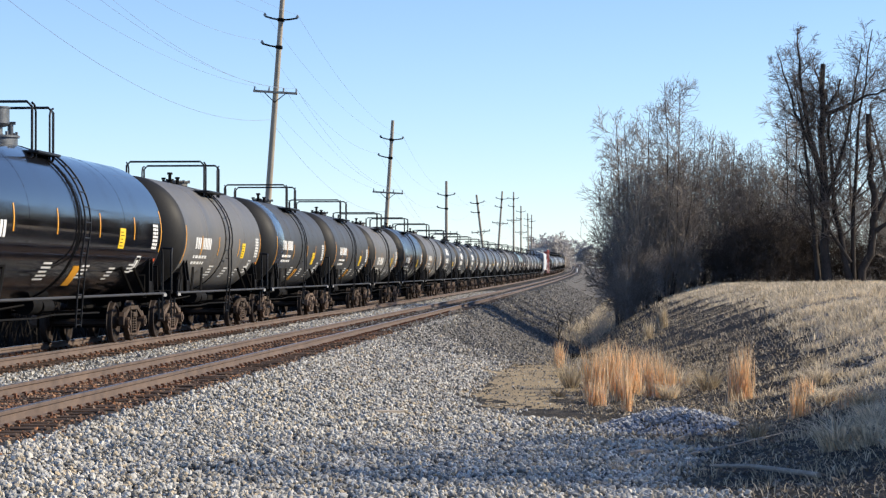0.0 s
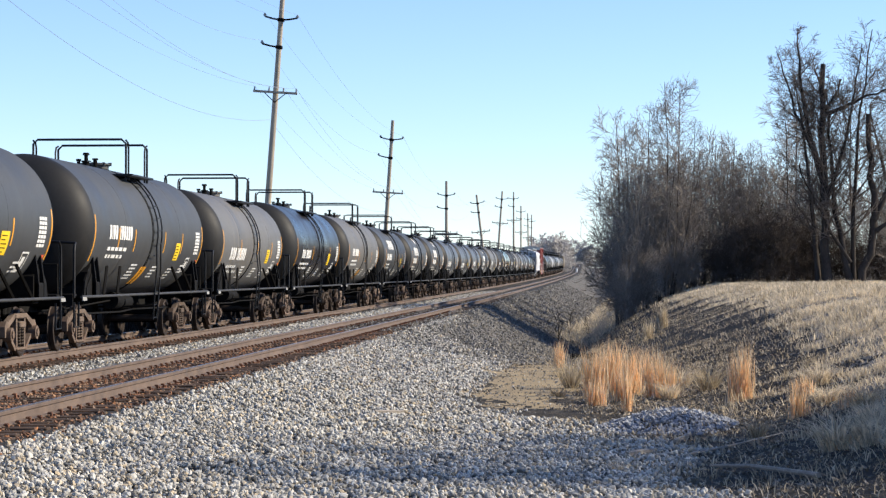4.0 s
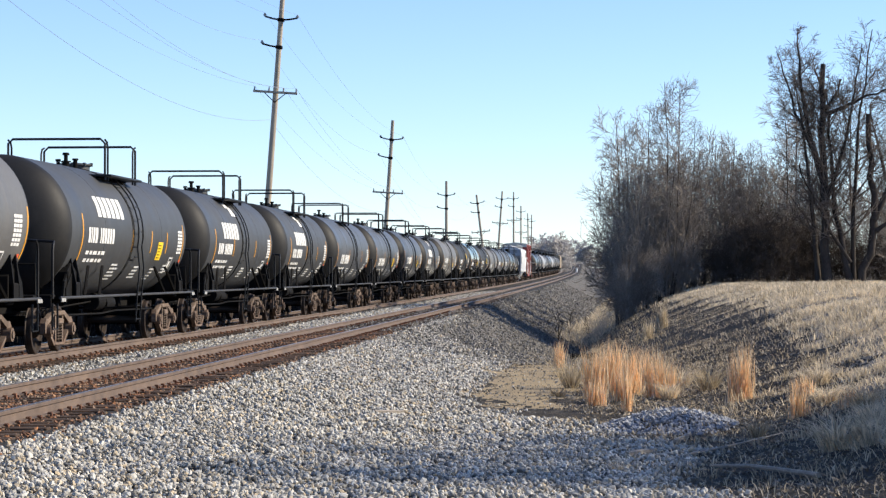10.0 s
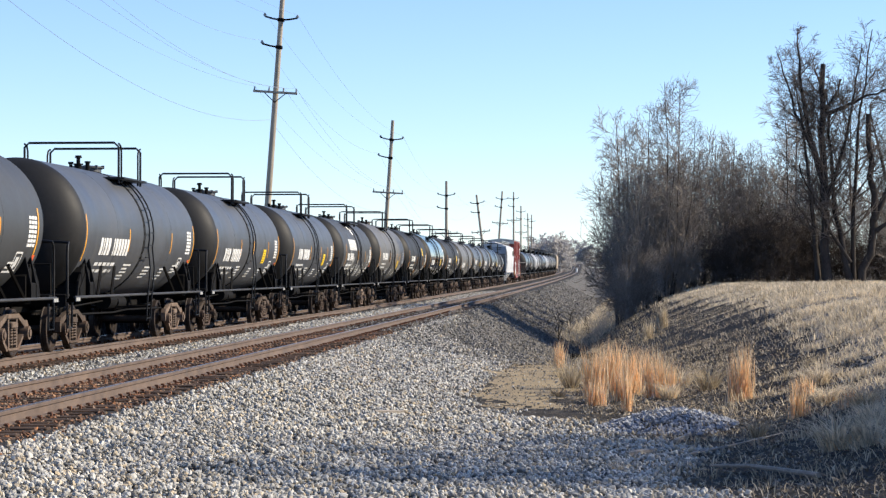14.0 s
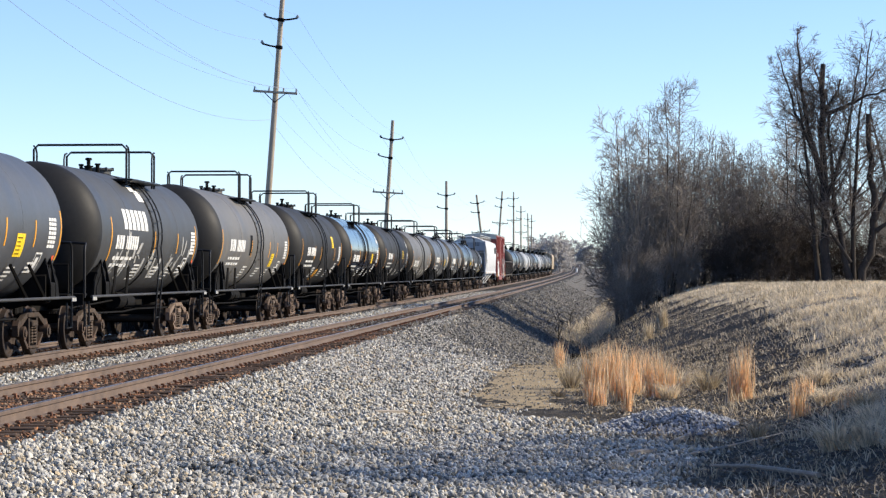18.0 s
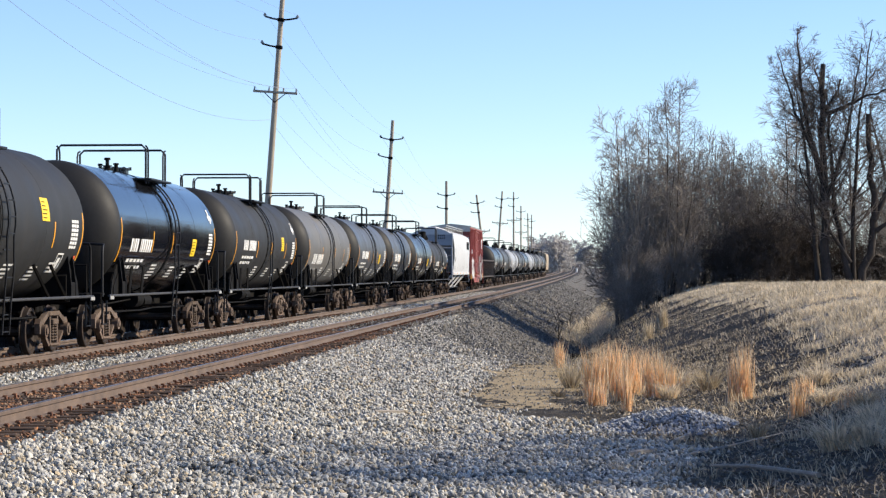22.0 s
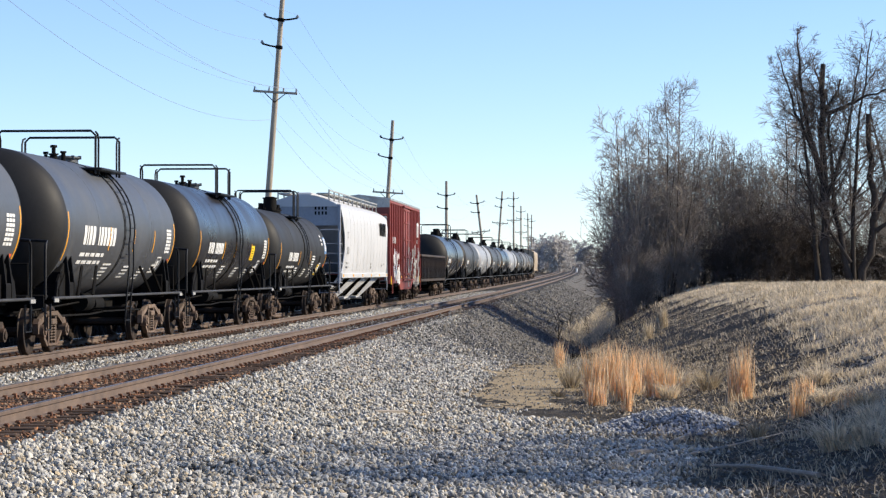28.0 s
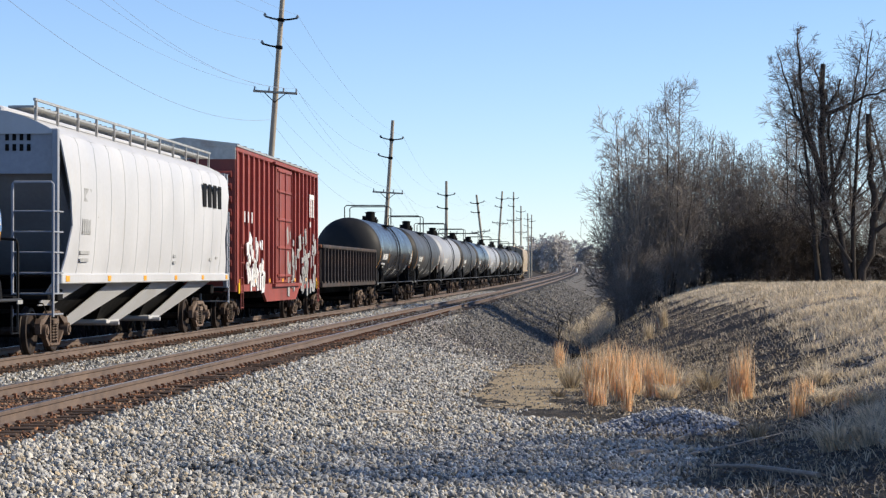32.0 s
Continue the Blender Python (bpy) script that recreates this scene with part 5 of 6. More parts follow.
add_car(hopper_car(21.1, M_HOPPER, M_HOPEND, "white covered hopper car, its end greyed for shade", True), 41.5, 62.6, 7.9)
add_car(box_car(20.0, "oxide red boxcar with sliding door and graffiti"), 62.0, 82.0, 6.8)
add_car(gondola_car(21.6, "dark ribbed open gondola car"), 82.2, 103.8, 7.8)
REAR = [S_, G, M_SILVER_TANK, G, S_, M_SILVER_TANK, G, B_, G]
for i, mat in enumerate(REAR):
    st = dict(seed=50 + i, r=1.55, zc=2.65, dome=1, lt=7.4, rail_top=5.0, deck=(-1.2, 1.2), num_z=2.2, sign=False, strips=(-0.5, 0.4), doubles=False)
    car, half, r, zc = tank_car(21.4, mat, "long pale pressure tank car with round valve housing" if mat is M_SILVER_TANK else "long dark pressure tank car with round valve housing", st)
    stencils(car, half, r, zc, st)
    add_car(car, 103.4 + 21.4 * i, 103.4 + 21.4 * (i + 1), 7.4)
add_car(hopper_car(19.0, M_BEIGE, M_BEIGE, "weathered beige covered hopper car", False), 296.0, 315.0, 7.0)



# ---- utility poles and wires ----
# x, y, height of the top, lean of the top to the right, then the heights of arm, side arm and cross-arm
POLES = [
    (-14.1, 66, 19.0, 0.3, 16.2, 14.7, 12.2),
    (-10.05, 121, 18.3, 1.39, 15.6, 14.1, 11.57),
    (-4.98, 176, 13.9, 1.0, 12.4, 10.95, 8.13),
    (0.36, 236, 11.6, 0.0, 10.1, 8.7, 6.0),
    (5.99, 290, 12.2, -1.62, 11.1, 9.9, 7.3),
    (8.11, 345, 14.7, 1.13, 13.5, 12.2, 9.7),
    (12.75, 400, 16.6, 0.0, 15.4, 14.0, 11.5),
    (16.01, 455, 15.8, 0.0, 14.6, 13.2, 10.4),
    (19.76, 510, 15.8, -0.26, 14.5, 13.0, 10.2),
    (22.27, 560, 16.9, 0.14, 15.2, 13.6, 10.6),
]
ENDS = []


def utility_pole(x, y, top, lean, z1, z2, z3):
    base = -1.4
    ob = tagged(new("utility_pole"), "tall weathered wooden utility pole with cross-arms", "utility pole", "poles along the line")
    h = top - base
    ob.matrix_basis = Matrix.Translation((x, y, base)) @ pose(0, 0, 0, 0, math.degrees(math.atan2(lean, h)), 0) @ pose(0, 0, 0, 0, 0, -5)
    b = MB()
    b.cyl((0, 0, -0.6), (0, 0, h), 0.21, 0.13, n=12)
    part("pole", b.mesh("pole", M_POLE, 40), ob)
    tips = []
    for name, z, reach in (("upper_arm", z1 - base, (-0.9, 0.9)), ("side_arm", z2 - base, (-0.95,))):
        for r in reach:
            b = MB()
            b.pipe([(0, 0, z - 0.05), (r * 0.5, -0.02, z), (r, -0.02, z + 0.1)], 0.055, 6)
            b.box((0, 0, z - 0.05), (0.36, 0.36, 0.2), ch=0.03)
            arm = part(name, b.mesh(name, M_FRAME, 40), ob)
            b = MB()
            b.cyl((r, -0.02, z + 0.1), (r, -0.02, z + 0.28), 0.07, 0.05, n=8)
            b.cyl((r, -0.02, z + 0.16), (r, -0.02, z + 0.19), 0.11, n=8)
            part("insulator", b.mesh("insulator", M_INSUL, 40), arm)
            tips.append(Vector((r, 0, z + 0.28)))
    z = z3 - base
    b = MB()
    b.box((0, -0.2, z), (2.44, 0.1, 0.13), ch=0.01)
    arm = part("cross_arm", b.mesh("cross_arm", M_POLE), ob)
    for sx in (-1, 1):
        b = MB()
        b.pipe([(sx * 0.62, -0.24, z - 0.02), (0, -0.2, z - 0.55)], 0.025, 5)
        part("brace", b.mesh("brace", M_FRAME), arm)
    for x_ in (-1.15, -0.35, 0.45, 1.15):
        b = MB()
        b.cyl((x_, -0.2, z + 0.06), (x_, -0.2, z + 0.26), 0.05, 0.035, n=8)
        part("insulator", b.mesh("insulator", M_INSUL, 40), arm)
        if x_ != -0.35:
            tips.append(Vector((x_, -0.2, z + 0.27)))
    tips.append(Vector((-0.2, 0, z - 1.5)))
    ENDS.append([ob.matrix_basis @ p for p in tips])


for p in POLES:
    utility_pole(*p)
for k in range(len(ENDS[0])):
    for i in range(len(ENDS) - 1):
        a, c = ENDS[i][k], ENDS[i + 1][k]
        sag = (0.9 + 0.25 * (k % 3)) * ((c - a).length / 55) ** 2 * (1.5 if k == 6 else 1.0)
        b = MB()
        b.pipe([a.lerp(c, t) - Vector((0, 0, 4 * sag * t * (1 - t))) for t in np.linspace(0, 1, 22)], 0.0065 if k < 6 else 0.008, 4)
        tagged(new("wire", b.mesh("wire", M_WIRE, 60)), "thin grey overhead wire between poles", "wire", "wires between poles")

# ---- bare trees and thickets ----


def grow(seed, height, r0, kids, spread=0.6, up=0.3, stems=1, low=0.22, min_r=0.011, crooked=0.12, stem_lean=0.1, reach=0.42, limbs=()):
    """Branching polylines as (points, radii, level)."""
    rng = np.random.default_rng(seed)
    out = []

    def branch(p, d, L, r, lvl):
        n = (10, 5, 3, 2, 2)[lvl]
        pts, rad = [p], [r]
        tip = min_r * 0.6 if lvl else max(min_r, r * 0.1)
        d0 = d / np.linalg.norm(d)
        for i in range(n):
            wob = rng.normal(0, crooked * (1.3 if lvl else 0.6), 3)
            d = d * 0.45 + d0 * 0.55 + wob + np.array([0, 0, (0.28 if lvl == 1 else 0.0 if lvl else 0.1) * up * i])
            d /= np.linalg.norm(d)
            p = p + d * L / n
            pts.append(p)
            rad.append(r + (tip - r) * ((i + 1) / n) ** 0.8)
        out.append((np.array(pts), np.array(rad), lvl))
        if lvl < len(kids):
            sprout(pts, rad, L, lvl, kids[lvl])

    def sprout(pts, rad, L, lvl, count):
        n = len(pts) - 1
        for j in range(count):
            t = (low + (1 - low) * (j + rng.uniform(0, 1)) / count) if lvl == 0 else rng.uniform(0.12, 1.0)
            t = min(t * (0.93 if lvl == 0 else 1.0), 0.97)
            i = min(int(t * n), n - 1)
            q = pts[i] + (pts[i + 1] - pts[i]) * (t * n - i)
            ax = pts[i + 1] - pts[i]
            ax /= np.linalg.norm(ax)
            side = rng.normal(0, 1, 3)
            side -= ax * side.dot(ax)
            side /= np.linalg.norm(side)
            ang = rng.uniform(0.55, 1.1) * spread * 1.6
            dd = ax * math.cos(ang) + side * math.sin(ang)
            rr = max(min_r, min(rad[i] * rng.uniform(0.35, 0.6), 0.06))
            fall = (1.1 - 0.68 * t) if lvl == 0 else (1.2 - 0.8 * t)
            branch(q, dd, L * rng.uniform(0.7, 1.25) * (reach if lvl == 0 else 0.58 if lvl == 1 else 0.8) * fall, rr, lvl + 1)

    # main limbs laid out one by one: start, end, thickness at both, bow sideways, twigs along it
    for p0, p1, ra, rb, bow, twigs in limbs:
        p0, p1 = np.array(p0, float), np.array(p1, float)
        t = np.linspace(0, 1, 11)
        pts = p0 + (p1 - p0) * t[:, None] + rng.normal(0, 0.045, (11, 3)) * np.minimum(1, 4 * t)[:, None]
        pts[:, 0] += bow * 4 * t * (1 - t)
        rad = ra + (rb - ra) * t ** 0.8
        out.append((pts, rad, 0))
        sprout(list(pts), list(rad), max(3.2, np.linalg.norm(p1 - p0) * 0.8), 0, twigs)
    for _ in range(stems):
        a = rng.uniform(0, 2 * math.pi)
        lean = rng.uniform(0, stem_lean)
        off = 0.0 if stems == 1 else rng.uniform(0, 0.35)
        branch(np.array([off * math.cos(a), off * math.sin(a), -0.3]), np.array([lean * math.cos(a), lean * math.sin(a), 1.0]), height * rng.uniform(0.75, 1.0), r0 * rng.uniform(0.7, 1.0), 0)
    if stems == 1 and height > 5:
        tip = out[0][0][-1].copy()
        for pts, _, _ in out:
            pts[:, :2] -= 0.85 * tip[:2] * (pts[:, 2:] / tip[2])
    return out


def limbs_mesh(name, lines, mat, sides):
    V, Fc, n0 = [], [], 0
    ring = np.stack([np.cos(np.arange(sides) * 2 * np.pi / sides), np.sin(np.arange(sides) * 2 * np.pi / sides)], -1)
    for pts, rad, _ in lines:
        t = np.gradient(pts, axis=0)
        t /= np.linalg.norm(t, axis=1)[:, None]
        ref = np.array([1.0, 0.0, 0.0]) if abs(t[0][0]) < 0.8 else np.array([0.0, 1.0, 0.0])
        u = np.cross(t, ref)
        u /= np.linalg.norm(u, axis=1)[:, None]
        w = np.cross(t, u)
        v = pts[:, None, :] + rad[:, None, None] * (ring[None, :, :1] * u[:, None, :] + ring[None, :, 1:] * w[:, None, :])
        V.append(v.reshape(-1, 3))
        n = len(pts)
        i = n0 + np.arange(n - 1)[:, None] * sides + np.arange(sides)[None, :]
        j = n0 + np.arange(n - 1)[:, None] * sides + (np.arange(sides)[None, :] + 1) % sides
        Fc.append(np.stack([i, j, j + sides, i + sides], -1).reshape(-1, 4))
        n0 += n * sides
    return raw_mesh(name, np.concatenate(V), np.concatenate(Fc), mat, True)


def bare_tree(kind, name, label, cat, trunk_mat, twig_mat, **kw):
    lines = grow(**kw)
    return (name, label, cat, limbs_mesh("trunk", [l for l in lines if l[2] == 0], trunk_mat, 8), limbs_mesh("crown", [l for l in lines if l[2] > 0], twig_mat, 3))


TREES = {
    "slim": bare_tree(0, "bare_tree", "slender leafless tree with fine grey twigs", "tree", M_BUSH, M_TWIG, seed=3, height=12, r0=0.09, kids=(26, 7, 4), spread=0.6, up=0.26, low=0.15, min_r=0.0105, crooked=0.08, reach=0.26),
    "slim2": bare_tree(0, "bare_tree", "slender leafless tree with upright branches", "tree", M_BUSH, M_TWIG, seed=8, height=12, r0=0.09, kids=(24, 7, 4), spread=0.56, up=0.3, low=0.18, min_r=0.0105, crooked=0.08, reach=0.28),
    "multi": bare_tree(0, "bare_tree", "leafless many-stemmed tree with dark trunks", "tree", M_BARK, M_TWIG, seed=21, height=11, r0=0.1, kids=(13, 7, 3), spread=0.68, up=0.16, stems=4, stem_lean=0.45, low=0.15, crooked=0.13, min_r=0.0095, reach=0.4),
    "ivy": bare_tree(0, "bare_tree", "tall leafless tree with thick dark trunk and a broken top", "tree", M_BARK, M_DARKTWIG, seed=15, height=1, r0=0.1, stems=0, kids=(10, 8, 4), spread=0.6, up=0.3, low=0.25, min_r=0.0095, crooked=0.09, reach=0.34, limbs=[
        ((0.2, 0, -0.4), (0, 0.2, 10.6), 0.26, 0.12, -0.1, 34), ((0.05, 0, 8.1), (3.2, -0.6, 9.4), 0.12, 0.03, -0.1, 9), ((0.1, 0, 4.6), (-1.1, 0.8, 12.4), 0.19, 0.025, -0.35, 24), ((0.0, 0, 5.4), (-2.3, -0.5, 11.2), 0.11, 0.02, -0.2, 17), ((0.1, 0, 3.8), (2.0, 1.0, 11.6), 0.12, 0.02, 0.25, 17), ((0, 0, 8.3), (0.9, 0.3, 9.9), 0.09, 0.03, 0.1, 5), ((-0.2, 0.3, -0.4), (-1.3, 0.9, 10.2), 0.17, 0.02, 0.2, 22)]),
    "fork": bare_tree(0, "bare_tree", "broad leafless tree with dark spreading stems, one broken off", "tree", M_BARK, M_DARKTWIG, seed=17, height=1, r0=0.1, stems=0, kids=(9, 8, 4), spread=0.6, up=0.28, low=0.22, min_r=0.0095, crooked=0.09, reach=0.36, limbs=[
        ((-0.1, 0, -0.4), (-1.2, 0.4, 8.8), 0.19, 0.03, -0.25, 17), ((0.1, 0, -0.4), (0.85, -0.3, 3.2), 0.2, 0.16, 0.15, 3), ((0.85, -0.3, 3.1), (0.6, -0.3, 7.6), 0.16, 0.12, -0.05, 10), ((0.8, -0.3, 2.9), (2.7, 0.3, 8.8), 0.17, 0.03, 0.3, 18), ((0.0, 0.2, -0.4), (1.0, 0.9, 11.6), 0.14, 0.02, -0.35, 24), ((0.9, -0.3, 2.4), (4.0, -0.8, 4.6), 0.12, 0.02, -0.1, 12), ((-0.2, 0, 1.0), (-2.6, -0.6, 5.4), 0.1, 0.02, -0.2, 12)]),
    "scrub": bare_tree(0, "thicket_shrub", "leafless scrub of grey-brown twigs", "shrub", M_TWIG, M_TWIG, seed=31, height=6.0, r0=0.045, kids=(9, 5, 2), spread=0.6, up=0.16, stems=8, stem_lean=0.55, low=0.08, crooked=0.1, min_r=0.0125, reach=0.45),
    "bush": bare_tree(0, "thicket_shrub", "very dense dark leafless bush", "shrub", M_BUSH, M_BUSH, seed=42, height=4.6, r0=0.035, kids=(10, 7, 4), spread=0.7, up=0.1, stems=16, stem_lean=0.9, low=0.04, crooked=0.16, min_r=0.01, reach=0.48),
}


def plant(kind, x, y, scale, turn, wide=1.0, sink=0.0, top=None):
    """top: the height above the rails that the crown reaches, in place of a scale."""
    name, label, cat, trunk, crown = TREES[kind]
    if top is not None:
        scale = (top - spot_z(x, y)) / max(v.co.z for v in crown.vertices)
    ob = tagged(new(name), label, cat, "trees beside the line")
    z = spot_z(x, y) - sink
    ob.matrix_basis = Matrix.Translation((x, y, z)) @ pose(0, 0, 0, 0, 0, turn) @ Matrix.Diagonal((scale * wide, scale * wide, scale, 1))
    part("trunk", trunk, ob)
    part("crown", crown, ob, "fine bare twigs")
    return ob


def spot(x, y):
    """Along and across the line, for a place on the plan."""
    s = y
    for _ in range(5):
        h = float(np.interp(s, SG, _hd))
        dx, dy = x - float(np.interp(s, SG, _px)), y - float(np.interp(s, SG, _py))
        s = s + dx * math.sin(h) + dy * math.cos(h)
    h = float(np.interp(s, SG, _hd))
    dx, dy = x - float(np.interp(s, SG, _px)), y - float(np.interp(s, SG, _py))
    return s, dx * math.cos(h) - dy * math.sin(h)


def spot_z(x, y):
    s, o = spot(x, y)
    return float(ground_at(s, o)[2])


# kind, x, y, height of the crown's top, turn, width
for kind, x, y, top, turn, wide in [
    ("slim2", 9.6, 121, 10.9, 33, 0.85), ("slim", 9.9, 121, 10.3, 80, 0.9), ("slim", 11.8, 118, 12.2, 77, 0.85), ("slim2", 11.2, 120, 11.2, 150, 0.8),
    ("slim2", 12.8, 119, 12.4, 123, 0.85), ("slim", 13.9, 122, 10.4, 200, 0.9), ("slim2", 14.9, 122, 9.6, 260, 1.0), ("slim", 15.8, 120, 9.3, 300, 1.0),
    ("slim2", 10.4, 128, 9.6, 10, 0.9), ("slim", 12.3, 132, 10.0, 160, 1.0), ("slim", 13.5, 150, 8.5, 210, 1.0), ("slim", 21.4, 128, 13.0, 340, 1.0),
    ("slim2", 18.6, 120, 11.4, 10, 1.0), ("slim", 19.6, 124, 13.8, 70, 0.9), ("slim2", 23.2, 126, 13.4, 190, 1.0), ("slim", 17.2, 124, 9.2, 45, 1.0),
    ("multi", 11.9, 117, 9.2, 40, 0.8), ("multi", 10.8, 119, 8.2, 90, 0.6), ("multi", 14.2, 120, 9.2, 190, 0.85), ("multi", 16.5, 126, 9.0, 130, 0.9), ("multi", 18.0, 122, 8.6, 250, 0.8),
    ("ivy", 19.4, 113, 14.6, 0, 1.0), ("fork", 21.0, 113, 14.8, 0, 1.0), ("fork", 25.6, 119, 14.6, 150, 0.9), ("ivy", 27.5, 124, 15.0, 200, 0.9),
    ("scrub", 9.8, 117, 6.6, 50, 0.55), ("scrub", 9.4, 119, 4.8, 200, 0.55), ("scrub", 9.8, 116, 5.2, 260, 0.6), ("scrub", 10.8, 117.5, 7.6, 20, 0.6), ("scrub", 11.9, 117, 7.8, 300, 0.65), ("scrub", 10.2, 122, 8.0, 100, 0.6),
    ("scrub", 12.7, 121, 8.6, 160, 0.65), ("scrub", 14.7, 123, 8.6, 210, 0.7), ("scrub", 13.4, 117, 6.6, 120, 0.7), ("scrub", 15.9, 119, 8.4, 235, 0.75), ("scrub", 17.0, 123, 8.6, 260, 0.8), ("scrub", 18.6, 124, 8.4, 310, 0.8),
    ("scrub", 20.6, 126, 8.4, 20, 0.8), ("scrub", 24.6, 123, 8.0, 130, 0.8), ("scrub", 19.4, 119, 7.4, 15, 0.85), ("scrub", 21.6, 117, 7.0, 95, 0.85), ("scrub", 23.6, 117, 7.2, 195, 0.85),
    ("scrub", 12.6, 142, 7.2, 240, 0.65), ("scrub", 13.5, 140, 8.8, 290, 0.75), ("scrub", 16.0, 145, 9.6, 340, 0.9), ("scrub", 14.6, 160, 8.0, 15, 0.7), ("scrub", 16.4, 175, 8.6, 65, 0.8),
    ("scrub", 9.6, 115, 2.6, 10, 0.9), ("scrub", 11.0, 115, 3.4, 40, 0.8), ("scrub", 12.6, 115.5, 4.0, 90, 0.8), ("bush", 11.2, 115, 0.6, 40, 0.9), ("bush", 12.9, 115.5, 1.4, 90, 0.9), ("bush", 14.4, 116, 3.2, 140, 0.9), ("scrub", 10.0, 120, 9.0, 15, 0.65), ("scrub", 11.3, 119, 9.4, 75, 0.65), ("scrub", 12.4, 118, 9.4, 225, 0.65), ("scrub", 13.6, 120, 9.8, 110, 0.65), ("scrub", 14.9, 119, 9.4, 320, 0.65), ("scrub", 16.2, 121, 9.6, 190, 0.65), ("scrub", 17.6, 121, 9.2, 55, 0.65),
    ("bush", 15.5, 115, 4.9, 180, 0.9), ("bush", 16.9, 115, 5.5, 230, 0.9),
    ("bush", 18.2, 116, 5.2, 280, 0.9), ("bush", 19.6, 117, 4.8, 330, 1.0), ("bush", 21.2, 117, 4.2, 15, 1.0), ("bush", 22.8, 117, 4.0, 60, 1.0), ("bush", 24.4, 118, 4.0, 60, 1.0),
    ("scrub", 19.0, 136, 8.4, 40, 0.9), ("scrub", 22.0, 138, 8.6, 140, 0.9), ("scrub", 25.5, 138, 8.8, 240, 0.9),
]:
    plant(kind, x, y, 1.0, turn, wide, top=top)

# Scrub on the bank beside the camera, whose shade falls on the gravel.
for row in [("multi", 17.5, 18.0, 0.95, 10, 1.0), ("multi", 18.5, 21.5, 1.0, 80, 1.0), ("multi", 17.8, 25.0, 1.0, 150, 1.0), ("multi", 19.0, 28.5, 1.05, 220, 1.0), ("multi", 17.0, 14.5, 0.9, 100, 1.0), ("multi", 15.4, 19.5, 0.85, 60, 1.0), ("multi", 15.8, 23.2, 0.85, 180, 1.0), ("multi", 15.6, 27.0, 0.85, 300, 0.9), ("multi", 20.8, 24.0, 1.1, 200, 1.0), ("scrub", 11.2, 17.0, 0.9, 140, 0.9), ("scrub", 10.6, 25.0, 1.0, 330, 0.9), ("bush", 11.6, 27.5, 1.0, 75, 0.9), ("scrub", 12.5, 31.0, 1.0, 15, 0.8), ("bush", 13.5, 23.5, 1.1, 200, 1.0), ("bush", 14.0, 30.0, 1.3, 300, 1.0), ("scrub", 9.5, 12.0, 0.9, 60, 1.0), ("scrub", 12.5, 142.0, 0.9, 30, 1.2), ("scrub", 14.2, 158.0, 1.0, 80, 1.2), ("scrub", 15.0, 172.0, 1.0, 120, 1.2), ("scrub", 16.2, 188.0, 1.1, 170, 1.2), ("scrub", 17.5, 204.0, 1.1, 220, 1.2), ("scrub", 19.0, 222.0, 1.1, 270, 1.2), ("scrub", 20.5, 242.0, 1.1, 320, 1.2), ("scrub", 12.0, 130.0, 0.9, 45, 1.1), ("scrub", 11.4, 121.0, 0.8, 95, 1.0), ("bush", -17.0, 30.0, 0.4, 0, 1.3), ("bush", -18.0, 36.0, 0.45, 60, 1.3), ("bush", -17.0, 43.0, 0.4, 120, 1.3), ("bush", -16.5, 50.0, 0.45, 180, 1.3), ("bush", -16.0, 57.0, 0.4, 240, 1.3), ("bush", -15.5, 66.0, 0.45, 300, 1.3), ("bush", -15.0, 76.0, 0.5, 20, 1.3), ("bush", -14.0, 88.0, 0.5, 90, 1.3)]:
    plant(*row)

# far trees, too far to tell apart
def far_wood(name, seed, x0, x1, y, h0, h1, n, depth=40, mat=M_FARTWIG, label="distant leafless wood, paled to grey-brown for haze"):
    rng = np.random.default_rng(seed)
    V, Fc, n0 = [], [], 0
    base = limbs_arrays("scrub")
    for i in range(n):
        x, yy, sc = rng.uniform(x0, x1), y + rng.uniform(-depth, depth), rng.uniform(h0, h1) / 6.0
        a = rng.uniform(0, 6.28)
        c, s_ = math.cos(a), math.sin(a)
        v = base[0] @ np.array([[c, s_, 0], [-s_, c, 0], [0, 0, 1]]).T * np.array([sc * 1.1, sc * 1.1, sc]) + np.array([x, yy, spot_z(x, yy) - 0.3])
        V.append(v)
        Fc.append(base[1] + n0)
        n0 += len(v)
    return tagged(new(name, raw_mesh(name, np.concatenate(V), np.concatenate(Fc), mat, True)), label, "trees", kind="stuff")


def limbs_arrays(kind):
    rng_lines = [(p, np.maximum(r, 0.03) * 1.2, l) for p, r, l in grow(seed=5, height=6.0, r0=0.09, kids=(10, 8, 3), spread=0.65, up=0.2, stems=7, stem_lean=0.45, low=0.1, crooked=0.16, min_r=0.03)]
    me = limbs_mesh("tmp", rng_lines, M_TWIG, 3)
    v = np.empty(len(me.vertices) * 3, np.float32)
    me.vertices.foreach_get("co", v)
    f = np.empty(len(me.loops), np.int32)
    me.loops.foreach_get("vertex_index", f)
    bpy.data.meshes.remove(me)
    return v.reshape(-1, 3), f.reshape(-1, 4)


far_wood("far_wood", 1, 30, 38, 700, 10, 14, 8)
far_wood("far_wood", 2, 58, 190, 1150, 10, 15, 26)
# the wood beyond the bank, beside and behind the camera
far_wood("bank_wood", 4, 40, 66, 10, 7, 10, 60, 70, M_BUSH, "leafless wood beyond the bank")


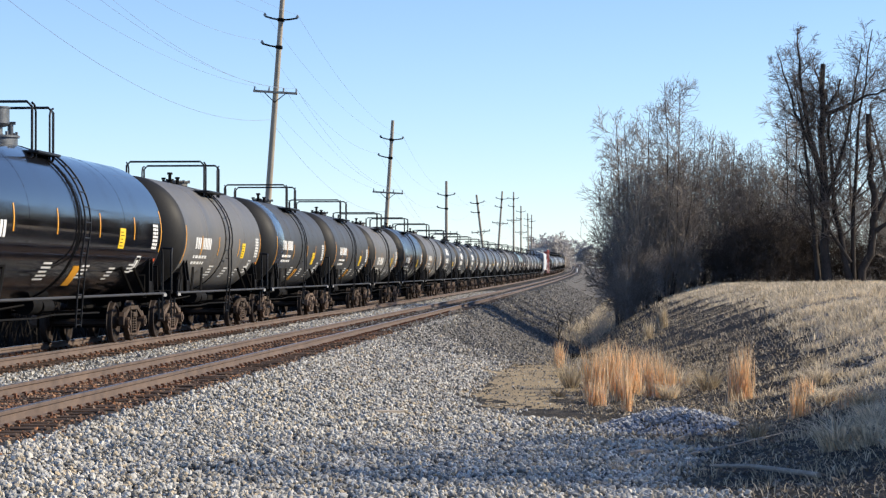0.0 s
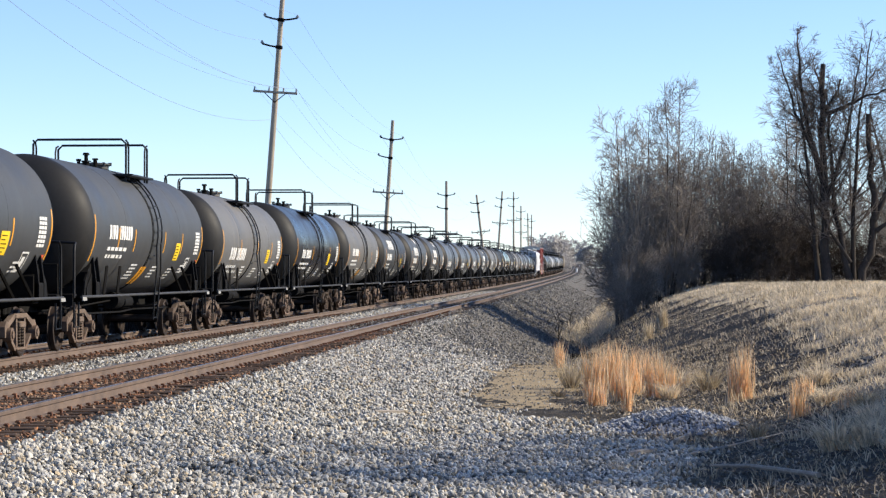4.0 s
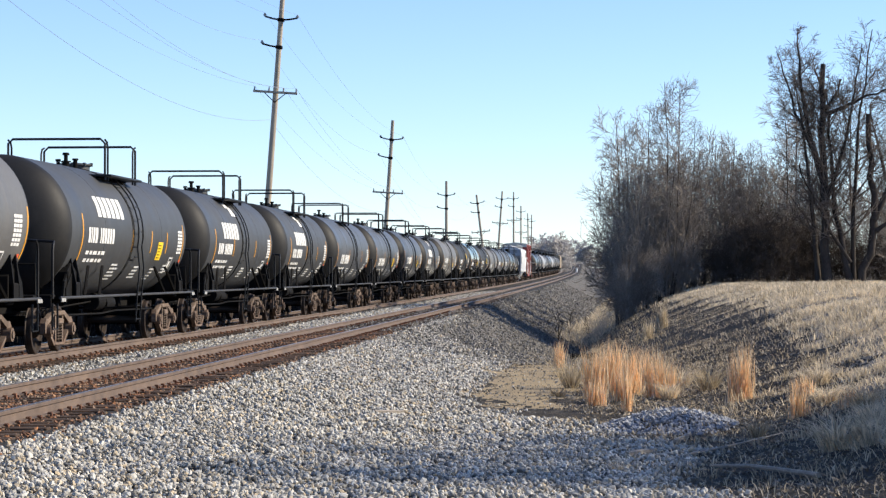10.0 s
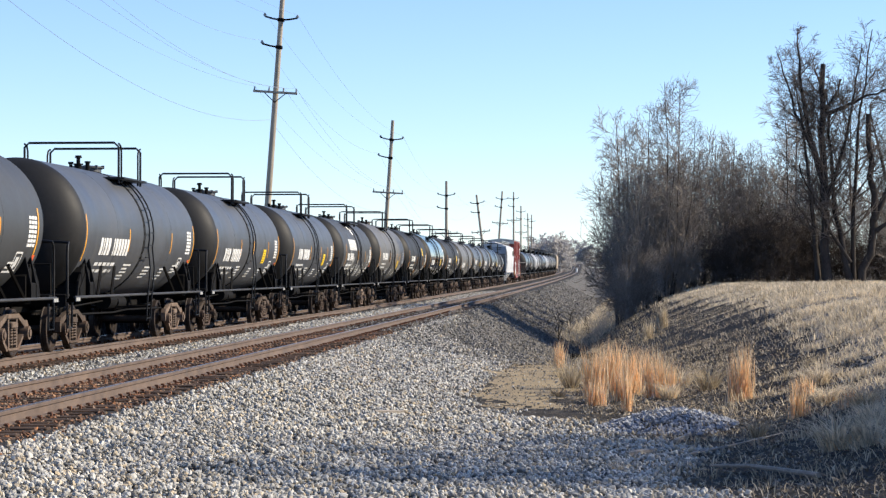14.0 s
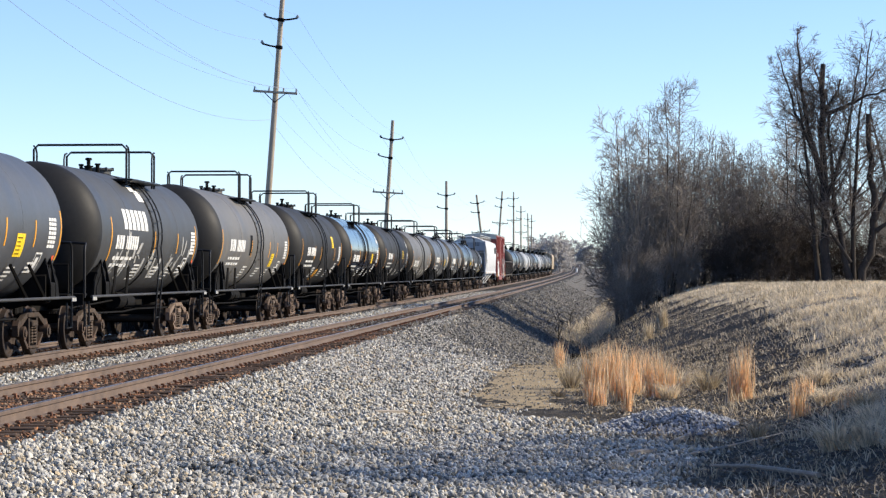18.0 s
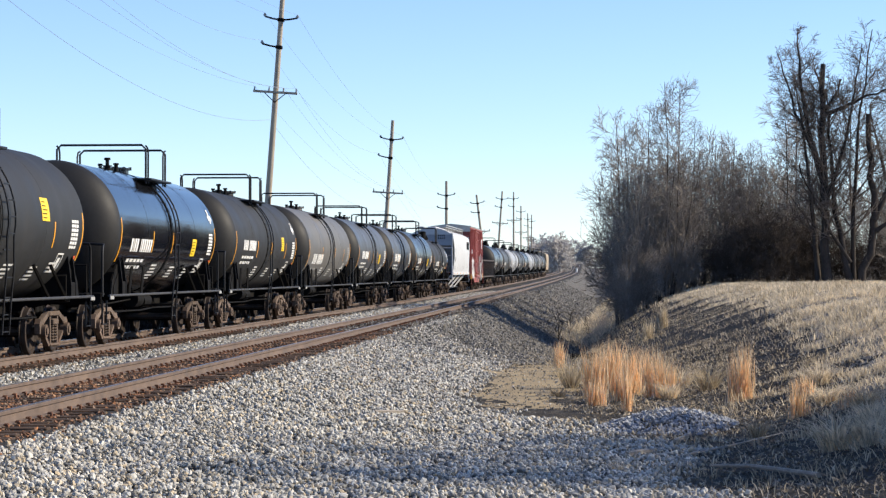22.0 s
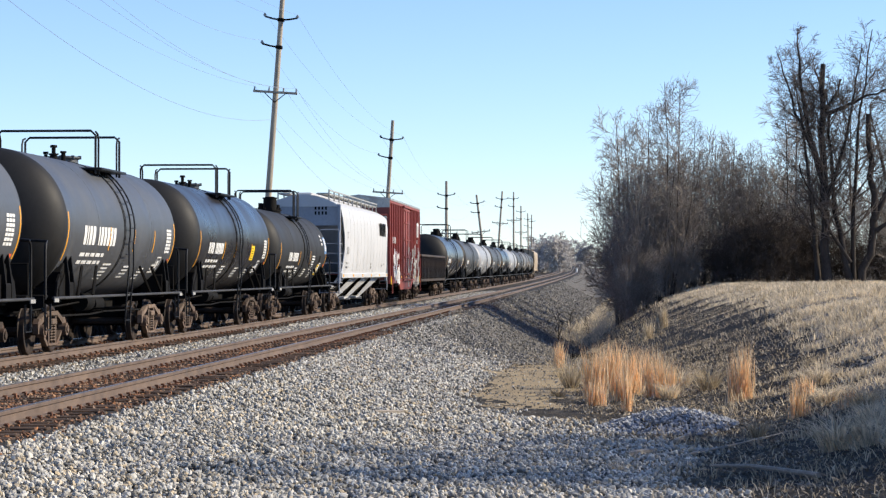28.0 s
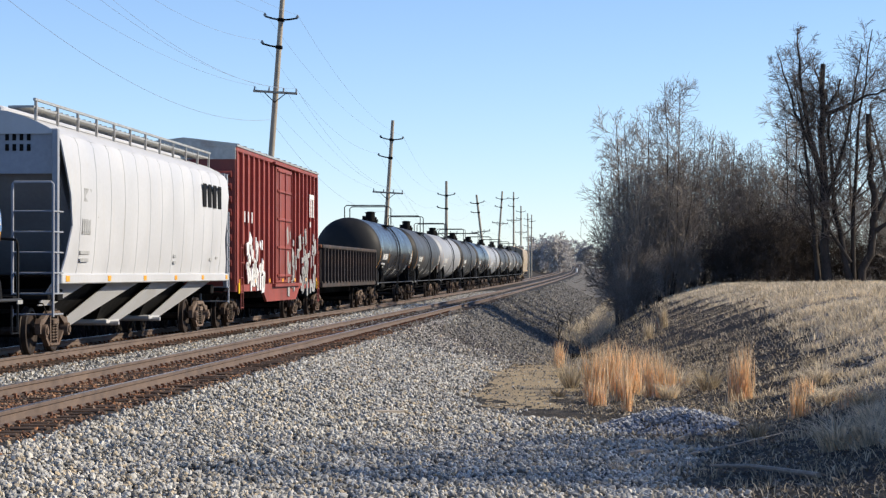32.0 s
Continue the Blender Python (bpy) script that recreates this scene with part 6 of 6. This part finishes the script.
# ---- grass ----
def blades(name, s, o, h, width, lean, mat, seed, sway=(0, 0), curl=0.5, aim=None):
    """Joined blades of grass, each a narrow bent strip."""
    rng = np.random.default_rng(seed)
    m = len(s)
    x, y, z = ground_at(s, o)
    a = rng.uniform(0, 2 * np.pi, m) if aim is None else aim + rng.normal(0, 0.5, m)
    ln = lean * rng.uniform(0.3, 1.2, m)
    dx, dy = np.cos(a) * ln + sway[0], np.sin(a) * ln + sway[1]
    w = width * rng.uniform(0.7, 1.3, m)
    fx = rng.uniform(0, np.pi, m)
    px, py = np.cos(fx) * w, np.sin(fx) * w
    rows = []
    for t in (0.0, 0.55):
        k = t ** (1 + curl)
        for sg in (-1, 1):
            rows.append(np.stack([x + dx * h * k + sg * px * (1 - 0.3 * t), y + dy * h * k + sg * py * (1 - 0.3 * t), z - 0.02 + h * t], -1))
    rows.append(np.stack([x + dx * h, y + dy * h, z - 0.02 + h * (1 - 0.25 * np.minimum(1, ln))], -1))
    v = np.stack(rows, 1).reshape(-1, 3)
    i = np.arange(m)[:, None] * 5
    f = np.concatenate([i + np.array([[0, 1, 3]]), i + np.array([[0, 3, 2]]), i + np.array([[2, 3, 4]])])
    return raw_mesh(name, v, f, mat)


rg = np.random.default_rng(11)
# clumps of tall golden grass: along, across, height, radius
for i, (s, o, h, r) in enumerate([
    (60.4, 10.74, 0.9, 0.16), (44.2, 11.7, 1.2, 0.26), (44.9, 12.05, 1.28, 0.3), (38.6, 12.26, 0.95, 0.1), (45.3, 12.45, 1.13, 0.26), (47.6, 12.85, 1.05, 0.28), (43.7, 13.0, 0.95, 0.34), (46.0, 11.9, 1.1, 0.24), (39.2, 14.2, 1.05, 0.25), (33.2, 14.66, 0.6, 0.16), (40.5, 11.75, 0.6, 0.2), (42.0, 12.2, 0.8, 0.22),
    (78.0, 14.0, 1.1, 0.2), (74.0, 13.4, 0.8, 0.2), (41.0, 14.4, 1.1, 0.07), (36.5, 15.0, 0.45, 0.2), (32.5, 15.3, 0.35, 0.16),
]):
    n = int(190 * max(r, 0.1) / 0.26)
    for k, (mat, share, w, ht) in enumerate(((M_GOLD if i not in (12, 13) else M_DRY, 0.75, 0.0075, 1.0), (M_STRAW, 0.4, 0.006, 1.04), (M_STRAW, 0.3, 0.008, 0.3))):
        m = int(n * share)
        a, q = rg.uniform(0, 2 * np.pi, m), r * (0.9 if k < 2 else 1.25) * rg.uniform(0, 1, m) ** 0.6
        q = q * (1 + 0.3 * np.sin(3 * a + i))
        me = blades("grass_clump", s + q * np.sin(a), o + q * np.cos(a), h * ht * (0.25 + 0.75 * rg.uniform(0, 1, m) ** 0.75), w, 0.2 if k < 2 else 0.6, mat, 100 + i + 40 * k)
        if k == 0:
            clump = tagged(new("grass_clump"), "upright clump of dry golden-orange grass", "grass", "golden grass clumps")
        tagged(part(("golden_tuft", "pale_tuft", "dead_base")[k], me, clump), kind="stuff")
# arching pale tufts
for i, (s, o, h, r, n, mat) in enumerate([(26.5, 14.5, 0.62, 0.4, 200, M_STRAW), (26.2, 14.9, 0.55, 0.4, 130, M_STRAW), (24.6, 15.0, 0.5, 0.35, 130, M_STRAW), (42.8, 13.1, 0.5, 0.3, 260, M_STRAW), (25.4, 11.96, 0.14, 0.2, 140, M_STRAW), (44.0, 13.9, 0.8, 0.35, 200, M_DRY), (47.5, 11.2, 1.2, 0.3, 160, M_DRY), (44.0, 11.0, 0.25, 0.35, 160, M_DRY), (31.0, 13.9, 0.4, 0.25, 120, M_DRY), (29.0, 15.2, 0.45, 0.35, 300, M_STRAW), (31.4, 15.4, 0.4, 0.3, 260, M_DRY), (34.5, 15.2, 0.4, 0.35, 300, M_STRAW), (38.0, 15.4, 0.45, 0.4, 400, M_STRAW), (46.5, 13.5, 0.6, 0.3, 240, M_STRAW), (52.0, 13.2, 0.7, 0.25, 160, M_DRY), (57.0, 12.6, 0.8, 0.25, 150, M_DRY)]):
    a, q = rg.uniform(0, 2 * np.pi, n), 0.45 * r * rg.uniform(0, 1, n)
    me = blades("grass_tuft", s + q * np.sin(a), o + q * np.cos(a), h * rg.uniform(0.3, 1.0, n), 0.0095 if i < 3 else 0.0062, 1.25, mat, 200 + i, curl=1.0, aim=a)
    tagged(new("grass_tuft", me), "pale arching tuft of dry grass", "grass", "dry grass tufts")


def sward(name, s0, s1, o_lo, o_hi, n, h0, h1, width, mat, seed, patch=0.0, label="short dry straw-coloured grass on the bank"):
    rng = np.random.default_rng(seed)
    s = rng.uniform(s0, s1, n)
    lo = toe(s) + o_lo
    o = lo + (o_hi - o_lo) * rng.uniform(0, 1, n) ** 1.1
    keep = (ripple(o, s, 0.8, 3.0) + 0.5 * ripple(o, s, 2.3, 5.0) + rng.normal(0, 0.3, n)) > patch
    keep &= (o - toe(s) - np.interp(s, [20, 30, 45, 60, 75, 100], [2.4, 2.3, 3.6, 5.2, 6.0, 4.6]) + 0.8 * ripple(o, s, 1.1, 1.0)) > rng.uniform(-0.8, 0.4, n) if name == "bank_grass" else keep
    s, o = s[keep], o[keep]
    me = blades(name, s, o, rng.uniform(h0, h1, len(s)) * (1 + 0.3 * ripple(o, s, 1.2, 7.0) + 0.3 * ripple(o, s, 3.1, 9.0)), width, 0.9, mat, seed + 1, sway=(-0.15, -0.08))
    return tagged(new(name, me), label, "grass", kind="stuff")


def tufts(name, s0, s1, width_o, count, per, h0, h1, radius, blade, mat, seed, bare, label="tufted dry straw-coloured grass on the bank"):
    """Many small tufts, their blades leaning outwards from each root, thinning out downhill."""
    rng = np.random.default_rng(seed)
    s = rng.uniform(s0, s1, count)
    up = rng.uniform(0, width_o, count)
    o = toe(s) + up
    start = np.interp(s, [20, 30, 45, 60, 75, 100], [2.4, 2.3, 3.6, 5.3, 6.0, 4.7])
    keep = (up - start + 0.8 * ripple(o, s, 1.1, 1.0) > rng.uniform(-0.9, 0.5, count)) & (ripple(o, s, 0.8, 3.0) + 0.5 * ripple(o, s, 2.3, 5.0) + rng.normal(0, 0.35, count) > bare)
    s, o = s[keep], o[keep]
    big = rng.uniform(h0, h1, len(s)) * (1 + 0.4 * ripple(o, s, 0.7, 8.0))
    s, o, big = np.repeat(s, per), np.repeat(o, per), np.repeat(big, per)
    a, q = rng.uniform(0, 2 * np.pi, len(s)), radius * np.sqrt(rng.uniform(0, 1, len(s)))
    me = blades(name, s + q * np.sin(a), o + q * np.cos(a), big * rng.uniform(0.45, 1.0, len(s)), blade, 0.7, mat, seed + 1, sway=(-0.08, -0.05), curl=0.8, aim=a)
    return tagged(new(name, me), label, "grass", kind="stuff")


tufts("bank_grass", 24, 62, 9, 12000, 11, 0.1, 0.25, 0.11, 0.0075, M_STRAW, 31, -0.6)
tufts("bank_grass", 58, 125, 18, 14000, 10, 0.09, 0.24, 0.18, 0.013, M_STRAW, 33, -0.8)
tufts("bank_grass", 24, 100, 10, 1500, 13, 0.2, 0.45, 0.1, 0.0075, M_DRY, 35, 0.1)
sward("bank_litter", 24, 90, 3.4, 10, 40000, 0.02, 0.07, 0.006, M_STRAW, 49, -0.5, "flattened dead grass on the bank")
sward("slope_litter", 50, 120, 0.0, 5, 7000, 0.04, 0.14, 0.012, M_LEAF, 45, -0.6, "dead stalks and leaves on the dark slope")
sward("slope_litter", 40, 120, -0.5, 7, 2600, 0.08, 0.25, 0.008, M_DRY, 47, -0.2, "dead stalks and leaves on the dark slope")
sward("litter_stalks", 18, 62, -0.8, 3.6, 8000, 0.04, 0.16, 0.006, M_STRAW, 57, -0.3, "bleached dead stalks on dark soil")
sward("ditch_weeds", 20, 62, -2.2, 3, 12000, 0.04, 0.16, 0.005, M_DRY, 37, 0.2, "sparse dead weeds on dark soil")
sward("ditch_weeds", 62, 130, -1.5, 3, 9000, 0.06, 0.2, 0.008, M_DRY, 39, 0.1, "sparse dead weeds on dark soil")
sward("ditch_grass", 130, 320, -2.0, 7, 26000, 0.3, 0.8, 0.02, M_STRAW, 41, -0.4, "tan dry grass in the ditch")
# dead leaves and twigs on the dark soil
n = 52000
ls = rg.uniform(2, 62, n)
lo = toe(ls) + rg.uniform(-1.6, 3.2, n)
kk = soil_kind(ls, lo) == 2
me = blades("leaf_litter", ls[kk], lo[kk], rg.uniform(0.02, 0.07, kk.sum()), 0.016, 1.6, M_LEAF, 61)
tagged(new("leaf_litter", me), "dead brown leaves on dark soil", "leaves", kind="stuff")
# rough growth on the far side of the railway, near black for the train's shadow
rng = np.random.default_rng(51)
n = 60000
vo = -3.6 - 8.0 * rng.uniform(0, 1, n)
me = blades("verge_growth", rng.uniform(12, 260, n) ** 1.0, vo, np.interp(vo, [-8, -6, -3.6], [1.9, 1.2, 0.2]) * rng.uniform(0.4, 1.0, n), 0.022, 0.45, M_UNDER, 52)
tagged(new("verge_growth", me), "dead weeds and brambles beyond the railway, blackened for shade", "weeds", kind="stuff")

# ---- ties, plates and ballast ----
b = MB()
b.box((0, 0, 0), (2.62, 0.23, 0.18), ch=0.012)
tie_me = b.mesh("tie", M_TIE)
b = MB()
b.box((0, 0, 0), (0.34, 0.2, 0.022), ch=0.005)
for x, y in ((-0.13, 0.06), (0.13, -0.06), (0.1, 0.07), (-0.1, -0.07)):
    b.box((x, y, 0.03), (0.03, 0.03, 0.05))
    b.box((x * 0.85, y, 0.055), (0.05, 0.035, 0.018))
b.box((0.03, 0.16, 0.01), (0.2, 0.03, 0.045))
plate_v, plate_f = np.array(b.v, np.float32), [f for f in b.f]


rt = random.Random(4)


def plates(c, ss):
    V, Fc, n0 = [], [], 0
    for s in ss:
        h = float(np.interp(s, SG, _hd))
        R = np.array([[math.cos(h), -math.sin(h), 0], [math.sin(h), math.cos(h), 0], [0, 0, 1]])
        for side in (-0.7525, 0.7525):
            p = np.array(line(s + rt.uniform(-0.03, 0.03), c + side, -0.184 + rt.uniform(-0.02, 0.004)))
            V.append(plate_v @ R + p)
            Fc += [tuple(n0 + k for k in f) for f in plate_f]
            n0 += len(plate_v)
    me = bpy.data.meshes.new("tie_plate")
    me.from_pydata(np.concatenate(V).tolist(), [], Fc)
    me.materials.append(M_RUST)
    return me


for tr, c, s0, count in ((tracks[1], DUAL, 16.0, 300), (tracks[0], 0.0, 16.0, 160)):
    ss = [s0 + 0.5 * i + rt.uniform(-0.03, 0.03) for i in range(count)]
    tagged(part("tie_plate", plates(c, ss[:170]), tr, "rusty tie plates, spikes and rail anchors"), kind="stuff")
    for s in ss:
        x, y, z = line(s, c + rt.uniform(-0.06, 0.06), -0.262 + rt.uniform(-0.014, 0.008))
        part("tie", tie_me, tr, at=Matrix.Translation((x, y, z)) @ pose(0, 0, 0, 0, rt.uniform(-0.4, 0.4), -math.degrees(float(np.interp(s, SG, _hd))) + rt.uniform(-1.2, 1.2)))


def stones(name, s, o, size, mat, seed, coarse=False, lift=0.3, label="angular grey ballast stones"):
    """A joined layer of angular stones."""
    rng = np.random.default_rng(seed)
    m = len(s)
    bm = bmesh.new()
    if coarse == 2:
        base = 0.72 * np.array([[i, j, k] for k in (-1, 1) for j in (-1, 1) for i in (-1, 1)], float)
        tri = np.array([[0, 2, 3], [0, 3, 1], [4, 5, 7], [4, 7, 6], [0, 1, 5], [0, 5, 4], [2, 6, 7], [2, 7, 3], [0, 4, 6], [0, 6, 2], [1, 3, 7], [1, 7, 5]])
    elif coarse:
        base = np.array([[1, 0, 0], [-0.9, 0.1, 0], [0, 1, 0.1], [0.1, -1, 0], [0.1, 0, 0.9], [0, 0.1, -0.9]], float)
        tri = np.array([[0, 2, 4], [2, 1, 4], [1, 3, 4], [3, 0, 4], [2, 0, 5], [1, 2, 5], [3, 1, 5], [0, 3, 5]])
    else:
        bmesh.ops.create_icosphere(bm, subdivisions=1, radius=1.0)
        base = np.array([v.co[:] for v in bm.verts])
        tri = np.array([[v.index for v in f.verts] for f in bm.faces])
    bm.free()
    nb = len(base)
    v = base[None] * (1 + rng.uniform(-0.32, 0.28, (m, nb, 1)))
    v = v * np.stack([rng.uniform(0.7, 1.25, m), rng.uniform(0.6, 1.0, m), rng.uniform(0.5, 0.9, m)], -1)[:, None, :]
    # random turns
    q = rng.normal(0, 1, (m, 4))
    q[:, 0] += 0.6
    q /= np.linalg.norm(q, axis=1)[:, None]
    w, x, y, z = q.T
    R = np.stack([1 - 2 * (y * y + z * z), 2 * (x * y - w * z), 2 * (x * z + w * y), 2 * (x * y + w * z), 1 - 2 * (x * x + z * z), 2 * (y * z - w * x), 2 * (x * z - w * y), 2 * (y * z + w * x), 1 - 2 * (x * x + y * y)], -1).reshape(m, 3, 3)
    v = np.einsum("mij,mnj->mni", R, v) * size[:, None, None]
    gx, gy, gz = ground_at(s, o)
    v = v + np.stack([gx, gy, gz + size * lift * rng.uniform(0.1, 1.9, m)], -1)[:, None, :]
    f = (np.arange(m)[:, None, None] * nb + tri[None]).reshape(-1, 3)
    return tagged(new(name, raw_mesh(name, v.reshape(-1, 3), f, mat)), label, "gravel", kind="stuff")


def strew(n, s0, s1, o0, o1, rng, bias=1.0):
    s = s0 + (s1 - s0) * rng.uniform(0, 1, n) ** bias
    return s, rng.uniform(o0, o1, n)


rs = np.random.default_rng(77)
def sizes(n, lo=0.02, hi=0.05):
    return lo + (hi - lo) * rs.uniform(0, 1, n) ** 1.7


S1, O1 = strew(40000, 17.5, 30.5, 5.75, 13.6, rs, 0.9)
k = soil_kind(S1, O1) == 0
S1, O1 = S1[k], O1[k]
stones("ballast_stone", S1, O1, sizes(len(S1), 0.019, 0.039), M_STONE, 1, lift=0.8)
S1, O1 = strew(34000, 30.5, 50, 5.75, 12.8, rs)
k = soil_kind(S1, O1) == 0
S1, O1 = S1[k], O1[k]
stones("ballast_stone", S1, O1, sizes(len(S1), 0.02, 0.041), M_STONE, 2, lift=0.75)
S1, O1 = strew(36000, 50, 95, 5.75, 10.6, rs, 1.2)
k = soil_kind(S1, O1) == 0
S1, O1 = S1[k], O1[k]
stones("ballast_stone", S1, O1, sizes(len(S1), 0.022, 0.055), M_STONE, 3, coarse=True, lift=0.5)
S1, O1 = strew(19000, 62, 220, 5.9, 11.5, rs, 1.4)
stones("slope_stone", S1, O1, sizes(len(S1), 0.035, 0.09), M_STONE_DARK, 10, coarse=True, lift=0.4, label="dark stones on the embankment slope")
S1, O1 = strew(22000, 2, 17.5, 5.75, 13.2, rs)
k = soil_kind(S1, O1) == 0
S1, O1 = S1[k], O1[k]
stones("ballast_stone", S1, O1, sizes(len(S1), 0.018, 0.04), M_STONE, 13, coarse=True, lift=0.5)
S1, O1 = strew(9000, 130, 340, 5.9, 13.0, rs)
stones("slope_stone", S1, O1, sizes(len(S1), 0.06, 0.16), M_STONE_DARK, 12, coarse=True, lift=0.3, label="dark stones on the embankment slope")
S1, O1 = strew(9000, 17, 75, 1.45, 2.9, rs, 1.3)
stones("ballast_stone", S1, O1, sizes(len(S1), 0.024, 0.05), M_STONE, 4, coarse=True)
S1, O1 = strew(30000, 17, 70, 2.85, 5.9, rs, 1.4)
k = (O1 < 5.15) | (rs.uniform(0, 1, len(O1)) < 0.3)
S1, O1 = S1[k], O1[k]
stones("track_stone", S1, O1, sizes(len(S1), 0.022, 0.045), M_STONE_RUST, 5, coarse=True, lift=0.25, label="rust-stained ballast stones between the ties")
S1, O1 = strew(6000, 17, 60, -1.6, 1.45, rs, 1.3)
stones("track_stone", S1, O1, sizes(len(S1), 0.022, 0.045), M_STONE_RUST, 6, coarse=True, lift=0.25, label="rust-stained ballast stones between the ties")
S1, O1 = strew(7000, 74, 200, 1.45, 2.9, rs, 1.3)
stones("ballast_stone", S1, O1, sizes(len(S1), 0.04, 0.085), M_STONE, 14, coarse=True)
S1, O1 = strew(8000, 68, 200, -1.3, 5.9, rs, 1.4)
S1, O1 = S1[(O1 < 1.4) | (O1 > 2.9)], O1[(O1 < 1.4) | (O1 > 2.9)]
stones("track_stone", S1, O1, sizes(len(S1), 0.04, 0.08), M_STONE_DARK, 15, coarse=True, lift=0.25, label="dark ballast stones between the ties")
S1, O1 = strew(4200, 39, 69, 8.6, 11.3, rs)
k = (soil_kind(S1, O1) == 1) & (ripple(O1, S1, 1.7, 6.0) + rs.normal(0, 0.4, len(S1)) > 0.65)
S1, O1 = S1[k], O1[k]
stones("scattered_stone", S1, O1, sizes(len(S1), 0.014, 0.034), M_STONE, 16, coarse=True, lift=0.4, label="loose gravel strewn over bare dirt")
# the heap of broken rock
a, q = rs.uniform(0, 2 * np.pi, 2200), np.sqrt(rs.uniform(0, 1, 2200))
stones("rock_heap", 33.4 + q * np.sin(a) * 1.7, 12.75 + q * np.cos(a) * 1.05, sizes(2200, 0.025, 0.055), M_STONE_HEAP, 7, coarse=True, label="heap of broken grey rock at the gravel's edge")
S1, O1 = strew(700, 19, 60, 12.4, 14.2, rs)
stones("scattered_stone", S1, O1, sizes(700, 0.015, 0.045), M_STONE_DARK, 8, coarse=True, label="scattered stones on dark soil")
S1, O1 = strew(1500, 38, 69, 8.6, 12.0, rs)
stones("scattered_stone", S1, O1, sizes(1500, 0.012, 0.045), M_STONE_DARK, 9, coarse=True, label="scattered stones on bare dirt")


# ---- scraps beside the line ----
def scrap(name, pts, radii, mat, label, cat, sides=7):
    b = MB()
    P = []
    for s, o, z in pts:
        x, y, zz = ground_at(s, o)
        P.append(Vector((float(x), float(y), float(zz) + z)))
    for i in range(len(P) - 1):
        b.cyl(P[i], P[i + 1], radii[i], radii[i + 1], n=sides)
    return tagged(new(name, b.mesh(name, mat, 50)), label, cat)


M_DRIFT = material("grey_dead_wood", (0.34, 0.3, 0.25), 0.9, spread=0.25, grain=6, fine=40, bump=0.4, stretch=(2, 2, 2))
scrap("dead_branch", [(23.5, 14.0, 0.05), (24.6, 13.4, 0.09), (25.4, 13.0, 0.05)], [0.03, 0.026, 0.015], M_DRIFT, "thin grey dead branch", "branch")
scrap("wood_scrap", [(35.2, 8.3, 0.04), (35.6, 8.75, 0.05)], [0.035, 0.03], M_DRIFT, "pale splinter of wood on gravel", "wood", 5)
scrap("wood_scrap", [(26.8, 12.1, 0.05), (27.5, 12.4, 0.1)], [0.04, 0.03], M_DRIFT, "broken piece of grey wood", "wood", 5)
scrap("old_pipe", [(67.0, 11.0, 0.1), (67.4, 11.75, 0.1)], [0.12, 0.12], M_FRAME, "short black pipe lying on dirt", "pipe", 12)
scrap("dead_branch", [(29.6, 12.75, 0.06), (30.3, 12.98, 0.12)], [0.028, 0.022], M_DRIFT, "short grey stick among broken rock", "branch", 5)
scrap("dead_branch", [(27.0, 12.6, 0.03), (29.0, 13.5, 0.06), (30.5, 14.4, 0.04)], [0.016, 0.014, 0.008], M_DRIFT, "thin grey dead branch", "branch", 5)
for s, o, h, k in ((124.0, 9.6, 2.0, 3), (140.0, 10.0, 2.4, 5), (150.0, 11.2, 2.0, 7)):
    x, y, z = (float(q) for q in ground_at(s, o))
    ob = tagged(new("sapling"), "thin leafless sapling on the ditch side", "tree", "saplings")
    ob.matrix_basis = pose(x, y, z - 0.1)
    lines = grow(seed=k, height=h, r0=0.035, kids=(9, 4), spread=0.5, up=0.3, low=0.2, min_r=0.012)
    part("trunk", limbs_mesh("trunk", [l for l in lines if l[2] == 0], M_BARK, 6), ob)
    part("crown", limbs_mesh("crown", [l for l in lines if l[2] > 0], M_BUSH, 3), ob)
# small marker beside the track far off
x, y, z = (float(q) for q in ground_at(640.0, 9.5))
marker = tagged(new("marker_post"), "small white post beside an orange box far down the line", "post")
marker.matrix_basis = pose(x - 4.5, y, z)
part("post", MB().cyl((0, 0, 0), (0, 0, 3.0), 0.25, n=8).mesh("post", M_WHITE, 40), marker, "white post")
part("box", MB().box((-0.2, 0, 0.7), (2.2, 1.2, 1.5), ch=0.1).mesh("box", M_SIGN), marker, "orange cabinet")


def motions():
    v, a = -11.70337, -0.04029
    for car, mid, lt in TRAIN:
        rows = []
        for t in range(33):
            s = mid + v * (t - 32) + a * (t - 32) ** 2 / 2
            f, r = Vector(line(s + lt)), Vector(line(s - lt))
            d = f - r
            rows.append((t, Matrix.Translation((f + r) / 2) @ pose(0, 0, 0, 0, 0, -math.degrees(math.atan2(d.x, d.y))) @ pose(0, 0, 0, math.degrees(math.atan2(d.z, math.hypot(d.x, d.y))), 0, 0)))
        walk(car, rows)
    # all wheels roll alike: one turn of keys for leading and one for trailing axles
    for name, dy in (("lead", -0.89), ("trail", 0.89)):
        first = WHEELS[name][0]
        rows = []
        for k in range(961):
            t = k / 30
            run = v * (t - 32) + a * (t - 32) ** 2 / 2
            rows.append((t, pose(0, dy, 0.457, -math.degrees(run / 0.457), 0, 0)))
        walk(first, rows)
        act = first.animation_data.action
        for w in WHEELS[name][1:]:
            w.rotation_mode = "QUATERNION"
            w.animation_data_create().action = act
            w.animation_data.action_slot = first.animation_data.action_slot


motions()
